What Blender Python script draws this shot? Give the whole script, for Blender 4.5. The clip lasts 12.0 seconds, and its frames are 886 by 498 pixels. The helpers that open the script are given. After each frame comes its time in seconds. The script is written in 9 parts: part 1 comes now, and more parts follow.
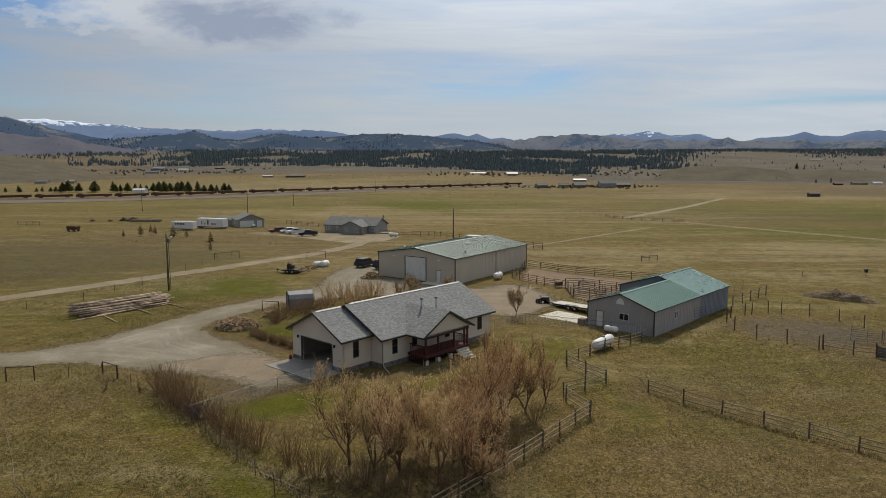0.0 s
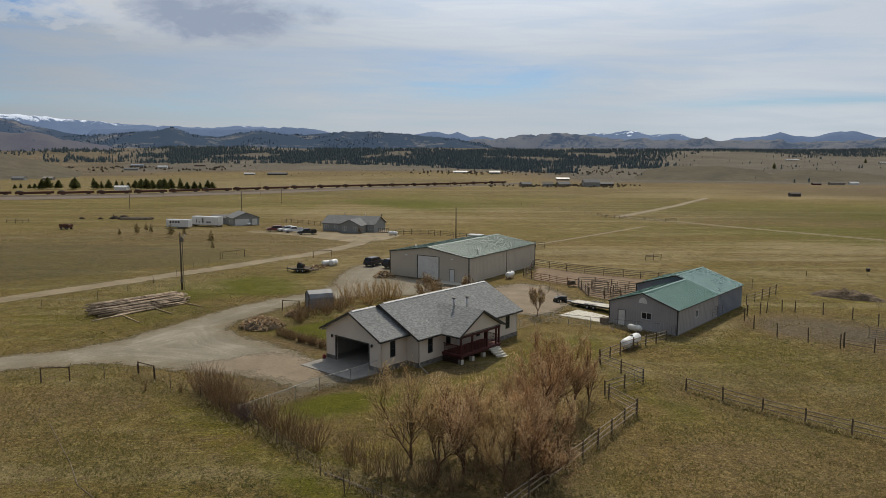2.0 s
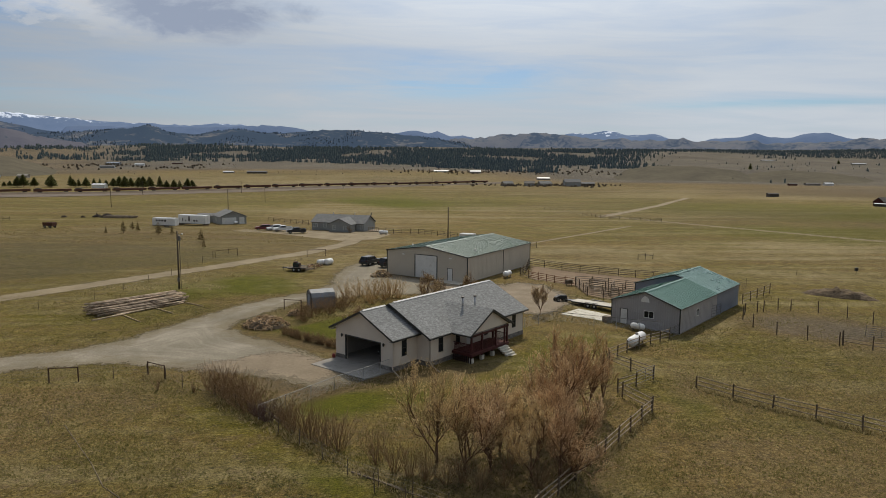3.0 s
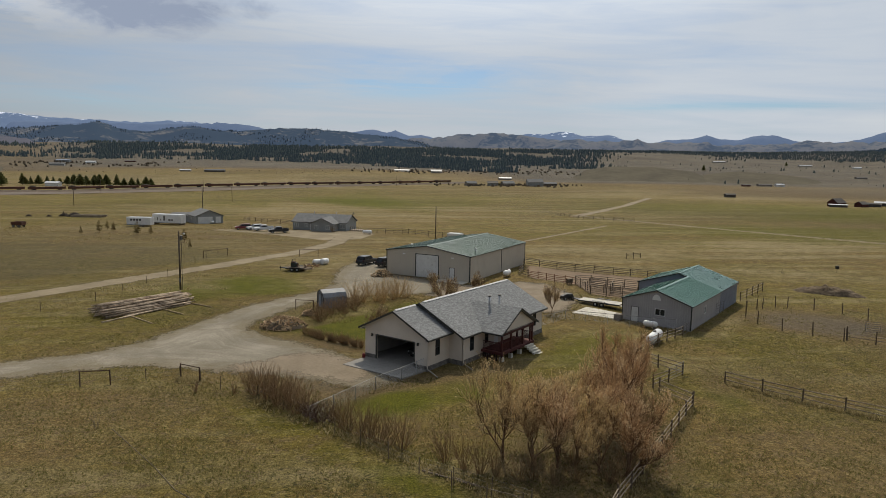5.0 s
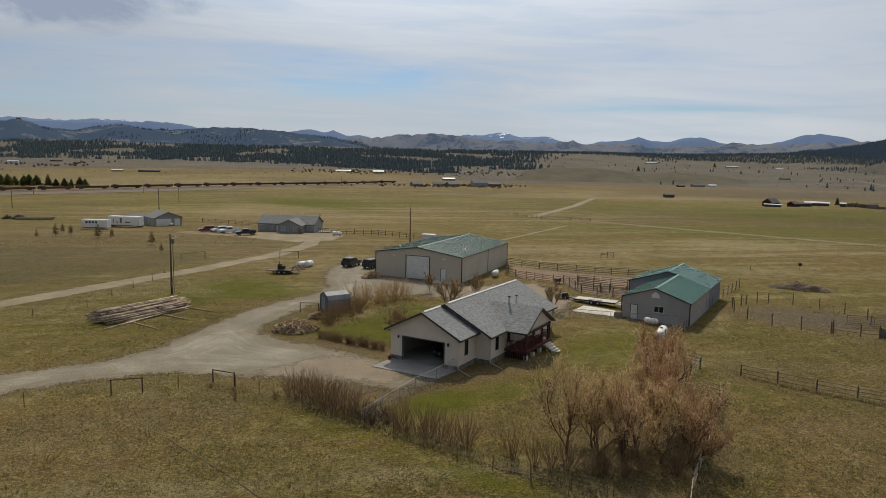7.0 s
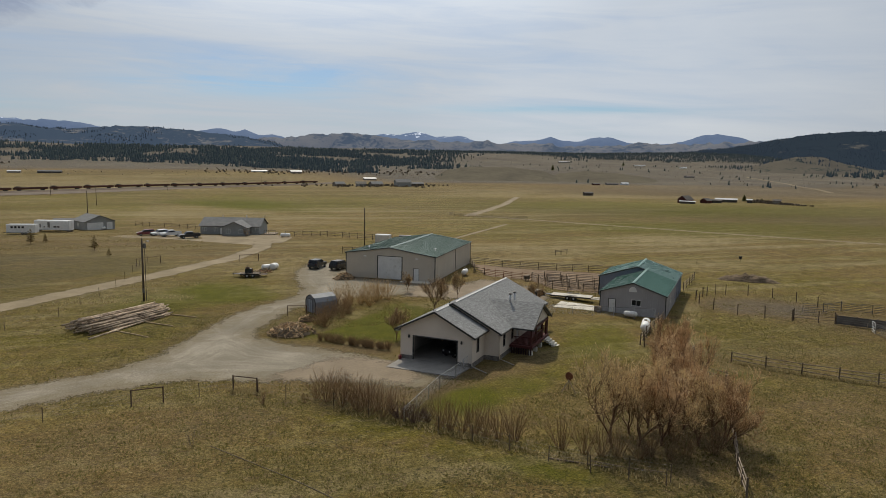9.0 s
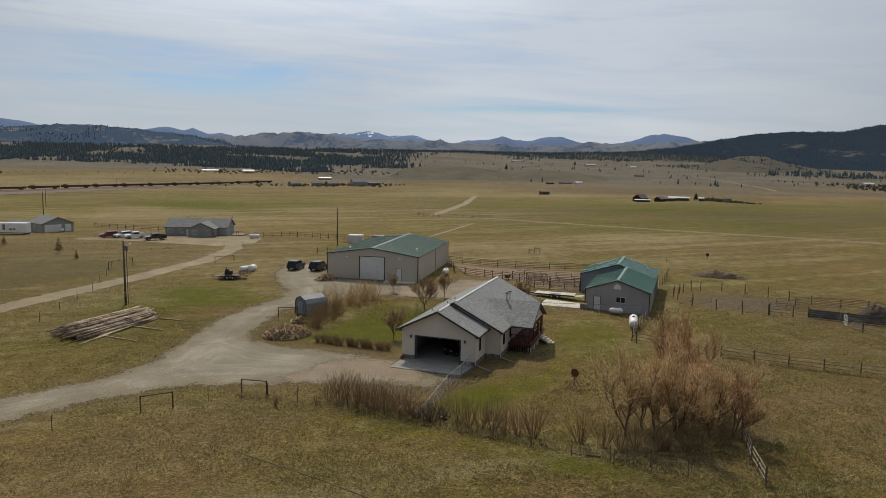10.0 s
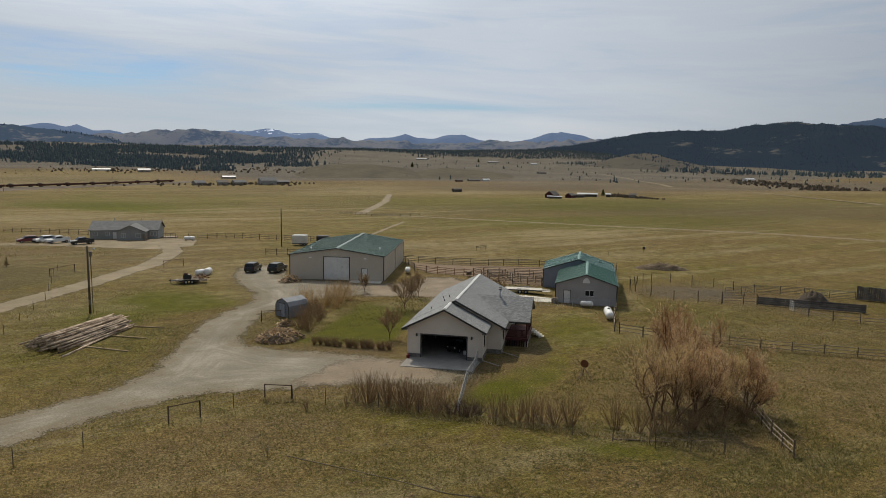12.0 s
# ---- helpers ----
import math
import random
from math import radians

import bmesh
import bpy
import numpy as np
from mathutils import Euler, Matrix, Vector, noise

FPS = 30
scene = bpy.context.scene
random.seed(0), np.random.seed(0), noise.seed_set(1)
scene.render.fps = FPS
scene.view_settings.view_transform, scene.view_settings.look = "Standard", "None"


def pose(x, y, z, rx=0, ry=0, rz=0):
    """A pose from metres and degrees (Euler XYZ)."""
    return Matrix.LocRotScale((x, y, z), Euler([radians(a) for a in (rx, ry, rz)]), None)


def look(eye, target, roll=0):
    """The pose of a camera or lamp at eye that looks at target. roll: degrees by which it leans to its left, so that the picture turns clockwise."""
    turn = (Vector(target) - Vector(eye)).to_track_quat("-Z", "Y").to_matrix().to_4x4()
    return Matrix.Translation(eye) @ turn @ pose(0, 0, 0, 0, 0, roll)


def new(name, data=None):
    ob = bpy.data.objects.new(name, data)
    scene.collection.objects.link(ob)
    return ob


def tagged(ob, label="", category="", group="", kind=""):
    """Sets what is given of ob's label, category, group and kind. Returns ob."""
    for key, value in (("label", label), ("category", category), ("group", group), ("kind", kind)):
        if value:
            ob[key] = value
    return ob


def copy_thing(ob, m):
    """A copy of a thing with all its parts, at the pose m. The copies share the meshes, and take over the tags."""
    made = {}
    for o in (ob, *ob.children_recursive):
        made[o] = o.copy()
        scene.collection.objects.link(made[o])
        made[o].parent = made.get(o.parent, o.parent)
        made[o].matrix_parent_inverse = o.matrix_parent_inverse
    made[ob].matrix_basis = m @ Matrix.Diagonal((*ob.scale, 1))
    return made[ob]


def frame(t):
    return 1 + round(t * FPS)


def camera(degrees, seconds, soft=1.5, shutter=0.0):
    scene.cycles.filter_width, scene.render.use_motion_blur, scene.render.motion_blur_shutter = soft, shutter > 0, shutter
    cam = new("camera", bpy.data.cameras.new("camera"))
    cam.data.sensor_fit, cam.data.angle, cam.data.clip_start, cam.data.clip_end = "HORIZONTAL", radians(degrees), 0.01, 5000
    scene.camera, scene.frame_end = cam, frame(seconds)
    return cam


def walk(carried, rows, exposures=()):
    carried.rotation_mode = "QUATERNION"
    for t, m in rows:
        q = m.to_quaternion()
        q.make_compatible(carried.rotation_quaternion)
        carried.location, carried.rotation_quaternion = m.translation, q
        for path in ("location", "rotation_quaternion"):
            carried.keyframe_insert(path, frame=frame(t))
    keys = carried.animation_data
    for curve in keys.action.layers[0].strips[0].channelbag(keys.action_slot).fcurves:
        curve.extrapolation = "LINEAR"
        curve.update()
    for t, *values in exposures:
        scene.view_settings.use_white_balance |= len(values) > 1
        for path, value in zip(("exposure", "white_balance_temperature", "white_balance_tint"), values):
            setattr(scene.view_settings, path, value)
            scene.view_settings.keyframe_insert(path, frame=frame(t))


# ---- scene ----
cam = camera(64.9, 12.0, soft=0.8)
PATH = [
    (0, (0.955, 0.111, 20.921), (0.942, 2.094, 20.661), -0.1),
    (0.5, (-0.378, 0.119, 20.934), (-0.371, 2.102, 20.671), -0.1),
    (1, (-1.75, -0.003, 20.987), (-1.732, 1.979, 20.724), -0.0),
    (1.5, (-3.217, -0.107, 21.066), (-3.186, 1.875, 20.802), 0.1),
    (2, (-4.696, -0.177, 21.121), (-4.651, 1.805, 20.856), 0.2),
    (2.5, (-6.277, -0.17, 21.126), (-6.203, 1.811, 20.86), 0.4),
    (3, (-7.924, -0.229, 21.122), (-7.819, 1.75, 20.855), 0.5),
    (5, (-15.493, -0.088, 21.113), (-15.266, 1.881, 20.846), 0.9),
    (5.5, (-17.614, -0.039, 21.113), (-17.348, 1.925, 20.847), 0.9),
    (6, (-19.818, 0.095, 21.152), (-19.512, 2.054, 20.887), 1.0),
    (6.5, (-22.111, 0.206, 21.199), (-21.761, 2.158, 20.934), 1.0),
    (7, (-24.551, 0.442, 21.205), (-24.149, 2.384, 20.942), 1.1),
    (9, (-34.178, 1.792, 21.228), (-33.544, 3.671, 20.968), 1.0),
    (9.5, (-36.654, 2.354, 21.294), (-35.957, 4.21, 21.034), 1.1),
    (10, (-39.123, 3.009, 21.326), (-38.363, 4.841, 21.066), 1.0),
    (10.5, (-41.634, 3.763, 21.359), (-40.809, 5.566, 21.099), 0.9),
    (11, (-44.114, 4.608, 21.392), (-43.223, 6.38, 21.133), 0.9),
    (11.5, (-46.609, 5.541, 21.424), (-45.662, 7.283, 21.163), 0.9),
    (12, (-49.195, 6.582, 21.467), (-48.188, 8.29, 21.205), 0.9),
]
walk(cam, [(t, look(eye, target, roll)) for t, eye, target, roll in PATH])

# ---- world, sun ----
SUN_DIR = Vector((0.14, 1.0, 1.12)).normalized()


def link(nt, a, b):
    nt.links.new(a, b)


def math_node(nt, op, a, b=None, c=None, clamp=False):
    n = nt.nodes.new("ShaderNodeMath")
    n.operation, n.use_clamp = op, clamp
    for i, val in enumerate((a, b, c)):
        if val is None:
            continue
        if isinstance(val, (int, float)):
            n.inputs[i].default_value = val
        else:
            nt.links.new(val, n.inputs[i])
    return n.outputs[0]


def ramp(nt, fac, stops):
    n = nt.nodes.new("ShaderNodeValToRGB")
    while len(n.color_ramp.elements) < len(stops):
        n.color_ramp.elements.new(0.5)
    for e, (p, c) in zip(n.color_ramp.elements, stops):
        e.position = p
        e.color = (*c, 1) if isinstance(c, tuple) else (c, c, c, 1)
    nt.links.new(fac, n.inputs[0])
    return n.outputs[0]


def noise_node(nt, vec, scale, detail=4.0, rough=0.55, distort=0.0):
    n = nt.nodes.new("ShaderNodeTexNoise")
    n.inputs["Scale"].default_value = scale
    n.inputs["Detail"].default_value = detail
    n.inputs["Roughness"].default_value = rough
    n.inputs["Distortion"].default_value = distort
    if vec is not None:
        nt.links.new(vec, n.inputs["Vector"])
    return n.outputs[0]


def mix_node(nt, fac, a, b, blend="MIX"):
    n = nt.nodes.new("ShaderNodeMix")
    n.data_type, n.blend_type = "RGBA", blend
    for sock, val in ((n.inputs[0], fac), (n.inputs[6], a), (n.inputs[7], b)):
        if isinstance(val, (int, float)):
            sock.default_value = val
        elif isinstance(val, tuple):
            sock.default_value = (*val, 1)
        else:
            nt.links.new(val, sock)
    return n.outputs[2]


def make_world():
    world = bpy.data.worlds.new("sky")
    scene.world = world
    world.use_nodes = True
    nt = world.node_tree
    nt.nodes.clear()
    sky = nt.nodes.new("ShaderNodeTexSky")
    sky.sky_type, sky.sun_disc = "NISHITA", False
    sky.sun_elevation = math.asin(SUN_DIR.z)
    sky.sun_rotation = math.atan2(SUN_DIR.x, SUN_DIR.y)
    sky.air_density, sky.dust_density = 1.0, 0.6
    tc = nt.nodes.new("ShaderNodeTexCoord")
    sep = nt.nodes.new("ShaderNodeSeparateXYZ")
    link(nt, tc.outputs["Generated"], sep.inputs[0])
    x, y, z = sep.outputs
    up = math_node(nt, "MAXIMUM", z, 0.0)
    el = math_node(nt, "MULTIPLY", math_node(nt, "ARCSINE", z), 57.2958)
    az = math_node(nt, "MULTIPLY", math_node(nt, "ARCTAN2", x, y), 57.2958)
    # a high veil of cloud in long sheets, seen edge-on towards the horizon
    den = math_node(nt, "ADD", up, 0.09)
    comb = nt.nodes.new("ShaderNodeCombineXYZ")
    link(nt, math_node(nt, "MULTIPLY", math_node(nt, "DIVIDE", x, den), 0.45), comb.inputs[0])
    link(nt, math_node(nt, "DIVIDE", y, den), comb.inputs[1])
    sheets = noise_node(nt, comb.outputs[0], 0.55, 6, 0.55, 0.7)
    flat = nt.nodes.new("ShaderNodeCombineXYZ")
    link(nt, math_node(nt, "MULTIPLY", az, 0.055), flat.inputs[0])
    link(nt, math_node(nt, "ADD", math_node(nt, "MULTIPLY", el, 0.55), math_node(nt, "MULTIPLY", az, 0.012)), flat.inputs[1])
    wisps = noise_node(nt, flat.outputs[0], 1.3, 7, 0.62, 0.8)
    shape = noise_node(nt, flat.outputs[0], 0.6, 5, 0.6, 0.5)

    def clearing(a, e, ra, re, amount):
        """A ragged opening in the veil round a bearing and a height, in degrees."""
        dx = math_node(nt, "DIVIDE", math_node(nt, "SUBTRACT", az, a), ra)
        dy = math_node(nt, "DIVIDE", math_node(nt, "SUBTRACT", el, e), re)
        q = math_node(nt, "ADD", math_node(nt, "MULTIPLY", dx, dx), math_node(nt, "MULTIPLY", dy, dy))
        q = math_node(nt, "ADD", q, math_node(nt, "MULTIPLY", math_node(nt, "SUBTRACT", wisps, 0.5), 3.4))
        return math_node(nt, "MULTIPLY", math_node(nt, "POWER", 2.718, math_node(nt, "MULTIPLY", math_node(nt, "MAXIMUM", q, 0.0), -1.0)), amount)

    cover = math_node(nt, "ADD", math_node(nt, "MULTIPLY", sheets, 0.80), math_node(nt, "MULTIPLY", wisps, 0.32))
    cover = math_node(nt, "ADD", cover, math_node(nt, "MULTIPLY", shape, 0.43))
    for hole in ((5.5, 6.2, 9.0, 1.25, 0.40), (2.0, 4.9, 7.0, 0.8, 0.22), (25.5, 3.9, 9.0, 0.34, 0.46), (-28.0, 10.9, 8.0, 1.6, 0.70), (-27.0, 3.9, 12.0, 0.8, 0.26),
                 (-36.0, 7.5, 7.0, 3.0, 0.25), (-20.0, 17.0, 14.0, 3.0, 0.3)):
        cover = math_node(nt, "SUBTRACT", cover, clearing(*hole))
    east = math_node(nt, "MULTIPLY", math_node(nt, "DIVIDE", math_node(nt, "ADD", az, 12.0), 62.0, clamp=True), 0.16)
    cover = math_node(nt, "ADD", cover, east)
    thick = ramp(nt, cover, [(0.36, 0.10), (0.62, 0.60), (0.86, 0.96)])
    cloud_col = ramp(nt, math_node(nt, "ADD", math_node(nt, "MULTIPLY", wisps, 0.4), math_node(nt, "MULTIPLY", sheets, 0.6)), [(0.30, (0.70, 0.795, 0.925)), (0.70, (0.90, 0.95, 1.0))])
    # thin cloud glows towards the sun
    dot = nt.nodes.new("ShaderNodeVectorMath")
    dot.operation = "DOT_PRODUCT"
    link(nt, tc.outputs["Generated"], dot.inputs[0])
    dot.inputs[1].default_value = SUN_DIR
    glow = ramp(nt, dot.outputs["Value"], [(0.35, 0.68), (0.60, 0.90), (0.72, 0.95), (0.80, 0.97)])
    bearing = math_node(nt, "DIVIDE", math_node(nt, "ADD", az, 60.0), 150.0, clamp=True)
    glow = math_node(nt, "MULTIPLY", glow, ramp(nt, bearing, [(0.15, 0.68), (0.27, 0.85), (0.36, 0.95), (0.50, 0.99), (0.56, 1.10), (0.65, 1.12), (0.74, 1.02), (0.85, 0.92)]))
    near_sun = math_node(nt, "POWER", math_node(nt, "MAXIMUM", math_node(nt, "SUBTRACT", dot.outputs["Value"], 0.74), 0.0), 1.3)
    glow = math_node(nt, "ADD", glow, math_node(nt, "MULTIPLY", near_sun, 9.0))
    scale = nt.nodes.new("ShaderNodeVectorMath")
    scale.operation = "SCALE"
    link(nt, cloud_col, scale.inputs[0])
    link(nt, glow, scale.inputs["Scale"])
    warm = nt.nodes.new("ShaderNodeVectorMath")
    warm.operation = "SCALE"
    warm.inputs[0].default_value = (1.0, 0.93, 0.82)
    link(nt, math_node(nt, "MULTIPLY", near_sun, 2.2), warm.inputs["Scale"])
    both = nt.nodes.new("ShaderNodeVectorMath")
    both.operation = "ADD"
    link(nt, scale.outputs[0], both.inputs[0])
    link(nt, warm.outputs[0], both.inputs[1])
    cloud_col = both.outputs[0]
    sky_col = mix_node(nt, 1.0, sky.outputs[0], (0.068, 0.088, 0.116), "MULTIPLY")
    col = mix_node(nt, thick, sky_col, cloud_col)
    # one grey cumulus with a soft shaded base, lit towards its western edge
    puff = nt.nodes.new("ShaderNodeCombineXYZ")
    link(nt, math_node(nt, "MULTIPLY", az, 0.16), puff.inputs[0])
    link(nt, math_node(nt, "MULTIPLY", el, 0.34), puff.inputs[1])
    warp = noise_node(nt, puff.outputs[0], 1.1, 8, 0.64, 0.4)
    ex = math_node(nt, "DIVIDE", math_node(nt, "ADD", az, 18.4), 11.2)
    ey = math_node(nt, "DIVIDE", math_node(nt, "SUBTRACT", el, 10.35), 2.3)
    rr = math_node(nt, "SQRT", math_node(nt, "ADD", math_node(nt, "MULTIPLY", ex, ex), math_node(nt, "MULTIPLY", ey, ey)))
    rr = math_node(nt, "ADD", rr, math_node(nt, "MULTIPLY", math_node(nt, "SUBTRACT", warp, 0.5), 1.5))
    body = ramp(nt, rr, [(0.52, 1.0), (1.10, 0.0)])
    lit = math_node(nt, "ADD", math_node(nt, "MULTIPLY", rr, 0.75), math_node(nt, "SUBTRACT", math_node(nt, "MULTIPLY", ey, 0.20), math_node(nt, "MULTIPLY", ex, 0.52)))
    lit = math_node(nt, "ADD", lit, math_node(nt, "MULTIPLY", math_node(nt, "SUBTRACT", warp, 0.5), 0.8))
    bank = ramp(nt, lit, [(0.10, (0.46, 0.54, 0.70)), (0.45, (0.63, 0.71, 0.84)), (0.80, (0.95, 0.975, 1.0))])
    col = mix_node(nt, body, col, bank)
    # scraps of cumulus beside it
    sx = math_node(nt, "DIVIDE", math_node(nt, "ADD", az, 28.5), 5.0)
    sy = math_node(nt, "DIVIDE", math_node(nt, "SUBTRACT", el, 9.7), 0.9)
    sr = math_node(nt, "SQRT", math_node(nt, "ADD", math_node(nt, "MULTIPLY", sx, sx), math_node(nt, "MULTIPLY", sy, sy)))
    crumbs = noise_node(nt, puff.outputs[0], 3.4, 6, 0.6, 0.3)
    sr = math_node(nt, "ADD", sr, math_node(nt, "MULTIPLY", math_node(nt, "SUBTRACT", crumbs, 0.5), -7.0))
    col = mix_node(nt, ramp(nt, sr, [(0.0, 0.42), (0.7, 0.0)]), col, (0.86, 0.89, 0.93))
    bg = nt.nodes.new("ShaderNodeBackground")
    bg.inputs[1].default_value = SKY
    link(nt, col, bg.inputs[0])
    out = nt.nodes.new("ShaderNodeOutputWorld")
    link(nt, bg.outputs[0], out.inputs[0])


SKY = 0.66
make_world()
sun = new("sun", bpy.data.lights.new("sun", "SUN"))
sun.data.energy, sun.data.angle, sun.data.color = 2.85, radians(1.0), (1.0, 0.895, 0.71)
sun.matrix_world = look(SUN_DIR * 200, (0, 0, 0))
scene.view_settings.exposure = 0.0

# ---- materials ----
def base_mat(name):
    m = bpy.data.materials.new(name)
    m.use_nodes = True
    nt = m.node_tree
    b = nt.nodes["Principled BSDF"]
    geo = nt.nodes.new("ShaderNodeNewGeometry")
    return m, nt, b, geo.outputs["Position"]


def stretch(nt, vec, sx, sy, sz, rz=0.0):
    n = nt.nodes.new("ShaderNodeMapping")
    n.inputs["Scale"].default_value = (sx, sy, sz)
    n.inputs["Rotation"].default_value = (0, 0, rz)
    link(nt, vec, n.inputs[0])
    return n.outputs[0]


def bump_node(nt, b, height, dist, strength=1.0):
    n = nt.nodes.new("ShaderNodeBump")
    n.inputs["Distance"].default_value = dist
    n.inputs["Strength"].default_value = strength
    link(nt, height, n.inputs["Height"])
    link(nt, n.outputs[0], b.inputs["Normal"])


def surf(name, c1, c2, big=0.5, fine=14.0, rough=0.8, metal=0.0, bump=0.01, stain=None, vary=0.0, spec=0.4):
    """Two-scale varied surface: c1 to c2 over large patches and fine grain, optional stain colour, per-object variation."""
    m, nt, b, pos = base_mat(name)
    n1 = noise_node(nt, pos, big, 4)
    n2 = noise_node(nt, pos, fine, 3, 0.6)
    f = math_node(nt, "ADD", math_node(nt, "MULTIPLY", n1, 0.6), math_node(nt, "MULTIPLY", n2, 0.4))
    col = ramp(nt, f, [(0.36, c1), (0.64, c2)])
    if stain:
        s = noise_node(nt, pos, big * 2.7, 6, 0.65, 0.6)
        col = mix_node(nt, ramp(nt, s, [(0.55, 0.0), (0.72, 0.7)]), col, stain)
    if vary:
        oi = nt.nodes.new("ShaderNodeObjectInfo")
        k = math_node(nt, "ADD", math_node(nt, "MULTIPLY", oi.outputs["Random"], vary), 1 - vary * 0.5)
        mul = nt.nodes.new("ShaderNodeVectorMath")
        mul.operation = "SCALE"
        link(nt, col, mul.inputs[0])
        link(nt, k, mul.inputs["Scale"])
        col = mul.outputs[0]
    link(nt, col, b.inputs["Base Color"])
    r = math_node(nt, "ADD", math_node(nt, "MULTIPLY", n2, 0.25), rough - 0.12, clamp=True)
    link(nt, r, b.inputs["Roughness"])
    b.inputs["Metallic"].default_value = metal
    b.inputs["Specular IOR Level"].default_value = spec
    if bump:
        bump_node(nt, b, n2, bump)
    return m


def island_surf(name, stops, rough=0.9, translucent=0.0):
    """Colour that differs from piece to piece of one mesh."""
    m, nt, b, pos = base_mat(name)
    geo = nt.nodes.new("ShaderNodeNewGeometry")
    n = noise_node(nt, pos, 0.35, 3)
    f = math_node(nt, "ADD", math_node(nt, "MULTIPLY", geo.outputs["Random Per Island"], 0.65), math_node(nt, "MULTIPLY", n, 0.35))
    link(nt, ramp(nt, f, stops), b.inputs["Base Color"])
    b.inputs["Roughness"].default_value = rough
    b.inputs["Specular IOR Level"].default_value = 0.2
    if translucent:
        tr = nt.nodes.new("ShaderNodeBsdfTranslucent")
        link(nt, ramp(nt, f, stops), tr.inputs[0])
        mx = nt.nodes.new("ShaderNodeMixShader")
        mx.inputs[0].default_value = translucent
        link(nt, b.outputs[0], mx.inputs[1])
        link(nt, tr.outputs[0], mx.inputs[2])
        link(nt, mx.outputs[0], nt.nodes["Material Output"].inputs[0])
    return m


def ground_mat():
    m, nt, b, pos = base_mat("pasture")

    def field(name):
        at = nt.nodes.new("ShaderNodeAttribute")
        at.attribute_name = name
        return at.outputs["Fac"]

    grow, bare, far, weeds = field("growth"), field("bare"), field("dry"), field("weeds")

    def swing(n, amount):
        return math_node(nt, "MULTIPLY", math_node(nt, "SUBTRACT", n, 0.5), amount)

    n_big = noise_node(nt, pos, 0.045, 5, 0.6, 0.6)
    n_patch = noise_node(nt, pos, 0.14, 6, 0.66, 0.7)
    n_mid = noise_node(nt, pos, 0.5, 6, 0.68, 0.5)
    n_fine = noise_node(nt, pos, 2.4, 5, 0.72)
    n_tuft = noise_node(nt, pos, 5.5, 4, 0.75)
    streak = noise_node(nt, stretch(nt, pos, 0.016, 0.13, 0.1, radians(-12)), 1.0, 6, 0.62, 0.3)
    dry = ramp(nt, math_node(nt, "ADD", math_node(nt, "MULTIPLY", n_mid, 0.5), math_node(nt, "MULTIPLY", n_fine, 0.5)),
               [(0.34, (0.066, 0.045, 0.016)), (0.5, (0.157, 0.109, 0.038)), (0.66, (0.275, 0.197, 0.074))])
    green = ramp(nt, math_node(nt, "ADD", math_node(nt, "MULTIPLY", n_mid, 0.5), math_node(nt, "MULTIPLY", n_fine, 0.5)),
                 [(0.34, (0.045, 0.040, 0.006)), (0.5, (0.117, 0.097, 0.014)), (0.66, (0.212, 0.170, 0.029))])
    soil = ramp(nt, n_fine, [(0.34, (0.086, 0.060, 0.032)), (0.66, (0.188, 0.136, 0.076))])
    straw = ramp(nt, n_mid, [(0.32, (0.165, 0.130, 0.062)), (0.68, (0.290, 0.235, 0.120))])
    g = math_node(nt, "ADD", grow, swing(n_big, 2.6))
    g = math_node(nt, "ADD", g, swing(n_patch, 2.2))
    g = math_node(nt, "ADD", g, swing(n_mid, 1.3))
    g = math_node(nt, "ADD", g, swing(streak, 3.4), clamp=True)
    col = mix_node(nt, g, dry, green)
    d = math_node(nt, "ADD", far, swing(streak, 5.2))
    d = math_node(nt, "ADD", d, swing(n_mid, 1.2), clamp=True)
    col = mix_node(nt, d, col, straw)
    s = math_node(nt, "ADD", bare, swing(n_patch, 1.6))
    s = math_node(nt, "ADD", s, swing(n_mid, 1.2), clamp=True)
    s = math_node(nt, "MULTIPLY", s, ramp(nt, n_tuft, [(0.36, 0.25), (0.55, 1.0)]))
    col = mix_node(nt, s, col, soil)
    sage = ramp(nt, n_fine, [(0.3, (0.080, 0.071, 0.057)), (0.7, (0.140, 0.125, 0.102))])
    k2 = math_node(nt, "SUBTRACT", bare, 1.0, clamp=True)
    k2 = math_node(nt, "MULTIPLY", k2, ramp(nt, n_big, [(0.3, 0.55), (0.6, 1.0)]))
    col = mix_node(nt, k2, col, sage)
    # short dark stubble
    stubble = ramp(nt, n_fine, [(0.34, (0.052, 0.044, 0.022)), (0.66, (0.125, 0.104, 0.054))])
    k4 = math_node(nt, "SUBTRACT", math_node(nt, "ADD", weeds, swing(n_patch, 1.2)), 1.0, clamp=True)
    col = mix_node(nt, k4, col, stubble)
    # dark green clumps, scuffed soil and pale dead wisps among the short grass
    clump = noise_node(nt, pos, 2.0, 4, 0.62, 0.9)
    wisp = noise_node(nt, stretch(nt, pos, 1.6, 4.4, 1.0, radians(25)), 1.0, 5, 0.72, 0.9)
    scuff = noise_node(nt, pos, 0.9, 6, 0.72, 0.8)
    open_grass = math_node(nt, "SUBTRACT", 1.0, math_node(nt, "ADD", k2, math_node(nt, "MULTIPLY", s, 0.6), clamp=True))
    sk = math_node(nt, "MULTIPLY", ramp(nt, scuff, [(0.53, 0.0), (0.62, 0.75)]), open_grass)
    col = mix_node(nt, sk, col, soil)
    where = math_node(nt, "ADD", weeds, swing(n_patch, 3.2), clamp=True)
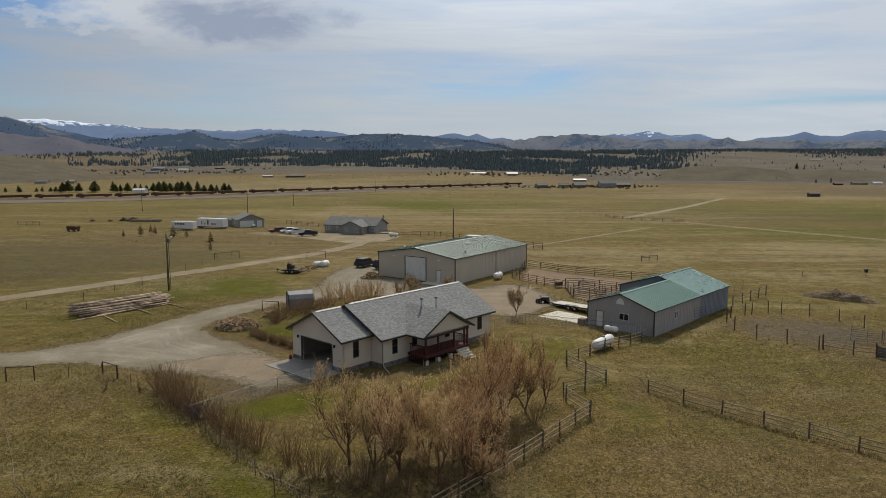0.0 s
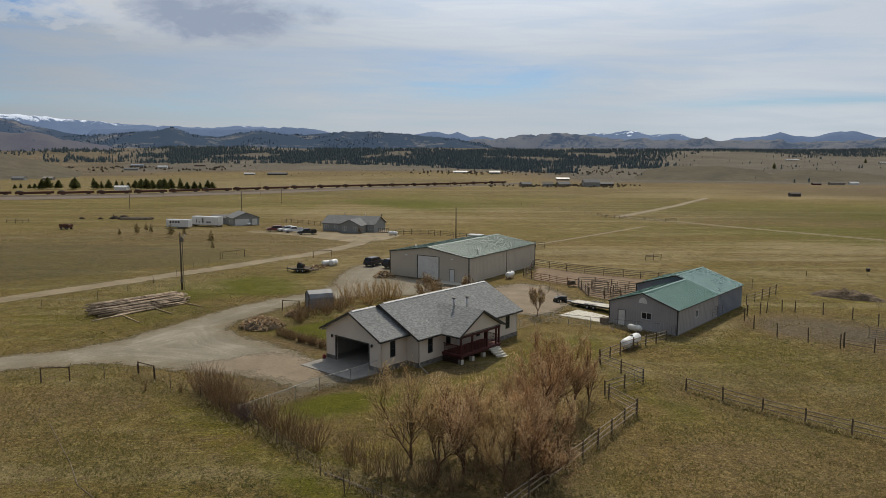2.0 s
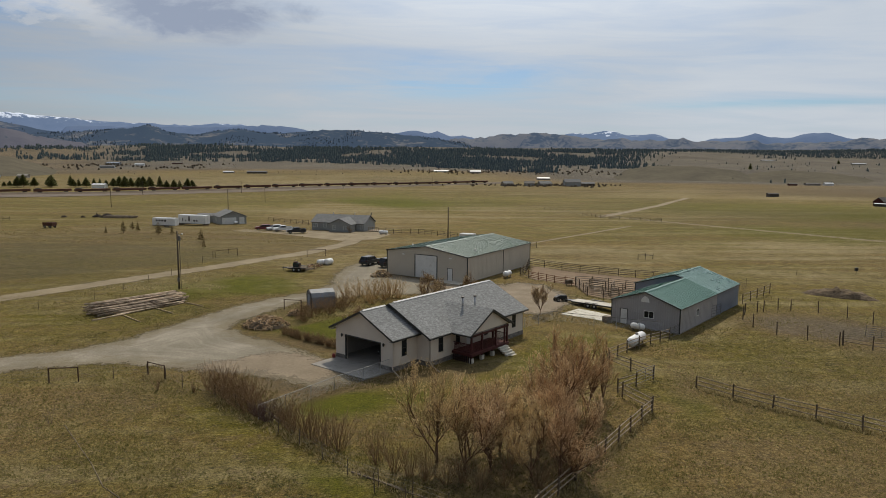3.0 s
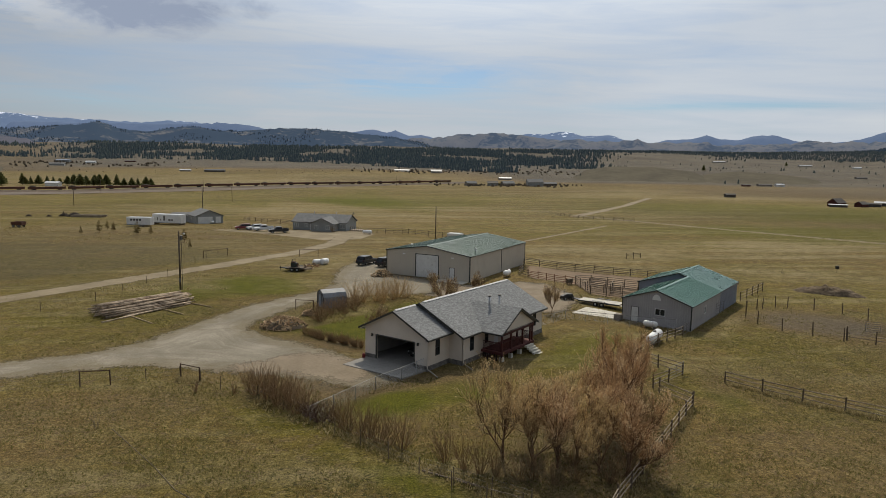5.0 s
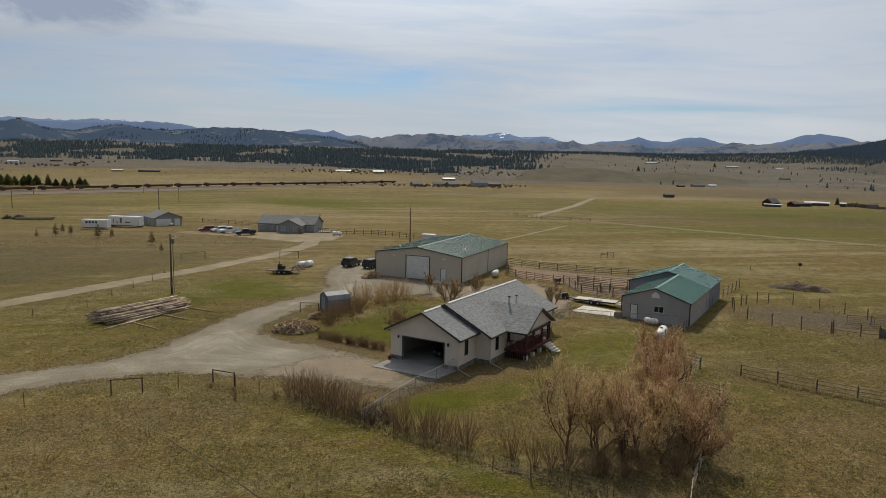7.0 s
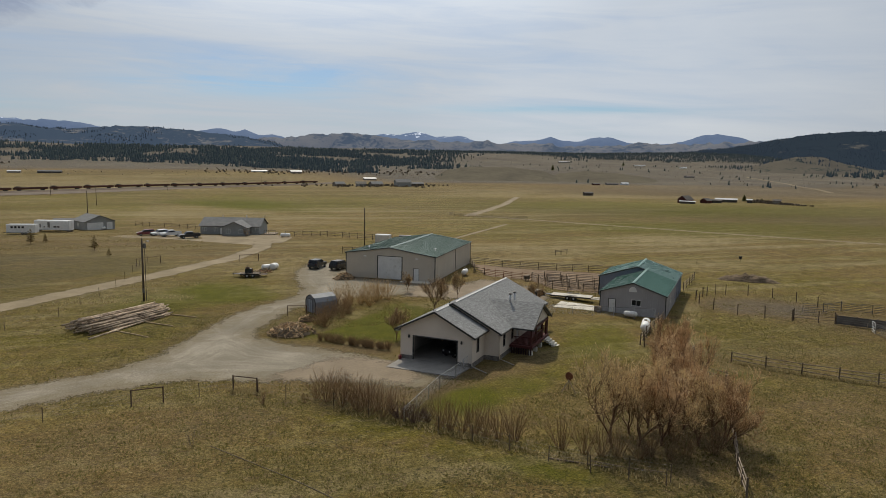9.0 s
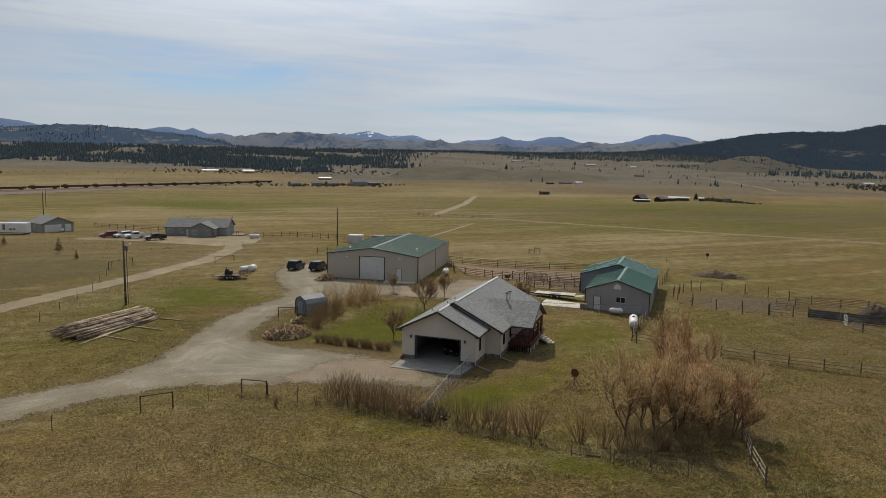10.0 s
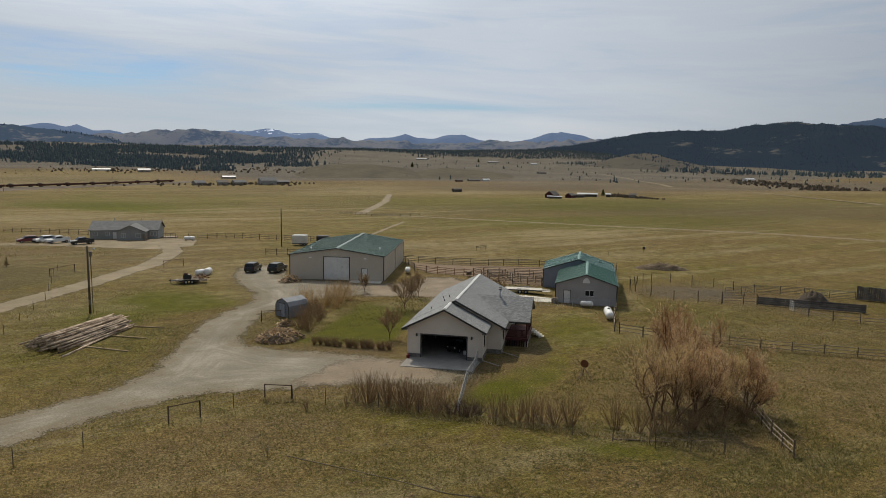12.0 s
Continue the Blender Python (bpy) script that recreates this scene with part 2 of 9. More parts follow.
    ck = math_node(nt, "MULTIPLY", math_node(nt, "MULTIPLY", ramp(nt, clump, [(0.54, 0.0), (0.60, 0.85)]), where), open_grass)
    col = mix_node(nt, ck, col, (0.034, 0.036, 0.010))
    wk = math_node(nt, "MULTIPLY", ramp(nt, wisp, [(0.55, 0.0), (0.66, 0.75)]), open_grass)
    col = mix_node(nt, wk, col, (0.270, 0.222, 0.105))
    lawn = ramp(nt, math_node(nt, "ADD", math_node(nt, "MULTIPLY", n_mid, 0.6), math_node(nt, "MULTIPLY", n_fine, 0.4)),
                [(0.34, (0.058, 0.062, 0.005)), (0.66, (0.128, 0.122, 0.013))])
    lk = math_node(nt, "MULTIPLY", math_node(nt, "SUBTRACT", math_node(nt, "ADD", grow, swing(n_patch, 0.5)), 0.85), 2.4, clamp=True)
    col = mix_node(nt, lk, col, lawn)
    swell = noise_node(nt, pos, 0.0055, 4, 0.55, 0.5)
    col = mix_node(nt, 1.0, col, ramp(nt, swell, [(0.34, 0.76), (0.66, 1.07)]), "MULTIPLY")
    tuft = ramp(nt, n_tuft, [(0.34, 0.44), (0.5, 1.0), (0.66, 1.62)])
    col = mix_node(nt, 1.0, col, tuft, "MULTIPLY")
    link(nt, col, b.inputs["Base Color"])
    b.inputs["Roughness"].default_value = 1.0
    b.inputs["Specular IOR Level"].default_value = 0.1
    hgt = math_node(nt, "ADD", math_node(nt, "MULTIPLY", n_fine, 0.7), math_node(nt, "MULTIPLY", n_tuft, 0.4))
    bump_node(nt, b, hgt, 0.20, 1.0)
    return m


def gravel_mat():
    """Packed gravel: pale wheel lines that follow the edge, dirt and weeds towards the margin."""
    m, nt, b, pos = base_mat("gravel")
    at = nt.nodes.new("ShaderNodeAttribute")
    at.attribute_name = "edge"
    sep = nt.nodes.new("ShaderNodeSeparateXYZ")
    link(nt, pos, sep.inputs[0])
    n1 = noise_node(nt, pos, 0.16, 5, 0.6, 0.5)
    n2 = noise_node(nt, pos, 6.0, 4, 0.7)
    warp = noise_node(nt, pos, 0.12, 2)
    comb = nt.nodes.new("ShaderNodeCombineXYZ")
    link(nt, math_node(nt, "ADD", math_node(nt, "MULTIPLY", at.outputs["Fac"], 1.5), math_node(nt, "MULTIPLY", warp, 3.5)), comb.inputs[0])
    link(nt, math_node(nt, "MULTIPLY", sep.outputs[0], 0.10), comb.inputs[1])
    link(nt, math_node(nt, "MULTIPLY", sep.outputs[1], 0.10), comb.inputs[2])
    n3 = noise_node(nt, comb.outputs[0], 1.0, 5, 0.7, 0.3)
    f = math_node(nt, "ADD", math_node(nt, "MULTIPLY", n1, 0.38), math_node(nt, "ADD", math_node(nt, "MULTIPLY", n2, 0.36), math_node(nt, "MULTIPLY", n3, 0.26)))
    col = ramp(nt, f, [(0.36, (0.132, 0.114, 0.083)), (0.5, (0.215, 0.189, 0.145)), (0.63, (0.335, 0.30, 0.24))])
    n4 = noise_node(nt, pos, 0.45, 6, 0.7, 0.5)
    k = math_node(nt, "SUBTRACT", 1.3, math_node(nt, "MULTIPLY", at.outputs["Fac"], 0.42))
    k = math_node(nt, "ADD", k, math_node(nt, "MULTIPLY", math_node(nt, "SUBTRACT", n4, 0.5), 3.4), clamp=True)
    dirt = ramp(nt, n2, [(0.3, (0.10, 0.078, 0.040)), (0.7, (0.195, 0.155, 0.090))])
    col = mix_node(nt, math_node(nt, "MULTIPLY", k, 0.6), col, dirt)
    link(nt, col, b.inputs["Base Color"])
    b.inputs["Roughness"].default_value = 0.95
    b.inputs["Specular IOR Level"].default_value = 0.15
    bump_node(nt, b, n2, 0.05)
    return m


def shingle_mat():
    """Grey-green architectural shingles in courses, with blended tabs."""
    m, nt, b, pos = base_mat("shingles")
    tc = nt.nodes.new("ShaderNodeUVMap")
    uv = tc.outputs[0]
    br = nt.nodes.new("ShaderNodeTexBrick")
    br.inputs["Scale"].default_value = 1.0
    br.inputs["Brick Width"].default_value = 0.30
    br.inputs["Row Height"].default_value = 0.145
    br.inputs["Mortar Size"].default_value = 0.012
    br.inputs["Color1"].default_value = (0.0, 0.0, 0.0, 1)
    br.inputs["Color2"].default_value = (1, 1, 1, 1)
    br.inputs["Mortar"].default_value = (0.1, 0.1, 0.1, 1)
    br.offset_frequency = 3
    br.offset = 0.37
    link(nt, uv, br.inputs["Vector"])
    n1 = noise_node(nt, stretch(nt, uv, 2.6, 6.0, 1.0), 1.0, 5, 0.7, 0.3)
    n2 = noise_node(nt, uv, 0.25, 3)
    f = math_node(nt, "ADD", math_node(nt, "MULTIPLY", br.outputs[0], 0.22), math_node(nt, "ADD", math_node(nt, "MULTIPLY", n1, 0.63), math_node(nt, "MULTIPLY", n2, 0.15)))
    link(nt, ramp(nt, f, [(0.24, (0.110, 0.113, 0.114)), (0.45, (0.190, 0.194, 0.195)), (0.70, (0.31, 0.315, 0.315))]), b.inputs["Base Color"])
    b.inputs["Roughness"].default_value = 0.9
    b.inputs["Specular IOR Level"].default_value = 0.25
    bump_node(nt, b, br.outputs[0], 0.02, 0.6)
    return m


def glass_mat():
    m, nt, b, pos = base_mat("window_glass")
    n = noise_node(nt, pos, 1.2, 2)
    link(nt, ramp(nt, n, [(0.3, (0.012, 0.014, 0.016)), (0.7, (0.03, 0.034, 0.038))]), b.inputs["Base Color"])
    b.inputs["Roughness"].default_value = 0.12
    b.inputs["Specular IOR Level"].default_value = 0.3
    return m


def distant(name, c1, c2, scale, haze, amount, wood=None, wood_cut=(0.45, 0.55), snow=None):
    """Far slopes: grass and woods patches, with the air's haze painted in as a faint blue emission."""
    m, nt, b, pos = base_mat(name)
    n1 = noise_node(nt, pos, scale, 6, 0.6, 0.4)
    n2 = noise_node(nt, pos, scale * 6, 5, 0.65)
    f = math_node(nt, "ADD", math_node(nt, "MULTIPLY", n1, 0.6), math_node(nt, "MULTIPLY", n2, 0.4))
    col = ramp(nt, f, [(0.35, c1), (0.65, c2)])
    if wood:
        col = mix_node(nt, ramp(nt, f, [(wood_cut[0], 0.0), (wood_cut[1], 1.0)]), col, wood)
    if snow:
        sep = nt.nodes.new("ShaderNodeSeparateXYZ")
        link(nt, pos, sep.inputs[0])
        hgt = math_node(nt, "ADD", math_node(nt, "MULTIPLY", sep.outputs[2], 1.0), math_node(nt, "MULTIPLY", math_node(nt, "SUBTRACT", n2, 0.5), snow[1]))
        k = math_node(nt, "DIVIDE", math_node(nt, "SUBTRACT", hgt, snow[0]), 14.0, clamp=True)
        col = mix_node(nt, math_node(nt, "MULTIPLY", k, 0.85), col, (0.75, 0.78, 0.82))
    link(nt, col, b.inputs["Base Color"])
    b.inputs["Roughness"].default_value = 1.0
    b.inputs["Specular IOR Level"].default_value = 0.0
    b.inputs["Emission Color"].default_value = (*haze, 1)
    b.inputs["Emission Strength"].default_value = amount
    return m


PASTURE = ground_mat()
GRAVEL = gravel_mat()
SHINGLE = shingle_mat()
GLASS = glass_mat()
STUCCO = surf("cream_siding", (0.60, 0.535, 0.46), (0.68, 0.61, 0.53), 0.5, 9, 0.85, bump=0.01)
BASE = surf("stone_skirt", (0.085, 0.08, 0.075), (0.26, 0.24, 0.215), 2.2, 5, 0.9, bump=0.05)
TRIM_DARK = surf("dark_trim", (0.03, 0.031, 0.03), (0.05, 0.05, 0.047), 1, 12, 0.6)
SOFFIT = surf("soffit", (0.30, 0.28, 0.25), (0.36, 0.335, 0.30), 1, 12, 0.8)
WHITE = surf("white_paint", (0.62, 0.62, 0.60), (0.74, 0.74, 0.72), 0.8, 10, 0.5, stain=(0.45, 0.43, 0.40))
RIDGE_WHITE = surf("ridge_vent", (0.60, 0.59, 0.57), (0.74, 0.73, 0.70), 0.8, 10, 0.6)
RED = surf("red_stain", (0.050, 0.012, 0.012), (0.085, 0.019, 0.018), 0.9, 12, 0.6)
RED_DECK = surf("red_deck", (0.12, 0.035, 0.032), (0.20, 0.07, 0.062), 0.9, 9, 0.7)
CONCRETE = surf("concrete", (0.225, 0.212, 0.195), (0.315, 0.30, 0.275), 0.5, 8, 0.95, stain=(0.17, 0.16, 0.145), spec=0.15)
CONCRETE_PALE = surf("pale_concrete", (0.47, 0.44, 0.38), (0.58, 0.55, 0.48), 0.5, 8, 0.9, stain=(0.38, 0.35, 0.30))
TAN_METAL = surf("tan_siding", (0.475, 0.43, 0.36), (0.54, 0.49, 0.41), 0.3, 6, 0.5, bump=0.004, vary=0.05)
GREY_METAL = surf("grey_siding", (0.32, 0.31, 0.315), (0.38, 0.37, 0.375), 0.3, 6, 0.45, bump=0.004, vary=0.08)
BLUE_METAL = surf("blue_grey_siding", (0.17, 0.195, 0.25), (0.22, 0.25, 0.31), 0.3, 6, 0.45, bump=0.004, vary=0.08)
GREEN_ROOF = surf("green_metal_roof", (0.055, 0.155, 0.12), (0.072, 0.185, 0.146), 0.15, 0.22, 0.40, bump=0, vary=0.07, spec=0.7)
GREEN_SHOP = surf("faded_green_metal_roof", (0.075, 0.135, 0.105), (0.105, 0.17, 0.136), 0.15, 0.22, 0.36, bump=0, vary=0.06, spec=0.7)
DARK_METAL = surf("dark_trim_metal", (0.022, 0.028, 0.026), (0.035, 0.042, 0.04), 1, 10, 0.45)
WHITE_METAL = surf("white_enamel", (0.66, 0.66, 0.65), (0.78, 0.78, 0.77), 1.2, 8, 0.4, stain=(0.52, 0.50, 0.46))
GALV = surf("galvanized_steel", (0.38, 0.39, 0.40), (0.52, 0.53, 0.54), 1.2, 10, 0.45, metal=0.8)
PIPE_GREY = surf("weathered_steel", (0.12, 0.115, 0.11), (0.20, 0.19, 0.18), 1.5, 9, 0.6, metal=0.4)
WOOD_GREY = surf("weathered_wood", (0.115, 0.088, 0.062), (0.225, 0.178, 0.128), 1.1, 11, 0.9, bump=0.01, vary=0.35)
WOOD_RAIL = surf("pale_rail_wood", (0.175, 0.138, 0.098), (0.34, 0.275, 0.205), 1.1, 11, 0.9, bump=0.01, vary=0.35)
WOOD_DARK = surf("dark_weathered_wood", (0.085, 0.063, 0.042), (0.175, 0.134, 0.092), 1.1, 11, 0.9, bump=0.01, vary=0.3)
POLE_WOOD = surf("utility_pole_wood", (0.075, 0.058, 0.042), (0.14, 0.11, 0.08), 1.0, 9, 0.9, bump=0.01)
LOG_BARK = surf("log_wood", (0.075, 0.048, 0.030), (0.58, 0.46, 0.335), 0.9, 5, 0.9, bump=0.015, stain=(0.055, 0.034, 0.023), vary=1.0)
CAR_RUST = surf("rust_brown_railcar", (0.075, 0.034, 0.022), (0.13, 0.056, 0.035), 0.12, 2, 0.85, vary=0.4)
LOG_END = surf("log_end", (0.36, 0.26, 0.15), (0.48, 0.36, 0.22), 2, 9, 0.9)
SPLIT_WOOD = surf("split_wood", (0.30, 0.19, 0.10), (0.62, 0.46, 0.28), 1.6, 7, 0.9, vary=0.9)
BLACK = surf("black_paint", (0.010, 0.010, 0.011), (0.022, 0.022, 0.023), 1, 8, 0.35)
RUBBER = surf("tyre_rubber", (0.014, 0.014, 0.014), (0.03, 0.03, 0.028), 1, 8, 0.85)
INNER = surf("garage_lining", (0.30, 0.285, 0.26), (0.36, 0.34, 0.31), 0.8, 6, 0.9)
RUST = surf("rusty_steel", (0.10, 0.035, 0.016), (0.18, 0.07, 0.03), 1.2, 9, 0.85)
GREEN_REAR = surf("glossy_green_metal_roof", (0.22, 0.34, 0.30), (0.25, 0.37, 0.33), 0.15, 0.22, 0.28, metal=0.55, bump=0, vary=0.03, spec=1.0)

# ---- mesh helpers ----
class Build:
    """Collects corners and faces of one mesh."""

    def __init__(self):
        self.v, self.f = [], []

    def poly(self, *pts):
        i = len(self.v)
        self.v += [tuple(p) for p in pts]
        self.f.append(tuple(range(i, i + len(pts))))
        return self

    def box(self, x0, x1, y0, y1, z0, z1):
        return self.prism([(x0, y0), (x1, y0), (x1, y1), (x0, y1)], z0, z1)

    def prism(self, pts, z0, z1):
        i, n = len(self.v), len(pts)
        self.v += [(x, y, z0) for x, y in pts] + [(x, y, z1) for x, y in pts]
        self.f += [tuple(i + k for k in reversed(range(n))), tuple(i + n + k for k in range(n))]
        self.f += [(i + k, i + (k + 1) % n, i + n + (k + 1) % n, i + n + k) for k in range(n)]
        return self

    def extrude(self, pts, off):
        """Flat outline pts (3D) swept along off."""
        i, n = len(self.v), len(pts)
        self.v += [tuple(p) for p in pts] + [(p[0] + off[0], p[1] + off[1], p[2] + off[2]) for p in pts]
        self.f += [tuple(i + k for k in reversed(range(n))), tuple(i + n + k for k in range(n))]
        self.f += [(i + k, i + (k + 1) % n, i + n + (k + 1) % n, i + n + k) for k in range(n)]
        return self

    def tube(self, a, b, r0, r1=None, n=6, caps=True):
        r1 = r0 if r1 is None else r1
        a, b = Vector(a), Vector(b)
        d = (b - a)
        if d.length < 1e-6:
            return self
        d.normalize()
        s = d.orthogonal().normalized()
        q = d.cross(s)
        i = len(self.v)
        for c, r in ((a, r0), (b, r1)):
            for k in range(n):
                w = 2 * math.pi * k / n
                self.v.append(tuple(c + (s * math.cos(w) + q * math.sin(w)) * r))
        self.f += [(i + k, i + (k + 1) % n, i + n + (k + 1) % n, i + n + k) for k in range(n)]
        if caps:
            self.f += [tuple(i + k for k in reversed(range(n))), tuple(i + n + k for k in range(n))]
        return self

    def lathe(self, prof, n=12, axis="z", at=(0, 0, 0)):
        """Turns a profile of (along, radius) round an axis through at."""
        i, m = len(self.v), len(prof)
        for a, r in prof:
            for k in range(n):
                w = 2 * math.pi * k / n
                c, s = r * math.cos(w), r * math.sin(w)
                p = {"z": (c, s, a), "x": (a, c, s), "y": (s, a, c)}[axis]
                self.v.append((p[0] + at[0], p[1] + at[1], p[2] + at[2]))
        for j in range(m - 1):
            for k in range(n):
                self.f.append((i + j * n + k, i + j * n + (k + 1) % n, i + (j + 1) * n + (k + 1) % n, i + (j + 1) * n + k))
        self.f += [tuple(i + k for k in reversed(range(n))), tuple(i + (m - 1) * n + k for k in range(n))]
        return self

    def mesh(self, name, mat, smooth=False):
        me = bpy.data.meshes.new(name)
        me.from_pydata(self.v, [], self.f)
        me.materials.append(mat)
        if smooth:
            me.polygons.foreach_set("use_smooth", [True] * len(me.polygons))
        me.update()
        return me


def part(name, b, mat, parent=None, label="", smooth=False, m=None):
    ob = new(name, b.mesh(name, mat, smooth) if isinstance(b, Build) else b)
    if parent is not None:
        ob.parent = parent
    if m is not None:
        ob.matrix_basis = m
    if label:
        ob["label"] = label
    return ob


def thing(name, m, label, category, group="", kind=""):
    ob = new(name)
    ob.empty_display_size = 0.2
    ob.matrix_basis = m
    return tagged(ob, label, category, group, kind)


def smooth01(t):
    t = min(max(t, 0.0), 1.0)
    return t * t * (3 - 2 * t)


NODES = [(-5000, 0), (140, 0), (205, -1.6), (400, -7), (600, -13), (1000, -14), (1500, -14), (1900, -8), (2400, 14), (3000, 44), (3600, 58), (5000, 62)]


def height(x, y):
    """The lie of the land."""
    r = math.hypot(x + 20, y)
    d = y if y < 700 else max(700.0, 0.5 * y + 0.5 * r)
    if y < 700 and r > 900:
        d = min(r, 3000.0)
    z = float(np.interp(d, [a for a, _ in NODES], [b for _, b in NODES]))
    z -= 0.6 * smooth01((x - 12) / 14) * smooth01((400 - r) / 200)
    if r > 120:
        k = min((r - 120) / 900, 1.0)
        z += k * 1.2 * noise.noise((x * 0.006, y * 0.006, 1.7))
        if r > 1200:
            z += min((r - 1200) / 1500, 1.0) * 14 * noise.noise((x * 0.0016, y * 0.0016, 7.1))
    else:
        z += 0.05 * noise.noise((x * 0.12, y * 0.12, 3.0))
    return z


def on_ground(x, y, rz=0.0, dz=0.0):
    return pose(x, y, height(x, y) + dz, 0, 0, rz)

# ---- land ----
def spaced(lo, hi, fine_lo, fine_hi, step, grow=1.13, cap=130.0):
    out = list(np.arange(fine_lo, fine_hi + 0.01, step))
    s, p = step, out[-1]
    while p < hi:
        s = min(s * grow, cap)
        p += s
        out.append(p)
    s, p = step, out[0]
    while p > lo:
        s = min(s * grow, cap)
        p -= s
        out.insert(0, p)
    return out


def blob(x, y, cx, cy, rx, ry, rz=0.0):
    c, s = math.cos(radians(rz)), math.sin(radians(rz))
    a, b = ((x - cx) * c + (y - cy) * s) / rx, (-(x - cx) * s + (y - cy) * c) / ry
    return smooth01(1.6 - math.sqrt(a * a + b * b)) if a * a + b * b < 4 else 0.0


def growth(x, y):
    g = 0.36
    # watered lawns by the house
    g += 0.25 * blob(x, y, -14.0, 85.5, 7.2, 8.6, 48)
    g += 0.66 * blob(x, y, -7.5, 60.0, 8.5, 3.0, 28)
    g += 0.45 * blob(x, y, -14.5, 56.5, 4, 3, 40)
    g += 0.72 * blob(x, y, 9.5, 72.5, 9.5, 4.6, 48)
    g += 0.30 * blob(x, y, -2, 52, 9, 7, 40)
    # fresh strip outside the hedge and the pole fence
    g += 0.55 * blob(x, y, -20.5, 51.5, 13, 2.0, -48)
    g += 0.45 * blob(x, y, -8, 39, 8, 2.6, -36)
    g += 0.30 * blob(x, y, -28, 46, 16, 4, -48)
    g += 0.45 * blob(x, y, 15.5, 58, 3.4, 8, -8)
    g += 0.35 * blob(x, y, 8, 44, 2.4, 7, -40)
    g += 0.30 * blob(x, y, 22, 52, 8, 3, -44)
    g += 0.30 * blob(x, y, 33, 75, 8, 10, 40)
    g -= 0.35 * blob(x, y, -38, 55, 9, 6, 20)
    g -= 0.20 * blob(x, y, 22, 42, 12, 7)
    g -= 0.15 * blob(x, y, 40, 62, 12, 9)
    # grass beside the log stack and the drive
    g += 0.45 * blob(x, y, -31, 112, 5.5, 11, 35)
    g += 0.25 * blob(x, y, -38, 97, 8, 14, 35)
    g += 0.25 * blob(x, y, -58, 84, 14, 10)
    g += 0.45 * blob(x, y, 6, 116, 4, 8, 55)
    g += 0.40 * blob(x, y, -22.5, 82.0, 5.0, 2.0, -42)
    g += 0.35 * blob(x, y, -25.5, 90, 2.6, 7, 20)
    # wide hay fields
    g += 0.38 * blob(x, y, 120, 200, 100, 36, -12)
    g += 0.30 * blob(x, y, 250, 330, 150, 90, -25)
    g += 0.25 * blob(x, y, 140, 420, 150, 170)
    g += 0.25 * blob(x, y, -90, 420, 120, 60)
    g += 0.22 * blob(x, y, 55, 120, 30, 25)
    g += 0.20 * blob(x, y, 60, 70, 22, 30)
    g += 0.20 * blob(x, y, -110, 130, 50, 35)
    return g if y < 700 else g * 0.5


def weediness(x, y):
    """Where dark clumps stand in the grass."""
    w = 0.25
    w += 0.9 * blob(x, y, -9, 38, 11, 4, -28)
    w += 0.5 * blob(x, y, 5, 37, 6, 5)
    w += 0.35 * blob(x, y, -30, 55, 10, 8)
    w += 0.4 * blob(x, y, 34, 72, 14, 14)
    w += 0.3 * blob(x, y, 20, 55, 10, 8)
    w += 0.4 * blob(x, y, -36, 88, 8, 10, 35)
    w -= 0.5 * blob(x, y, 80, 125, 45, 22)
    return w


def bareness(x, y):
    b = 0.0
    b += 0.8 * blob(x, y, 23, 124, 9, 8, 40)
    b += 0.75 * blob(x, y, -17, 63, 6, 4.5, 40)
    b += 0.5 * blob(x, y, -21, 76, 5, 4)
    b += 1.0 * blob(x, y, 45, 85.5, 9, 5.5, -20)
    b += 0.5 * blob(x, y, 52, 73, 7, 10, 35)
    b += 0.25 * blob(x, y, 38, 60, 22, 14, 45)
    b += 0.26 * blob(x, y, 20, 42, 14, 8)
    b += 0.30 * blob(x, y, -75, 210, 60, 40)
    b += 0.45 * blob(x, y, 230, 260, 110, 130)
    b += 0.30 * blob(x, y, -22, 86, 4, 7, 48)
    b += 0.6 * blob(x, y, -5.2, 64.6, 4, 2.2, 40)
    b += 0.55 * blob(x, y, -10.5, 63.8, 3.2, 2.0, 40)
    b += 0.5 * blob(x, y, -0.8, 67.4, 2.4, 2.2, 40)
    b += 0.45 * blob(x, y, -14.5, 74.0, 2.0, 5.0, 48)
    b += 0.4 * blob(x, y, -34, 59, 12, 4, 12)
    b += 0.25 * blob(x, y, -50, 44, 22, 8, 10)
    b += 0.85 * blob(x, y, 0, 45, 9, 5.5, 45)
    b += 0.35 * blob(x, y, -2.5, 55, 4, 3, 30)
    b += 0.35 * blob(x, y, -85, 160, 62, 45)
    # worn cattle path along the pole fence
    b += 0.5 * blob(x, y, 18.0, 60.5, 1.3, 6, -20)
    if y > 700:
        b += (0.20 + 1.9 * smooth01((x - 60) / 260)) * smooth01((y - 850) / 150)
        r, a = math.hypot(x + 22, y), math.degrees(math.atan2(x + 22, y))
        b += 1.8 * smooth01((r - 1450) / 200) * smooth01((a + 24) / 6) * smooth01((20 - a) / 6)
        b += 1.3 * smooth01((r - 1150) / 250) * smooth01((-17 - a) / 6)
    b += 1.5 * blob(x, y, 900, 700, 500, 300)
    return b


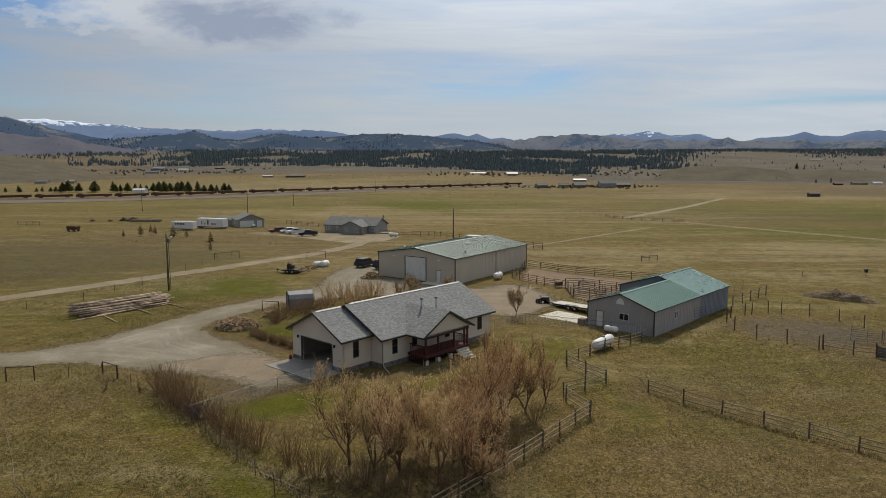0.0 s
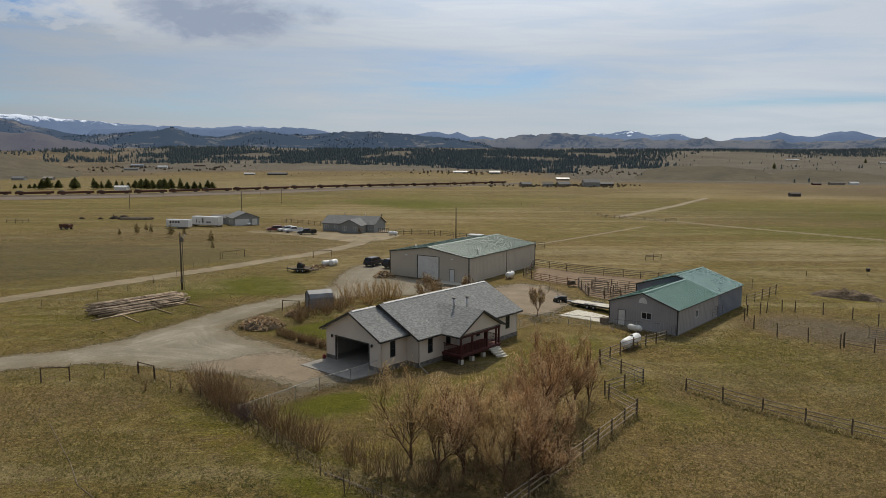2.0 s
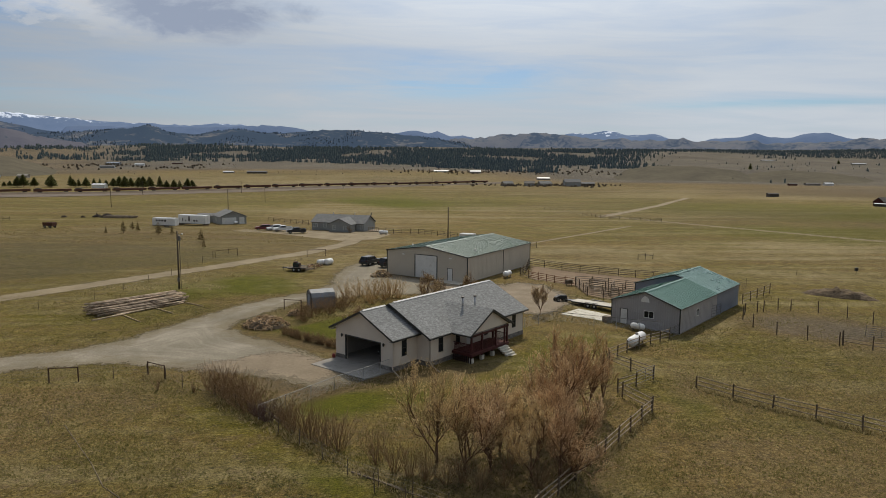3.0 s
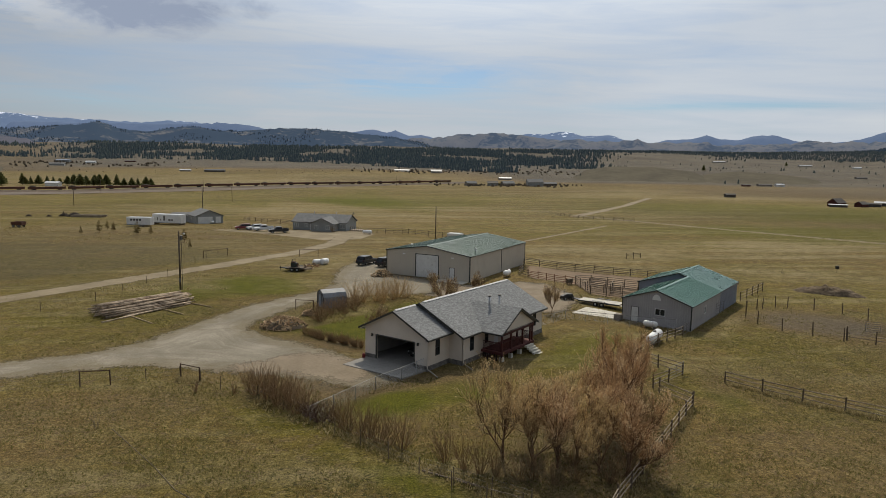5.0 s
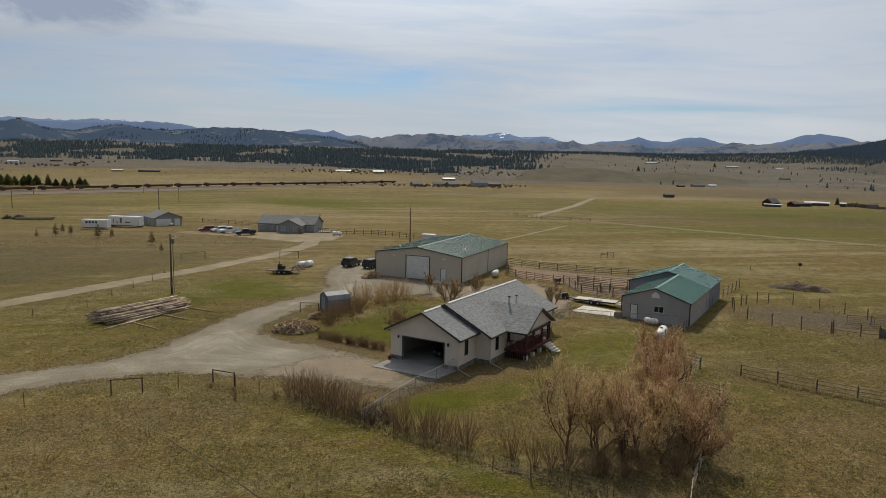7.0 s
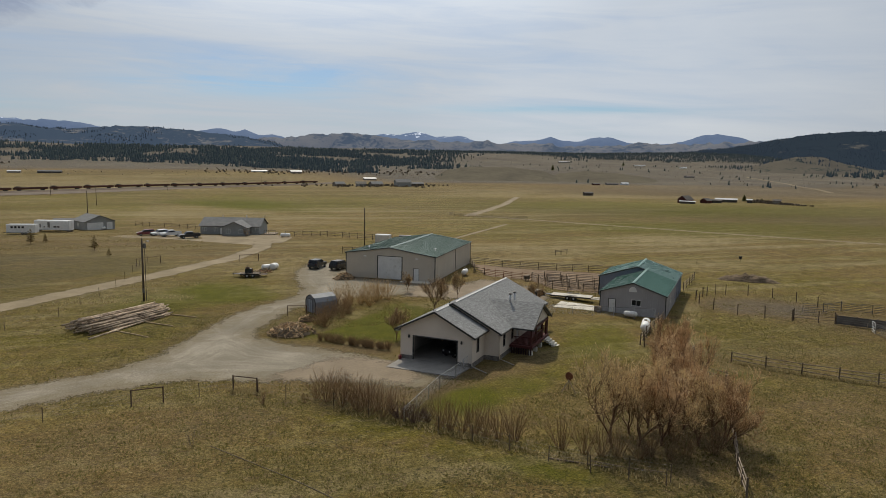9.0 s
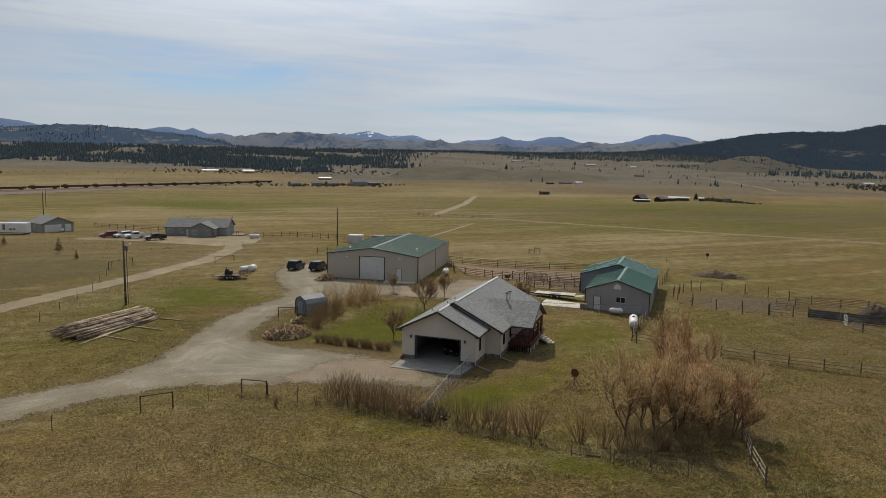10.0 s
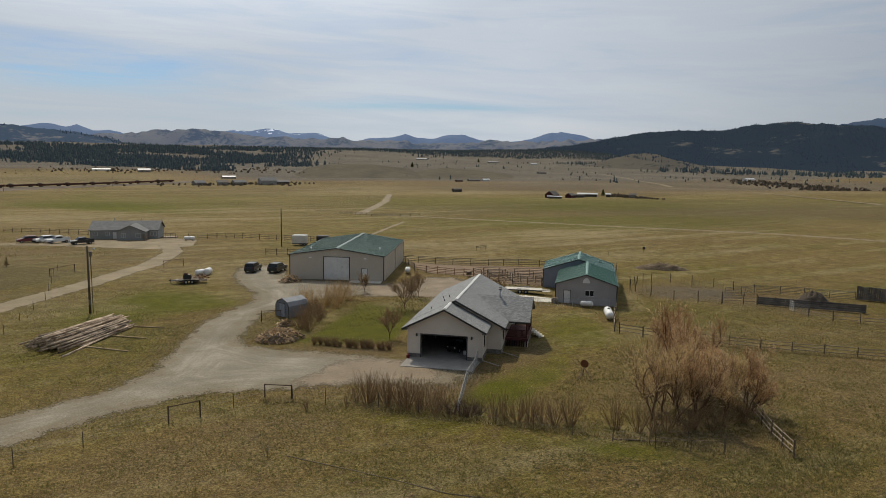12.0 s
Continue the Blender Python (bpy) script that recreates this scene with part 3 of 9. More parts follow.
def dryness(x, y):
    d = 0.0
    d += 0.10 * blob(x, y, -60, 270, 110, 40)
    d += 0.35 * blob(x, y, -18, 140, 14, 25, 50)
    d += 0.7 * blob(x, y, 32.5, 85.5, 1.6, 6.5, -42)
    d += 0.45 * blob(x, y, 60, 165, 60, 16, 10)
    d += 0.40 * blob(x, y, 40, 330, 150, 50)
    d += 0.55 * blob(x, y, 330, 640, 200, 100)
    d += 0.5 * blob(x, y, -200, 900, 330, 190)
    d += 0.4 * blob(x, y, 60, 1150, 200, 90)
    return d


# fields of differing crop, and one slope's shade painted in: attribute, change, outline, softness of the border
PARCELS = [
    ("growth", 0.26, [(-67, 486), (2, 690), (137, 602), (16, 292)], 14),
    ("growth", -0.30, [(-66, 451), (14, 283), (16, 255), (-16, 218), (-59, 247)], 10),
    ("dry", 0.28, [(-66, 451), (14, 283), (16, 255), (-16, 218), (-59, 247)], 10),
    ("growth", 0.14, [(22, 262), (174, 121), (514, 297), (150, 505)], 14),
    ("growth", 0.12, [(75, 150), (160, 105), (420, 190), (420, 330), (250, 350), (110, 255)], 16),
    ("dry", 0.38, [(262, 539), (626, 355), (1132, 618), (396, 770)], 30),
    ("dry", 0.40, [(4, 136), (35, 120), (62, 157), (33, 176)], 8),
    ("dry", 0.34, [(50, 125), (75, 108), (170, 150), (110, 220)], 14),
    ("dry", 0.25, [(-330, 760), (-40, 690), (20, 860), (-280, 1000)], 25),
    ("growth", 0.22, [(-420, 640), (-130, 560), (-60, 640), (-380, 730)], 25),
    ("growth", 0.26, [(-170, 60), (-90, 66), (-44, 80), (-34, 104), (-40, 150), (-90, 240), (-210, 260)], 12),
    ("weeds", 1.2, [(-140, 172), (-97.7, 174), (-71.7, 171), (-53.0, 162.0), (-38.0, 150.0), (-43.5, 137.0), (-58.5, 126.0), (-72.0, 114.0), (-110, 74), (-160, 40)], 9),
    ("growth", 0.30, [(-520, 320), (-60, 235), (10, 300), (0, 690), (-300, 560)], 30),
    ("growth", 0.25, [(-700, 760), (-60, 700), (200, 900), (-100, 1200), (-700, 1200)], 60),
    ("weeds", 0.95, [(230, 130), (420, 170), (440, 330), (260, 350), (170, 240)], 40),
    ("bare", 0.55, [(39, 91.5), (45.5, 95), (52.5, 90), (54, 83.5), (48, 78.5), (43, 77.5), (38, 82)], 1.6),
    ("growth", 0.75, [(-22.0, 83.5), (-14.9, 76.3), (-2.2, 92.0), (-8.4, 99.6)], 1.2),
    ("growth", 0.34, [(-44, 99), (-24, 105), (-22, 120), (-30, 128), (-48, 112)], 7),
    # shaded terrace slope and its sagebrush, painted as a dark band on flat ground
    ("bare", 0.9, [(400, 1130), (640, 1020), (860, 830), (1180, 1180), (900, 1440), (560, 1590)], 60),
    ("dry", 0.3, [(560, 1640), (1000, 1500), (1400, 2000), (900, 2500)], 120),
]


def make_ground():
    xs = spaced(-4700, 4700, -62, 66, 1.6, 1.07, 80.0)
    ys = spaced(-1500, 4750, 24, 146, 1.6, 1.07, 80.0)
    nx = len(xs)
    v = [(x, y, height(x, y)) for y in ys for x in xs]
    f = [(j * nx + i, j * nx + i + 1, (j + 1) * nx + i + 1, (j + 1) * nx + i) for j in range(len(ys) - 1) for i in range(nx - 1)]
    me = bpy.data.meshes.new("ground")
    me.from_pydata(v, [], f)
    for name, fn in (("growth", growth), ("bare", bareness), ("dry", dryness), ("weeds", weediness)):
        at = me.attributes.new(name, "FLOAT", "POINT")
        val = np.array([fn(p[0], p[1]) for p in v])
        px, py = np.array([p[0] for p in v]), np.array([p[1] for p in v])
        for attr, amount, pts, soft in PARCELS:
            if attr == name:
                val += amount * np.clip(edge_distance(px, py, pts, True) / soft + 0.5, 0, 1)
        if name == "bare":
            D = edge_distance(px, py, YARD, True)
            val += np.where(D < 0, 0.5 * np.exp(-(D / 2.0) ** 2), 0.0)
        at.data.foreach_set("value", val.astype(np.float32))
    me.polygons.foreach_set("use_smooth", [True] * len(me.polygons))
    me.materials.append(PASTURE)
    return tagged(new("ground", me), "dry spring pasture with green patches and bare soil", "ground", kind="structure")


def edge_distance(px, py, pts, closed):
    """Distance from points to a line of points; for a closed outline positive inside."""
    best = np.full(px.shape, 1e9)
    inside = np.zeros(px.shape, bool)
    n = len(pts)
    for i in range(n if closed else n - 1):
        (ax, ay), (bx, by) = pts[i], pts[(i + 1) % n]
        dx, dy = bx - ax, by - ay
        t = np.clip(((px - ax) * dx + (py - ay) * dy) / (dx * dx + dy * dy + 1e-9), 0, 1)
        best = np.minimum(best, np.hypot(px - ax - t * dx, py - ay - t * dy))
        if closed:
            hit = ((ay > py) != (by > py)) & (px < (bx - ax) * (py - ay) / (by - ay + 1e-12) + ax)
            inside ^= hit
    return np.where(inside, best, -best) if closed else best


def ragged(base_material, name, wobble=1.0):
    """The material with an uneven, worn-away edge."""
    m = base_material.copy()
    m.name = name
    nt = m.node_tree
    b = nt.nodes["Principled BSDF"]
    geo = nt.nodes.new("ShaderNodeNewGeometry")
    at = nt.nodes.new("ShaderNodeAttribute")
    at.attribute_name = "edge"
    n1 = noise_node(nt, geo.outputs["Position"], 0.5, 5, 0.65)
    n2 = noise_node(nt, geo.outputs["Position"], 4.0, 4, 0.7)
    e = math_node(nt, "ADD", at.outputs["Fac"], math_node(nt, "MULTIPLY", math_node(nt, "SUBTRACT", n1, 0.5), 2.6 * wobble))
    e = math_node(nt, "ADD", e, math_node(nt, "MULTIPLY", math_node(nt, "SUBTRACT", n2, 0.5), 1.8 * wobble))
    k = ramp(nt, math_node(nt, "ADD", math_node(nt, "MULTIPLY", e, 1.0 / wobble), 0.5), [(0.3, 0.0), (0.8, 1.0)])
    tr = nt.nodes.new("ShaderNodeBsdfTransparent")
    mx = nt.nodes.new("ShaderNodeMixShader")
    link(nt, k, mx.inputs[0])
    link(nt, tr.outputs[0], mx.inputs[1])
    link(nt, b.outputs[0], mx.inputs[2])
    link(nt, mx.outputs[0], nt.nodes["Material Output"].inputs[0])
    return m


def patch(name, pts, mat, label, category, width=None, cell=0.8, lift=0.03, margin=1.6):
    """A sheet on the ground: inside an outline, or along a line of the given width."""
    ax, ay = np.array(pts).T
    grow = margin + (width or 0)
    gx = np.arange(ax.min() - grow, ax.max() + grow + cell, cell)
    gy = np.arange(ay.min() - grow, ay.max() + grow + cell, cell)
    X, Y = np.meshgrid(gx, gy)
    D = edge_distance(X, Y, pts, width is None)
    if width is not None:
        D = width / 2 - D
    keep = D > -margin
    idx = -np.ones(D.shape, int)
    v, e, f = [], [], []
    use = keep[:-1, :-1] & keep[1:, :-1] & keep[:-1, 1:] & keep[1:, 1:]
    for j, i in zip(*np.nonzero(use)):
        q = []
        for a, b in ((j, i), (j, i + 1), (j + 1, i + 1), (j + 1, i)):
            if idx[a, b] < 0:
                idx[a, b] = len(v)
                v.append((X[a, b], Y[a, b], height(X[a, b], Y[a, b]) + lift))
                e.append(D[a, b])
            q.append(idx[a, b])
        f.append(q)
    me = bpy.data.meshes.new(name)
    me.from_pydata(v, [], [tuple(int(k) for k in q) for q in f])
    at = me.attributes.new("edge", "FLOAT", "POINT")
    at.data.foreach_set("value", [float(k) for k in e])
    me.materials.append(mat)
    return tagged(new(name, me), label, category, kind="structure")


GRAVEL_EDGE = ragged(GRAVEL, "gravel_worn", 1.5)
TRACK = surf("dirt_track", (0.150, 0.113, 0.063), (0.262, 0.210, 0.130), 0.2, 3, 0.95, bump=0.02)
TRACK_EDGE = ragged(TRACK, "track_worn", 0.6)
SOIL = surf("churned_soil", (0.13, 0.083, 0.047), (0.21, 0.142, 0.083), 0.4, 3, 0.95, bump=0.05)
SOIL_EDGE = ragged(SOIL, "soil_worn", 1.2)
YARD = [(-84, 59), (-52.6, 71.0), (-44.8, 74.2), (-40.4, 78), (-36.8, 85.4), (-31.3, 97.2), (-26.5, 103), (-22.2, 107), (-20.2, 113), (-20.5, 122),
        (-19, 131), (-16, 139), (-10, 140), (-8, 134), (-12, 124), (1, 112), (6, 111), (11, 114.5), (15, 112), (17.5, 103), (15, 96), (11, 90.5), (6.5, 91),
        (3, 98), (-4, 104), (-12, 104.5), (-18.6, 101), (-23.2, 98.5), (-26.6, 92), (-29.6, 85.2), (-27, 81), (-22.5, 77), (-19, 73.5), (-14, 68),
        (-13, 63), (-16.5, 61), (-21, 64.5), (-30.7, 67.4), (-36.5, 69.4), (-44.4, 67.8), (-52.4, 64.2), (-84, 52)]
make_ground()
patch("driveway", YARD, GRAVEL_EDGE, "grey gravel driveway and yard with worn wheel tracks", "driveway", margin=2.6)
LANE_EDGE = ragged(TRACK, "lane_worn", 0.8)
patch("lane", [(-120, 40), (-92, 71), (-66.8, 101.5), (-55, 116.5), (-42.4, 132), (-29.9, 151.6), (-22.5, 172), (-20.5, 190), (-27, 203), (-48, 208)],
      LANE_EDGE, "narrow gravel lane through dry grass", "lane", width=4.6, cell=1.0)
patch("turning_place", [(-16, 183), (-24, 178), (-34, 188), (-46, 200), (-60, 208), (-58, 214), (-36, 210), (-18, 208), (-12, 198)], TRACK_EDGE,
      "gravel turning place before a house", "driveway", cell=1.5)
patch("field_track", [(12, 158), (22.3, 176.6), (45, 206), (71, 240)], TRACK_EDGE, "faint dirt track along a field", "track", width=1.6, cell=0.9)
for off in (-1.15, 1.15):
    patch("field_rut", [(78 + off, 295), (89 + off, 268), (106 + off, 228), (122 + off, 191), (161 + off, 113), (185 + off, 65)], TRACK_EDGE, "pale wheel rut of a field road", "track", width=1.5, cell=0.7)
patch("field_road", [(76, 293), (102, 335), (143, 405), (223, 563)], TRACK_EDGE, "pale dirt road across a hay field", "track", width=5.5, cell=2.5)
patch("far_road", [(1163, 1336), (912, 953), (682, 654)], TRACK_EDGE, "pale gravel road across a far plain", "road", width=8, cell=4.0, lift=0.4)
patch("far_road", [(550, 434), (442, 306), (373, 224)], TRACK_EDGE, "pale gravel road past a field", "road", width=5, cell=3.0, lift=0.3)
DIRT_YARD = surf("packed_dirt", (0.150, 0.112, 0.070), (0.245, 0.195, 0.135), 0.3, 4, 0.95, bump=0.03)
DIRT_EDGE = ragged(DIRT_YARD, "packed_dirt_worn", 2.0)
patch("dirt_yard", [(-6, 103.5), (2, 98.5), (6, 91.8), (11, 91.2), (15, 96.5), (17, 103), (14.5, 111.5), (11, 114), (6, 110.5), (-2, 112)], DIRT_EDGE, "brown packed dirt of a yard by a corral", "soil", lift=0.045, margin=2.4)
patch("dirt_yard", [(-29, 66.6), (-22, 66), (-17, 63), (-14.5, 65), (-15.5, 69), (-20, 73), (-24, 72.5), (-28, 69)], DIRT_EDGE, "brown packed dirt before a garage", "soil", lift=0.045, margin=2.4)
patch("corral_ground", [(13.5, 118), (16.5, 133), (20, 131), (43, 115.5), (34, 108), (27, 101), (20.4, 105), (20.4, 113)], SOIL_EDGE, "trampled reddish soil of a corral", "soil")


def land_range(name, label, mat, crest, dist, front, back=500.0, base=-20.0, rough=0.12, step=0.35, rings=14, ridge=0.004, foot=None):
    """A range of hills: crest heights in degrees above the eye by bearing, rising from front metres before its crest."""
    b0, b1 = crest[0][0], crest[-1][0]
    bs = np.arange(b0, b1 + step / 2, step)
    els = []
    kb, ke = [c[0] for c in crest], [c[1] for c in crest]
    for b in bs:
        i = max(0, min(len(kb) - 2, int(np.searchsorted(kb, b) - 1)))
        t = (b - kb[i]) / (kb[i + 1] - kb[i])
        t = 0.5 * smooth01(t) + 0.5 * t
        els.append(ke[i] + (ke[i + 1] - ke[i]) * t)
    v, f = [], []
    for b, e in zip(bs, els):
        top = 21 + dist * math.tan(radians(e)) - base
        end = min(smooth01((b - b0) / 2.0), smooth01((b1 - b) / 2.0))
        fr = front * (foot(b) if foot else 1.0)
        rs = [dist - fr + fr * k / (rings - 3) for k in range(rings - 2)] + [dist + back * 0.4, dist + back]
        for r in rs:
            s = (r - (dist - fr)) / fr
            x, y = -22 + r * math.sin(radians(b)), 2 + r * math.cos(radians(b))
            k = smooth01(min(s, 1.0)) if s <= 1 else max(0.0, 1 - (r - dist) / back) ** 0.6
            n1 = noise.noise((x * ridge, y * ridge, 2.0)) + 0.5 * noise.noise((x * ridge * 2.3, y * ridge * 2.3, 5.0))
            w = rough * (1 - abs(2 * min(s, 1.0) - 1) ** 3) if s < 1 else 0.0
            j = 0.035 * rough / 0.12 * noise.noise((b * 2.1, dist * 0.01, 0.0)) + 0.02 * noise.noise((b * 6.0, dist * 0.01, 4.0))
            z = base + top * (k * (1 + j) + w * n1) * (0.25 + 0.75 * end)
            v.append((x, y, z))
    n = rings
    for i in range(len(bs) - 1):
        for j in range(n - 1):
            f.append((i * n + j, (i + 1) * n + j, (i + 1) * n + j + 1, i * n + j + 1))
    me = bpy.data.meshes.new(name)
    me.from_pydata(v, [], f)
    me.polygons.foreach_set("use_smooth", [True] * len(f))
    me.materials.append(mat)
    return tagged(new(name, me), label, "hills", kind="structure")


# Haze painted into the slopes: blue emission, plus bluish base colours on the mountains
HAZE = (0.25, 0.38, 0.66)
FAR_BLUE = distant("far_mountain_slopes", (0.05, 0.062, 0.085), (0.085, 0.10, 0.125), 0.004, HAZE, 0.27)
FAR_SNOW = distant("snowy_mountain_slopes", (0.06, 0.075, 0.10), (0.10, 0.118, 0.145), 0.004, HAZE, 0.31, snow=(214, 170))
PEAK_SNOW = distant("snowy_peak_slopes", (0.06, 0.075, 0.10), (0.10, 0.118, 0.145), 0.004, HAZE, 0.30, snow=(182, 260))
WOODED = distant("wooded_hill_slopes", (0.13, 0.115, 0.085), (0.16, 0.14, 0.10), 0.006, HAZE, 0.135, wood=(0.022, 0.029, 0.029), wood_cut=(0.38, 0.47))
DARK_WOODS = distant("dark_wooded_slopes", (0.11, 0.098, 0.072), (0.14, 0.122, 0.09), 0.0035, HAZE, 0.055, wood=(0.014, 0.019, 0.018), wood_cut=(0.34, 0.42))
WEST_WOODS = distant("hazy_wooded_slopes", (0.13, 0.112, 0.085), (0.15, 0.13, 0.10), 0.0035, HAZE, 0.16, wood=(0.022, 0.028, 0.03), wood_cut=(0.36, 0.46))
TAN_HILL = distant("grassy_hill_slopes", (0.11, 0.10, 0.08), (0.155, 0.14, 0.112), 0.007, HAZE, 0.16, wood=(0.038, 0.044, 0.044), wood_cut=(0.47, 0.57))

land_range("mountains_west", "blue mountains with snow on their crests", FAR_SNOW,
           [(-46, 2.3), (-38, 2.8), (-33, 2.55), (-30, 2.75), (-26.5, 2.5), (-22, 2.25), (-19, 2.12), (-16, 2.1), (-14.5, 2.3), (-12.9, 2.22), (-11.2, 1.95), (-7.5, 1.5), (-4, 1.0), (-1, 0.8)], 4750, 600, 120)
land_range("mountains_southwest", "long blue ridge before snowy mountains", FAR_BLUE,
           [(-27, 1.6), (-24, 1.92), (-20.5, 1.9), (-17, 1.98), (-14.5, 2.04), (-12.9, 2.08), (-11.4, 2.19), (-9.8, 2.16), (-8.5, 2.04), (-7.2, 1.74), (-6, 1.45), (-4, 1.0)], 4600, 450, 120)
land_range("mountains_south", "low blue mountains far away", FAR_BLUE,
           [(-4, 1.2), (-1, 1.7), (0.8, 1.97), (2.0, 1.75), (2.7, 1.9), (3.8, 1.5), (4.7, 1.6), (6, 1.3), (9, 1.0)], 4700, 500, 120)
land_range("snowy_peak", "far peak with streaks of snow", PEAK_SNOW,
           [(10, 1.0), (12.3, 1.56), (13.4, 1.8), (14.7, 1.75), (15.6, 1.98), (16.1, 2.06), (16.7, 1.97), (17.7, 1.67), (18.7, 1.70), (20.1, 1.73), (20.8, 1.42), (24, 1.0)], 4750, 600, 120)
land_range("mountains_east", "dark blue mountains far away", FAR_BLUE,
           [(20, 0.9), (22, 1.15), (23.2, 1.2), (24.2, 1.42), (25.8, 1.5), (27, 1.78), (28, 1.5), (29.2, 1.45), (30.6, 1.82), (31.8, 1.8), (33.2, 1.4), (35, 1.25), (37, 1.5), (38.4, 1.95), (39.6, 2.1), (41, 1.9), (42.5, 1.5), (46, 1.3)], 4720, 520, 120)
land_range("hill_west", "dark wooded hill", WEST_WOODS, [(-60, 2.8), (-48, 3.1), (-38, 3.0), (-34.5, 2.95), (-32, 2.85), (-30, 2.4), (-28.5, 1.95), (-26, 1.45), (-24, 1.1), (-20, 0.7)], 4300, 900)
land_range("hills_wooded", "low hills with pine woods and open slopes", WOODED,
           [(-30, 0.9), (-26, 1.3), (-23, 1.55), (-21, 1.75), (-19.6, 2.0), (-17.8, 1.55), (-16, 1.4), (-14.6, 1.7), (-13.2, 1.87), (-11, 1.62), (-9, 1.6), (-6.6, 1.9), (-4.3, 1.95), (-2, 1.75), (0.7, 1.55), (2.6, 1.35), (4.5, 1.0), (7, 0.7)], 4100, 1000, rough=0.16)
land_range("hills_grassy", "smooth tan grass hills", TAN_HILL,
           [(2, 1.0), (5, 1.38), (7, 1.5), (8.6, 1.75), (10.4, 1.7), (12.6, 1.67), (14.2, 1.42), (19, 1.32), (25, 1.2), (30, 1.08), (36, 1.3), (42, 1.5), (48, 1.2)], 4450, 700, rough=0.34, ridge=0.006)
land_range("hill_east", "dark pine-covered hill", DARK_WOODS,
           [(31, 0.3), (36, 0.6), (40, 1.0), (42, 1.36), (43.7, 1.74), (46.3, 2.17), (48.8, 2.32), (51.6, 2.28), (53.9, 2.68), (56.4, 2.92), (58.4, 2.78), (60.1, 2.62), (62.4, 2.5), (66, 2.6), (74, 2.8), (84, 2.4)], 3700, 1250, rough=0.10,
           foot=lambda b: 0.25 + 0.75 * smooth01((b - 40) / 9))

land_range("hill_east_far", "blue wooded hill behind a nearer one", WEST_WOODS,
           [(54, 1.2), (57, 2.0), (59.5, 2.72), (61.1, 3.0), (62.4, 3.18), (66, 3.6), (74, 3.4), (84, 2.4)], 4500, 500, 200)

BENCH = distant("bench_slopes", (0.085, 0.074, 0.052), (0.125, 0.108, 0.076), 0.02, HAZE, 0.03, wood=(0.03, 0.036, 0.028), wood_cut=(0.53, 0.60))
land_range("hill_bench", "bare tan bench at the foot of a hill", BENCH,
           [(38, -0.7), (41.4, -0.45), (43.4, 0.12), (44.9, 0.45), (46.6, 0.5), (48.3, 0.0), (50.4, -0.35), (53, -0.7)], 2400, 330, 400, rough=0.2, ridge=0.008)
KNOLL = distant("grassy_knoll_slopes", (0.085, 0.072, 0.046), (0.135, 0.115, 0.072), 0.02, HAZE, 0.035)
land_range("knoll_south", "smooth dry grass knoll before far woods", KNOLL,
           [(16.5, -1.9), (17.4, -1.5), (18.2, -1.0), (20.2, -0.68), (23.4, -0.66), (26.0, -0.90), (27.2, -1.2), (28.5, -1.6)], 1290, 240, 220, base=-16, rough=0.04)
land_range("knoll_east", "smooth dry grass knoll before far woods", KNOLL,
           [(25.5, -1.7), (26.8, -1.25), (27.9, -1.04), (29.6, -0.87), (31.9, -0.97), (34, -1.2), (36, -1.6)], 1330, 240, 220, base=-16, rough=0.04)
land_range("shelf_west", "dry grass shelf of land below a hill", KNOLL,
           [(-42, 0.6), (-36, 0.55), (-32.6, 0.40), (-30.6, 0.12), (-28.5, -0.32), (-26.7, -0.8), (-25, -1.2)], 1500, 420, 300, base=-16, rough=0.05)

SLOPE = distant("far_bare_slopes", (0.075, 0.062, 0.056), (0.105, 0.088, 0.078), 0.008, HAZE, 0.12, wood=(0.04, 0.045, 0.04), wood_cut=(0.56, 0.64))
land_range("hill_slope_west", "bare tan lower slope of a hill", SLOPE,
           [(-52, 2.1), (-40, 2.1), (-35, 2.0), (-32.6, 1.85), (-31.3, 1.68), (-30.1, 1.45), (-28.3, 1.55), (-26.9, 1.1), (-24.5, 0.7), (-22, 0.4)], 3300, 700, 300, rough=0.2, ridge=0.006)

# ---- far woods ----


# Haze of the distance painted into the needles: lightened colours and a blue emission
PINE_FAR = island_surf("hazed_far_pine_needles", [(0.1, (0.030, 0.038, 0.022)), (0.5, (0.060, 0.073, 0.040)), (0.9, (0.12, 0.127, 0.066))])
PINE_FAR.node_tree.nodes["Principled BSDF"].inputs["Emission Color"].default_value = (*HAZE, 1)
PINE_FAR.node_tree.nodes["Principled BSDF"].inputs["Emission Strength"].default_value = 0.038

# Hill pines carry painted haze too, as a stronger blue emission
PINE_HILL = island_surf("hazed_hill_pine_needles", [(0.1, (0.014, 0.019, 0.016)), (0.5, (0.026, 0.033, 0.026)), (0.9, (0.045, 0.052, 0.038))])
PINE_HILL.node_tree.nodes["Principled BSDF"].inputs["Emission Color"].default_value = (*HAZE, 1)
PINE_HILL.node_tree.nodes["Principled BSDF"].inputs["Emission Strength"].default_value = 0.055


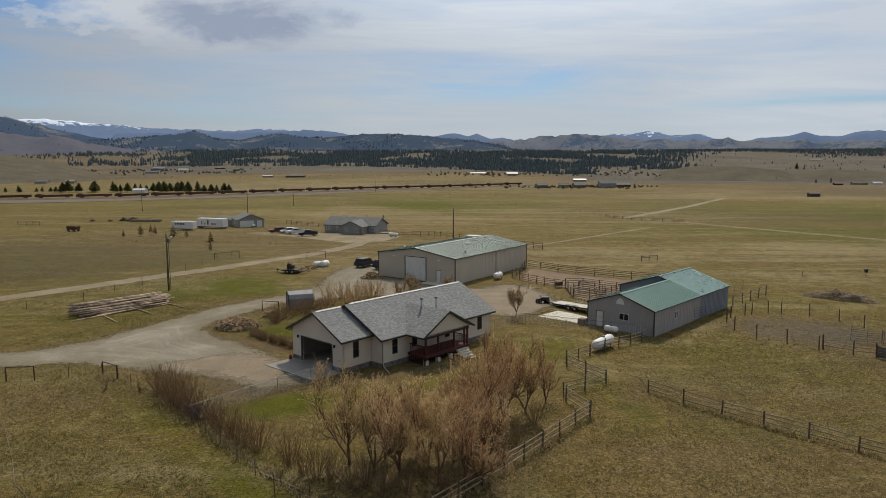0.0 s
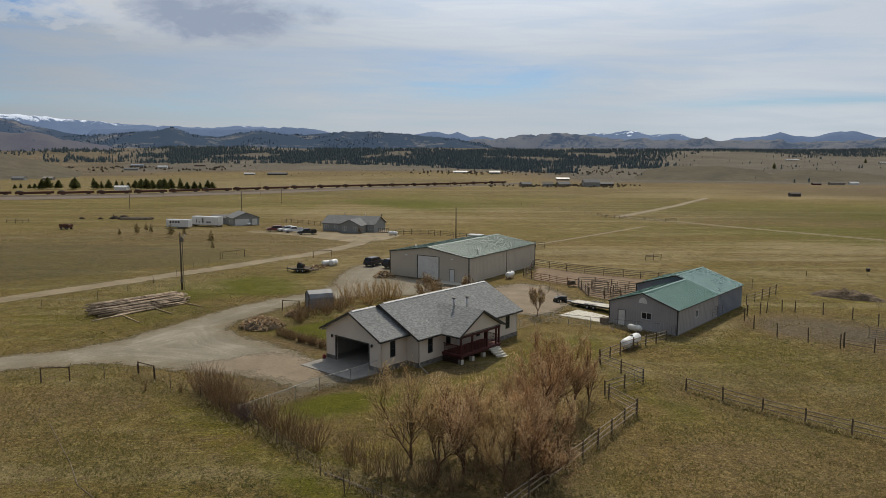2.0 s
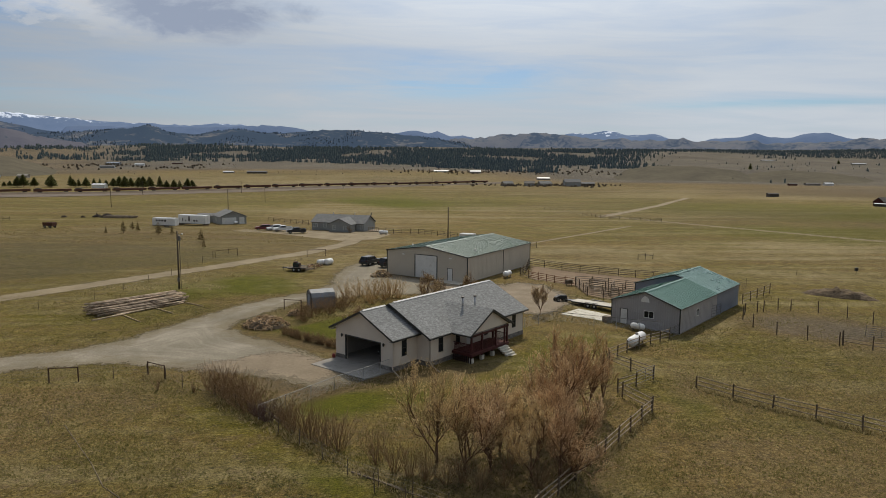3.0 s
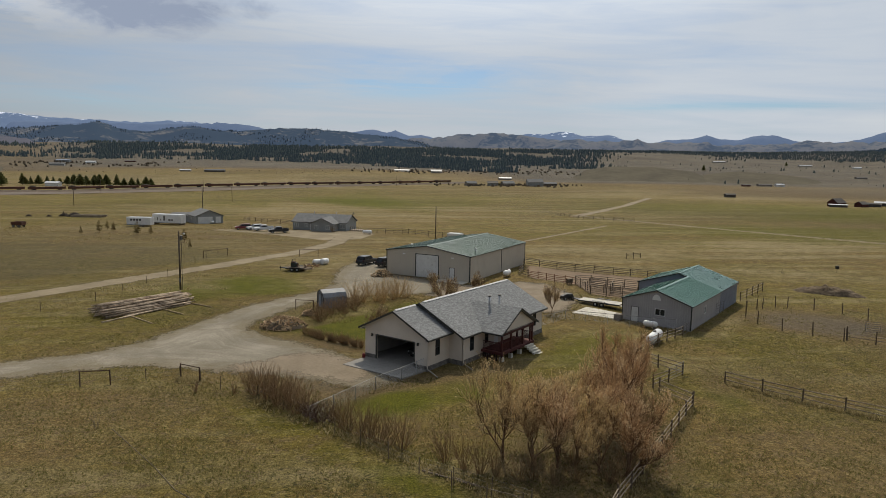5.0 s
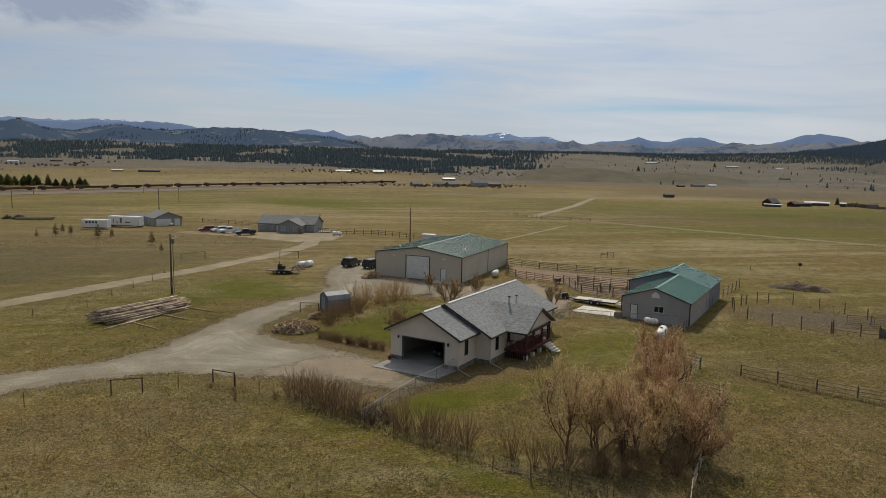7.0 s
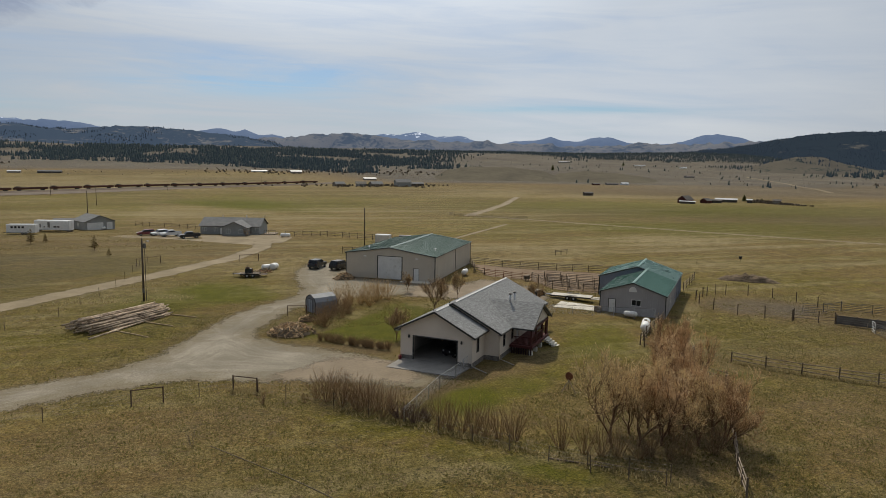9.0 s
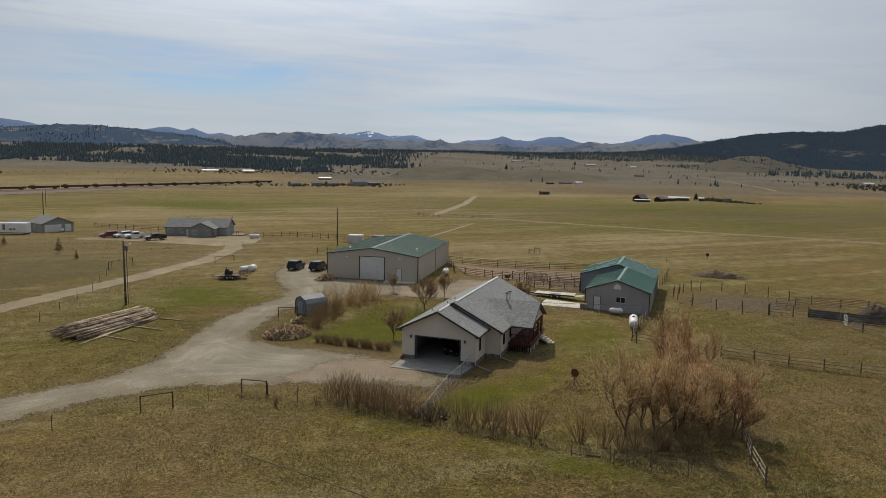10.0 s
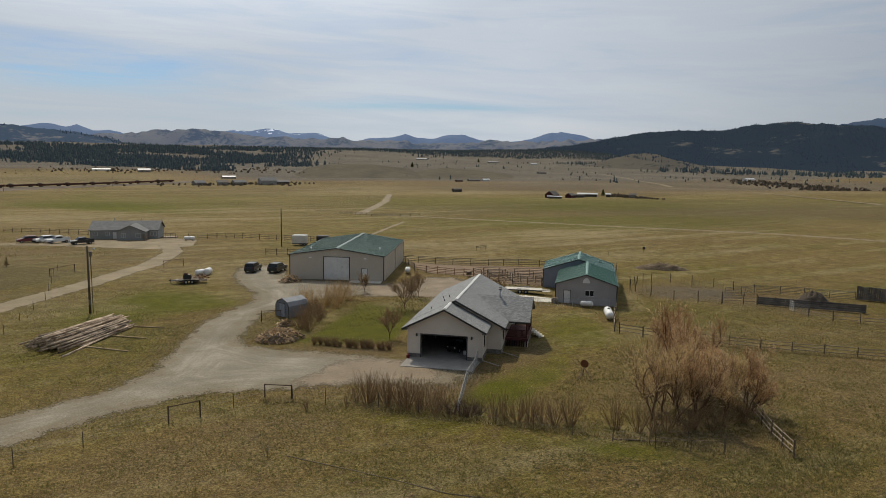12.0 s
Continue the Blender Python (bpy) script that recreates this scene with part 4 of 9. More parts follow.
def conifer(b, x, y, z, hgt, rng, n=5):
    """A far pine: a stem hidden in three ragged skirts of boughs."""
    w = hgt * rng.uniform(0.20, 0.34)
    lean = (rng.uniform(-0.03, 0.03) * hgt, rng.uniform(-0.03, 0.03) * hgt)
    a0 = rng.uniform(0, 6.28)
    for lo, hi, r in ((0.04, 0.66, 1.0), (0.30, 0.86, 0.85), (0.56, 1.0, 0.62)):
        i = len(b.v)
        for k in range(n):
            a = a0 + 6.283 * k / n + rng.uniform(-0.3, 0.3)
            q = w * r * rng.uniform(0.7, 1.2)
            b.v.append((x + lean[0] * lo + q * math.cos(a), y + lean[1] * lo + q * math.sin(a), z + hgt * (lo + rng.uniform(-0.05, 0.05))))
        b.v.append((x + lean[0] * hi, y + lean[1] * hi, z + hgt * hi))
        b.f += [(i + k, i + (k + 1) % n, i + n) for k in range(n)]
        a0 += 0.6


def ray_height(bearing, r, top):
    return -22 + r * math.sin(radians(bearing)), 2 + r * math.cos(radians(bearing))


def woods(name, label, count, b0, b1, r0, r1, size, rng, dens):
    b = Build()
    made = tries = 0
    while made < count and tries < count * 20:
        tries += 1
        bear = rng.uniform(b0, b1)
        r = r0 + (r1 - r0) * rng.random() ** 0.8
        x, y = ray_height(bear, r, 0)
        if rng.random() > dens(bear, r, x, y):
            continue
        conifer(b, x, y, height(x, y) - 0.5, size * rng.choice((rng.uniform(0.4, 0.8), rng.uniform(0.7, 1.25))), rng)
        made += 1
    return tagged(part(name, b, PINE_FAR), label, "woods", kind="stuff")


def band(bear, r, x, y):
    n = noise.noise((x * 0.004, y * 0.004, 9.0))
    near = float(np.interp(bear, [-28, -20, -10, 0, 6, 10, 13, 17, 22], [2300, 2150, 2000, 1850, 1600, 1430, 1450, 1650, 1900])) + 90 * noise.noise((bear * 0.5, 2.0, 0.0))
    fade = min(0.25 + 0.75 * smooth01((bear + 24) / 8), smooth01((23 - bear) / 11) ** 1.5)
    return fade * smooth01((r - near) / 60) * smooth01(0.42 + 1.5 * n + 0.9 * noise.noise((x * 0.012, y * 0.012, 3.0)))


FOREST_RNG = random.Random(5)
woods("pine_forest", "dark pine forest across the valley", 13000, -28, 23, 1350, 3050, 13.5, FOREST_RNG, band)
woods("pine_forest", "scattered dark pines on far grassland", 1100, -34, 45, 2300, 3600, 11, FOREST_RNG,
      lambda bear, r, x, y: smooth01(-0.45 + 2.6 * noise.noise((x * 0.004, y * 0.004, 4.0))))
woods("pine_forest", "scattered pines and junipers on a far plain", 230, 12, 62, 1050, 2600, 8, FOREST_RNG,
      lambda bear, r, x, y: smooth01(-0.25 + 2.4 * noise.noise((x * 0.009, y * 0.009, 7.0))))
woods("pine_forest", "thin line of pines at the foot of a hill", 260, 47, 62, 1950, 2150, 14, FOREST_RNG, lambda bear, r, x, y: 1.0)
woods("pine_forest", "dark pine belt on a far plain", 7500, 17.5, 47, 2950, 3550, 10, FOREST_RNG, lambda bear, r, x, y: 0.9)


def hill_woods(count, name_of, size, rng, cut):
    """Pines standing on a hill's slopes, thinned by patches."""
    hill = bpy.data.objects[name_of].data
    b = Build()
    polys = [p for p in hill.polygons]
    made = 0
    while made < count:
        p = polys[rng.randrange(len(polys))]
        vs = [hill.vertices[i].co for i in p.vertices]
        s, t = rng.random(), rng.random()
        q = vs[0].lerp(vs[1], s).lerp(vs[3].lerp(vs[2], s), t)
        made += 1
        if noise.noise((q.x * 0.005, q.y * 0.005, q.z * 0.004)) < cut:
            continue
        conifer(b, q.x, q.y, q.z - 1, size * rng.uniform(0.6, 1.3), rng, 4)
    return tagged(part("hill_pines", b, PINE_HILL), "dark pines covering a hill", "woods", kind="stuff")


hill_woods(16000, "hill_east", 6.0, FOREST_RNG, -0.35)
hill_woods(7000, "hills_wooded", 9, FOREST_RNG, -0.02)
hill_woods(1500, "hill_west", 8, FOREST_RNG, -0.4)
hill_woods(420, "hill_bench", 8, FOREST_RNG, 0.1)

# ---- buildings ----
def roof_slab(name, corners, mat, parent, thick=0.16, label="", along=0):
    """A sloping slab; the upper face carries lengths in metres along and up the slope."""
    p = [Vector(c) for c in corners]
    b = Build()
    nrm = (p[1] - p[0]).cross(p[-1] - p[0]).normalized()
    if nrm.z < 0:
        p.reverse()
        nrm = -nrm
    b.extrude([q - nrm * thick for q in p], tuple(nrm * thick))
    ob = part(name, b, mat, parent, label)
    me = ob.data
    uv = me.uv_layers.new(name="uv")
    e = Vector((0, 0, 1)).cross(nrm).normalized()
    g = nrm.cross(e)
    for loop in me.loops:
        c = me.vertices[loop.vertex_index].co
        uv.data[loop.index].uv = (c.dot(e), c.dot(g))
    return ob


def wall(name, parent, a, b, z0, z1, mat, thick=0.18, holes=(), tops=None, label=""):
    """A wall from a to b, its outer face on that line, body to the left. holes: (from, to, low, high) along it. tops: heights at given distances."""
    a, b = Vector((*a, 0)), Vector((*b, 0))
    d = b - a
    ln = d.length
    d.normalize()
    nrm = Vector((-d.y, d.x, 0))
    cuts = {0.0, ln}
    for h in holes:
        cuts |= {h[0], h[1]}
    if tops:
        cuts |= {t[0] for t in tops}
    cuts = sorted(cuts)
    bl = Build()

    def top(s):
        return float(np.interp(s, [t[0] for t in tops], [t[1] for t in tops])) if tops else z1

    def slab(s0, s1, lo, hi0, hi1):
        p = [a + d * s0 + Vector((0, 0, lo)), a + d * s1 + Vector((0, 0, lo)), a + d * s1 + Vector((0, 0, hi1)), a + d * s0 + Vector((0, 0, hi0))]
        bl.extrude([tuple(q) for q in p], tuple(nrm * thick))

    for s0, s1 in zip(cuts[:-1], cuts[1:]):
        mid = (s0 + s1) / 2
        hs = [h for h in holes if h[0] - 1e-6 <= mid <= h[1] + 1e-6]
        if not hs:
            slab(s0, s1, z0, top(s0), top(s1))
        else:
            h = hs[0]
            if h[2] > z0 + 0.01:
                slab(s0, s1, z0, h[2], h[2])
            slab(s0, s1, h[3], top(s0), top(s1))
    return part(name, bl, mat, parent, label)


def window(parent, a, d, w, z0, z1, out, split="v", frame_mat=None, depth=0.08):
    """A window with frame, meeting bar and panes: a its lower start in plan, d the way along the wall, out the wall's outward way."""
    frame_mat = frame_mat or WHITE
    a, d, out = Vector((*a, z0)), Vector((*d, 0)).normalized(), Vector((*out, 0)).normalized()
    h = z1 - z0
    m = Matrix((( d.x, out.x, 0, a.x), (d.y, out.y, 0, a.y), (0, 0, 1, a.z), (0, 0, 0, 1)))
    win = part("window", Build().box(0.02, w - 0.02, -0.10, -0.06, 0.02, h - 0.02), TRIM_DARK, parent, m=m)
    t = 0.06
    fr = Build()
    fr.box(0, w, -0.06, 0.03, 0, t).box(0, w, -0.06, 0.03, h - t, h).box(0, t, -0.06, 0.03, t, h - t).box(w - t, w, -0.06, 0.03, t, h - t)
    if split == "v":
        fr.box(w / 2 - 0.025, w / 2 + 0.025, -0.05, 0.02, t, h - t)
    elif split == "h":
        fr.box(t, w - t, -0.05, 0.02, h / 2 - 0.025, h / 2 + 0.025)
    part("window_frame", fr, frame_mat, win)
    if split == "v":
        part("pane", Build().box(t, w / 2 - 0.025, -0.045, -0.035, t, h - t), GLASS, win)
        part("pane", Build().box(w / 2 + 0.025, w - t, -0.045, -0.035, t, h - t), GLASS, win)
    else:
        part("pane", Build().box(t, w - t, -0.045, -0.035, t, h / 2 - 0.025), GLASS, win)
        part("pane", Build().box(t, w - t, -0.045, -0.035, h / 2 + 0.025, h - t), GLASS, win)
    return win


def make_house():
    """Main dwelling: x runs back from the garage front, y to the left of one who faces the garage door."""
    ho = thing("house", pose(-12.27, 68.62, 0.0, 0, 0, 48), "cream ranch house with grey shingle roof and attached garage", "house")
    g, wl, wr = 0.12, 4.05, -4.05          # floor, garage wall lines
    ml, mr = 4.05, -5.65                   # main walls
    x0, x1, x2 = 0.0, 3.7, 21.0

    def roof_z(y, ridge_y, ridge_z, s=0.5):
        return ridge_z - s * abs(y - ridge_y)

    under = 0.17
    # garage front with its door opening and gable
    door = (1.55, 6.43, g, 2.62)
    wall("wall", ho, (x0, wl), (x0, wr), g, 0, STUCCO, holes=[door], tops=[(0, roof_z(wl, 0, 5.6) - under), (4.05, 5.6 - under), (8.1, roof_z(wr, 0, 5.6) - under)])
    wall("wall", ho, (x0 + 0.18, wr), (x1, wr), g, roof_z(wr, 0, 5.6) - under, STUCCO, holes=[(1.15, 1.87, 1.3, 2.95)])
    wall("wall", ho, (x1, wr + 0.18), (x1, mr), g, 0, STUCCO, tops=[(0, roof_z(-3.87, -0.5, 5.85) - under), (1.78, roof_z(mr, -0.5, 5.85) - under)])
    wall("wall", ho, (x1 + 0.18, mr), (x2, mr), g, roof_z(mr, -0.5, 5.85) - under, STUCCO,
         holes=[(1.25, 1.97, 1.2, 2.82), (14.75, 15.5, 1.2, 2.82), (6.0, 6.95, 0.95, 2.95), (4.1, 4.8, 1.4, 2.82), (9.2, 9.9, 1.4, 2.7)])
    wall("wall", ho, (x2, mr), (x2, ml), g, 0, STUCCO, tops=[(0, roof_z(mr, -0.5, 5.85) - under), (5.15, 5.85 - under), (9.7, roof_z(ml, -0.5, 5.85) - under)])
    wall("wall", ho, (x2, ml), (x0 + 0.18, ml), g, roof_z(ml, -0.5, 5.85) - under, STUCCO)
    # step between the two roofs
    wall("gable_wall", ho, (x1 + 0.02, 3.9), (x1 + 0.02, -3.87), 3.35, 0, STUCCO, tops=[(0, roof_z(3.9, -0.5, 5.85) - under), (4.4, 5.85 - under), (7.77, roof_z(-3.87, -0.5, 5.85) - under)])
    # skirting of dark stone
    for a, b_ in (((-0.03, wl + 0.03), (-0.03, wl - 1.52)), ((-0.03, wr + 1.64), (-0.03, wr - 0.03)), ((-0.03, wr - 0.03), (x1 - 0.03, wr - 0.03)),
                  ((x1 - 0.03, wr - 0.03), (x1 - 0.03, mr - 0.03)), ((x1 - 0.03, mr - 0.03), (x2 + 0.03, mr - 0.03)), ((x2 + 0.03, mr - 0.03), (x2 + 0.03, ml + 0.03))):
        wall("skirting", ho, a, b_, -0.25, 0.5, BASE, 0.03 if a[0] == b_[0] or True else 0.1)
    # roofs
    e = 0.5
    roof_slab("roof", [(-e, 4.55, 3.325), (-e, 0, 5.6), (4.3, 0, 5.6), (4.3, 4.55, 3.325)], SHINGLE, ho)
    roof_slab("roof", [(-e, -4.55, 3.325), (-e, 0, 5.6), (x1 - 0.02, 0, 5.6), (x1 - 0.02, -4.55, 3.325)], SHINGLE, ho)
    roof_slab("roof", [(3.25, 4.57, 3.33), (3.25, -0.5, 5.865), (21.45, -0.5, 5.865), (21.45, 4.57, 3.33)], SHINGLE, ho)
    roof_slab("roof", [(3.25, -6.1, 3.065), (3.25, -0.5, 5.865), (21.45, -0.5, 5.865), (21.45, -6.1, 3.065)], SHINGLE, ho)
    # rake and eave boards
    def board(p, q, hgt=0.2, t=0.04):
        p, q = Vector(p), Vector(q)
        d = (q - p).normalized()
        side = d.cross(Vector((0, 0, 1))).normalized() * t
        b = Build().extrude([p, q, q - Vector((0, 0, hgt)), p - Vector((0, 0, hgt))], tuple(side))
        part("fascia_board", b, TRIM_DARK, ho)
    for xx, yy, zz, ry, rz in ((-e - 0.02, 4.55, 3.32, 0, 5.6), (-e - 0.02, -4.55, 3.32, 0, 5.6), (3.23, -6.1, 3.06, -0.5, 5.86), (3.23, 3.2, 4.02, -0.5, 5.86), (21.47, -6.1, 3.06, -0.5, 5.86), (21.47, 4.57, 3.33, -0.5, 5.86)):
        board((xx, yy, zz - 0.01), (xx, ry, rz - 0.01))
    board((-e, -4.57, 3.30), (x1, -4.57, 3.30), 0.16)
    board((-e, 4.61, 3.30), (21.4, 4.61, 3.30), 0.16)
    board((3.25, -6.12, 3.04), (6.6, -6.12, 3.04), 0.16)
    board((14.8, -6.12, 3.04), (21.4, -6.12, 3.04), 0.16)
    # soffits close the eaves
    part("soffit", Build().box(-e + 0.05, x1, -4.5, -4.07, 3.09, 3.12), SOFFIT, ho)
    part("soffit", Build().box(3.3, 21.4, -6.05, -5.67, 2.83, 2.86), SOFFIT, ho)
    part("soffit", Build().box(-e + 0.05, 21.4, 4.07, 4.52, 3.09, 3.12), SOFFIT, ho)
    # ridge vents
    part("ridge_vent", Build().extrude([(-0.1, 0.17, 5.57), (-0.1, 0, 5.68), (-0.1, -0.17, 5.57)], (3.3, 0, 0)), RIDGE_WHITE, ho, "weathered white ridge vent")
    part("ridge_vent", Build().extrude([(3.9, -0.33, 5.84), (3.9, -0.5, 5.95), (3.9, -0.67, 5.84)], (17.3, 0, 0)), RIDGE_WHITE, ho, "weathered white ridge vent")
    # porch gable
    px, pf, pz, half, slope = 10.7, -8.5, 5.2, 4.0, 0.54
    ez = pz - half * slope
    for sgn in (-1, 1):
        roof_slab("porch_roof", [(px + sgn * half, pf, ez), (px, pf, pz), (px, -1.75, pz), (px + sgn * half, -5.9, ez)], SHINGLE, ho, 0.14)
        board((px + sgn * half, pf - 0.02, ez - 0.01), (px, pf - 0.02, pz - 0.01))
        part("fascia_board", Build().box(px + sgn * half - 0.02, px + sgn * half + 0.02, pf, -6.15, ez - 0.17, ez - 0.02), TRIM_DARK, ho)
    part("gable_wall", Build().extrude([(px - 3.45, -8.1, ez - 0.02), (px + 3.45, -8.1, ez - 0.02), (px, -8.1, pz - 0.2)], (0, 0.14, 0)), STUCCO, ho)
    part("porch_ceiling", Build().box(px - 3.6, px + 3.6, -8.08, -5.7, ez - 0.16, ez - 0.1), SOFFIT, ho)
    # deck with posts, rails and steps
    dz = 0.95
    deck = part("deck", Build().box(7.3, 14.1, -8.25, -5.7, dz - 0.2, dz), RED_DECK, ho, "faded red timber porch deck")
    # slats almost black: the shade of the open underside put into their red
    DIM = surf("shade_dark_red_lattice", (0.018, 0.008, 0.008), (0.032, 0.013, 0.012), 1, 12, 0.8)
    for k in range(17):
        part("board", Build().box(7.3, 14.1, -8.24 + k * 0.15, -8.24 + k * 0.15 + 0.138, dz + 0.003, dz + 0.022), RED_DECK, deck)
    part("rim_board", Build().box(7.27, 14.12, -8.28, -8.25, dz - 0.24, dz + 0.01), RED, deck)
    part("rim_board", Build().box(7.25, 7.3, -8.25, -5.7, dz - 0.24, dz + 0.01), RED, deck)
    for k in range(9):
        part("lattice_slat", Build().box(7.28, 7.295, -8.2 + k * 0.27, -8.04 + k * 0.27, 0.02, dz - 0.24), DIM, deck)
    for x, y in ((7.45, -8.1), (9.3, -8.1), (11.8, -8.1), (13.45, -8.1), (13.95, -8.1), (13.95, -6.2)):
        part("porch_post", Build().box(x - 0.08, x + 0.08, y - 0.08, y + 0.08, dz, ez - 0.1), RED, ho)
    part("porch_beam", Build().box(7.3, 14.1, -8.2, -8.0, ez - 0.36, ez - 0.16), RED, ho)
    for x0_, y0_, x1_, y1_ in ((7.5, -8.1, 9.3, -8.1), (9.3, -8.1, 11.8, -8.1), (7.45, -8.05, 7.45, -5.75), (13.95, -8.1, 13.95, -6.2)):
        rail = part("railing", Build().tube((x0_, y0_, dz + 0.95), (x1_, y1_, dz + 0.95), 0.045, n=4), RED, ho)
        part("bottom_rail", Build().tube((x0_, y0_, dz + 0.12), (x1_, y1_, dz + 0.12), 0.035, n=4), RED, rail)
        n = int(math.hypot(x1_ - x0_, y1_ - y0_) / 0.13)
        for k in range(1, n):
            t = k / n
            x, y = x0_ + (x1_ - x0_) * t, y0_ + (y1_ - y0_) * t
            part("baluster", Build().box(x - 0.02, x + 0.02, y - 0.02, y + 0.02, dz + 0.12, dz + 0.93), RED, rail)
    for x in (7.5, 9.3, 11.2, 13.95):
        part("deck_post", Build().box(x - 0.07, x + 0.07, -8.16, -8.02, 0.4, dz - 0.19), RED, ho)
        part("pier", Build().box(x - 0.19, x + 0.19, -8.27, -7.89, -0.3, 0.48), CONCRETE_PALE, ho)
    for k in range(5):
        part("step", Build().box(11.9, 13.4, -8.32 - 0.3 * (k + 1), -8.32 - 0.3 * k, max(-0.2, dz - 0.19 * (k + 1) - 0.19), dz - 0.19 * (k + 1)), CONCRETE_PALE, ho, "pale concrete step")
    # windows and front door
    for s, e_, lo, hi in ((1.25, 1.97, 1.2, 2.82), (14.75, 15.5, 1.2, 2.82), (4.1, 4.8, 1.4, 2.82), (9.2, 9.9, 1.4, 2.7)):
        window(ho, (x1 + 0.18 + s, mr), (1, 0), e_ - s, lo, hi, (0, -1), "h", TRIM_DARK)
    window(ho, (x0 + 0.18 + 1.15, wr), (1, 0), 0.72, 1.3, 2.95, (0, -1), "h", TRIM_DARK)
    fd = part("front_door", Build().box(9.9, 10.8, -5.6, -5.55, 0.97, 2.93), WHITE, ho, "white front door with glass")
    part("pane", Build().box(10.1, 10.6, -5.62, -5.6, 1.9, 2.75), GLASS, fd)
    part("handle", Build().tube((10.7, -5.66, 1.85), (10.7, -5.6, 1.85), 0.03), GALV, fd)
    # garage room
    part("garage_floor", Build().box(0.0, 9.0, wr + 0.18, wl - 0.18, g - 0.1, g), CONCRETE, ho)
    part("garage_lining", Build().box(9.0, 9.1, wr + 0.18, wl - 0.18, g, 3.0), INNER, ho)
    part("garage_lining", Build().box(0.18, 9.0, wr + 0.18, wr + 0.22, g, 1.28), INNER, ho)
    part("garage_lining", Build().box(0.18, 9.0, wl - 0.22, wl - 0.18, g, 3.0), INNER, ho)
    part("garage_ceiling", Build().box(0.18, 9.1, wr + 0.18, wl - 0.18, 3.0, 3.05), INNER, ho)
    gd = part("garage_door", Build().box(0.5, 2.9, -2.38, 2.5, 2.72, 2.77), WHITE, ho, "white sectional door rolled up under the ceiling")
    for k in range(3):
        part("rail", Build().box(0.5 + k * 1.1, 0.56 + k * 1.1, -2.38, 2.5, 2.67, 2.72), GALV, gd)
    fr = Build().box(-0.04, 0.1, 2.5, 2.62, g, 2.72).box(-0.04, 0.1, -2.5, -2.38, g, 2.72).box(-0.04, 0.1, -2.38, 2.5, 2.62, 2.72)
    part("door_frame", fr, TRIM_DARK, ho)
    for y in (3.0, -2.95):
        lamp = part("wall_lamp", Build().lathe([(2.42, 0.05), (2.48, 0.11), (2.72, 0.09), (2.76, 0.03)], 8, at=(-0.15, y, 0)), TRIM_DARK, ho)
        part("bracket", Build().box(-0.14, 0, y - 0.03, y + 0.03, 2.6, 2.66), TRIM_DARK, lamp)
    # flues and roof vents
    for x, y, z0, z1 in ((10.48, -4.6, 4.5, 6.1), (13.1, -4.3, 3.8, 5.8)):
        fl = part("flue", Build().tube((x, y, z0), (x, y, z1 - 0.2), 0.11, n=10), GALV, ho, "galvanized roof flue", True)
        part("cap", Build().lathe([(z1 - 0.22, 0.12), (z1 - 0.2, 0.19), (z1 - 0.06, 0.19), (z1, 0.05)], 10, at=(x, y, 0)), PIPE_GREY, fl)
    part("flashing", Build().lathe([(4.80, 0.46), (4.98, 0.16)], 10, at=(10.48, -4.6, 0)), WHITE_METAL, ho)
    for x, y in ((5.2, 2.6), (7.2, 1.5), (9.2, 1.3), (11.0, 2.4)):
        part("roof_vent", Build().tube((x, y, 4.2), (x, y, roof_z(y, -0.5, 5.86) + 0.22), 0.06, n=8), TRIM_DARK, ho)
    # downspouts that lead away over the ground
    for x, y in ((-0.35, -4.3), (3.5, -5.95)):
        ds = part("downspout", Build().tube((x + 0.3, y + 0.2, 3.0), (x + 0.3, y + 0.2, 0.25), 0.05, n=4), STUCCO, ho)
        part("spout_pipe", Build().tube((x + 0.3, y + 0.2, 0.25), (x - 0.6, y - 1.7, 0.06), 0.05, n=6), SOFFIT, ds, "beige drain pipe on the ground")
    return ho


make_house()


def gable_z(y, half, eave, ridge):
    return eave + (ridge - eave) * (1 - abs(y) / half)


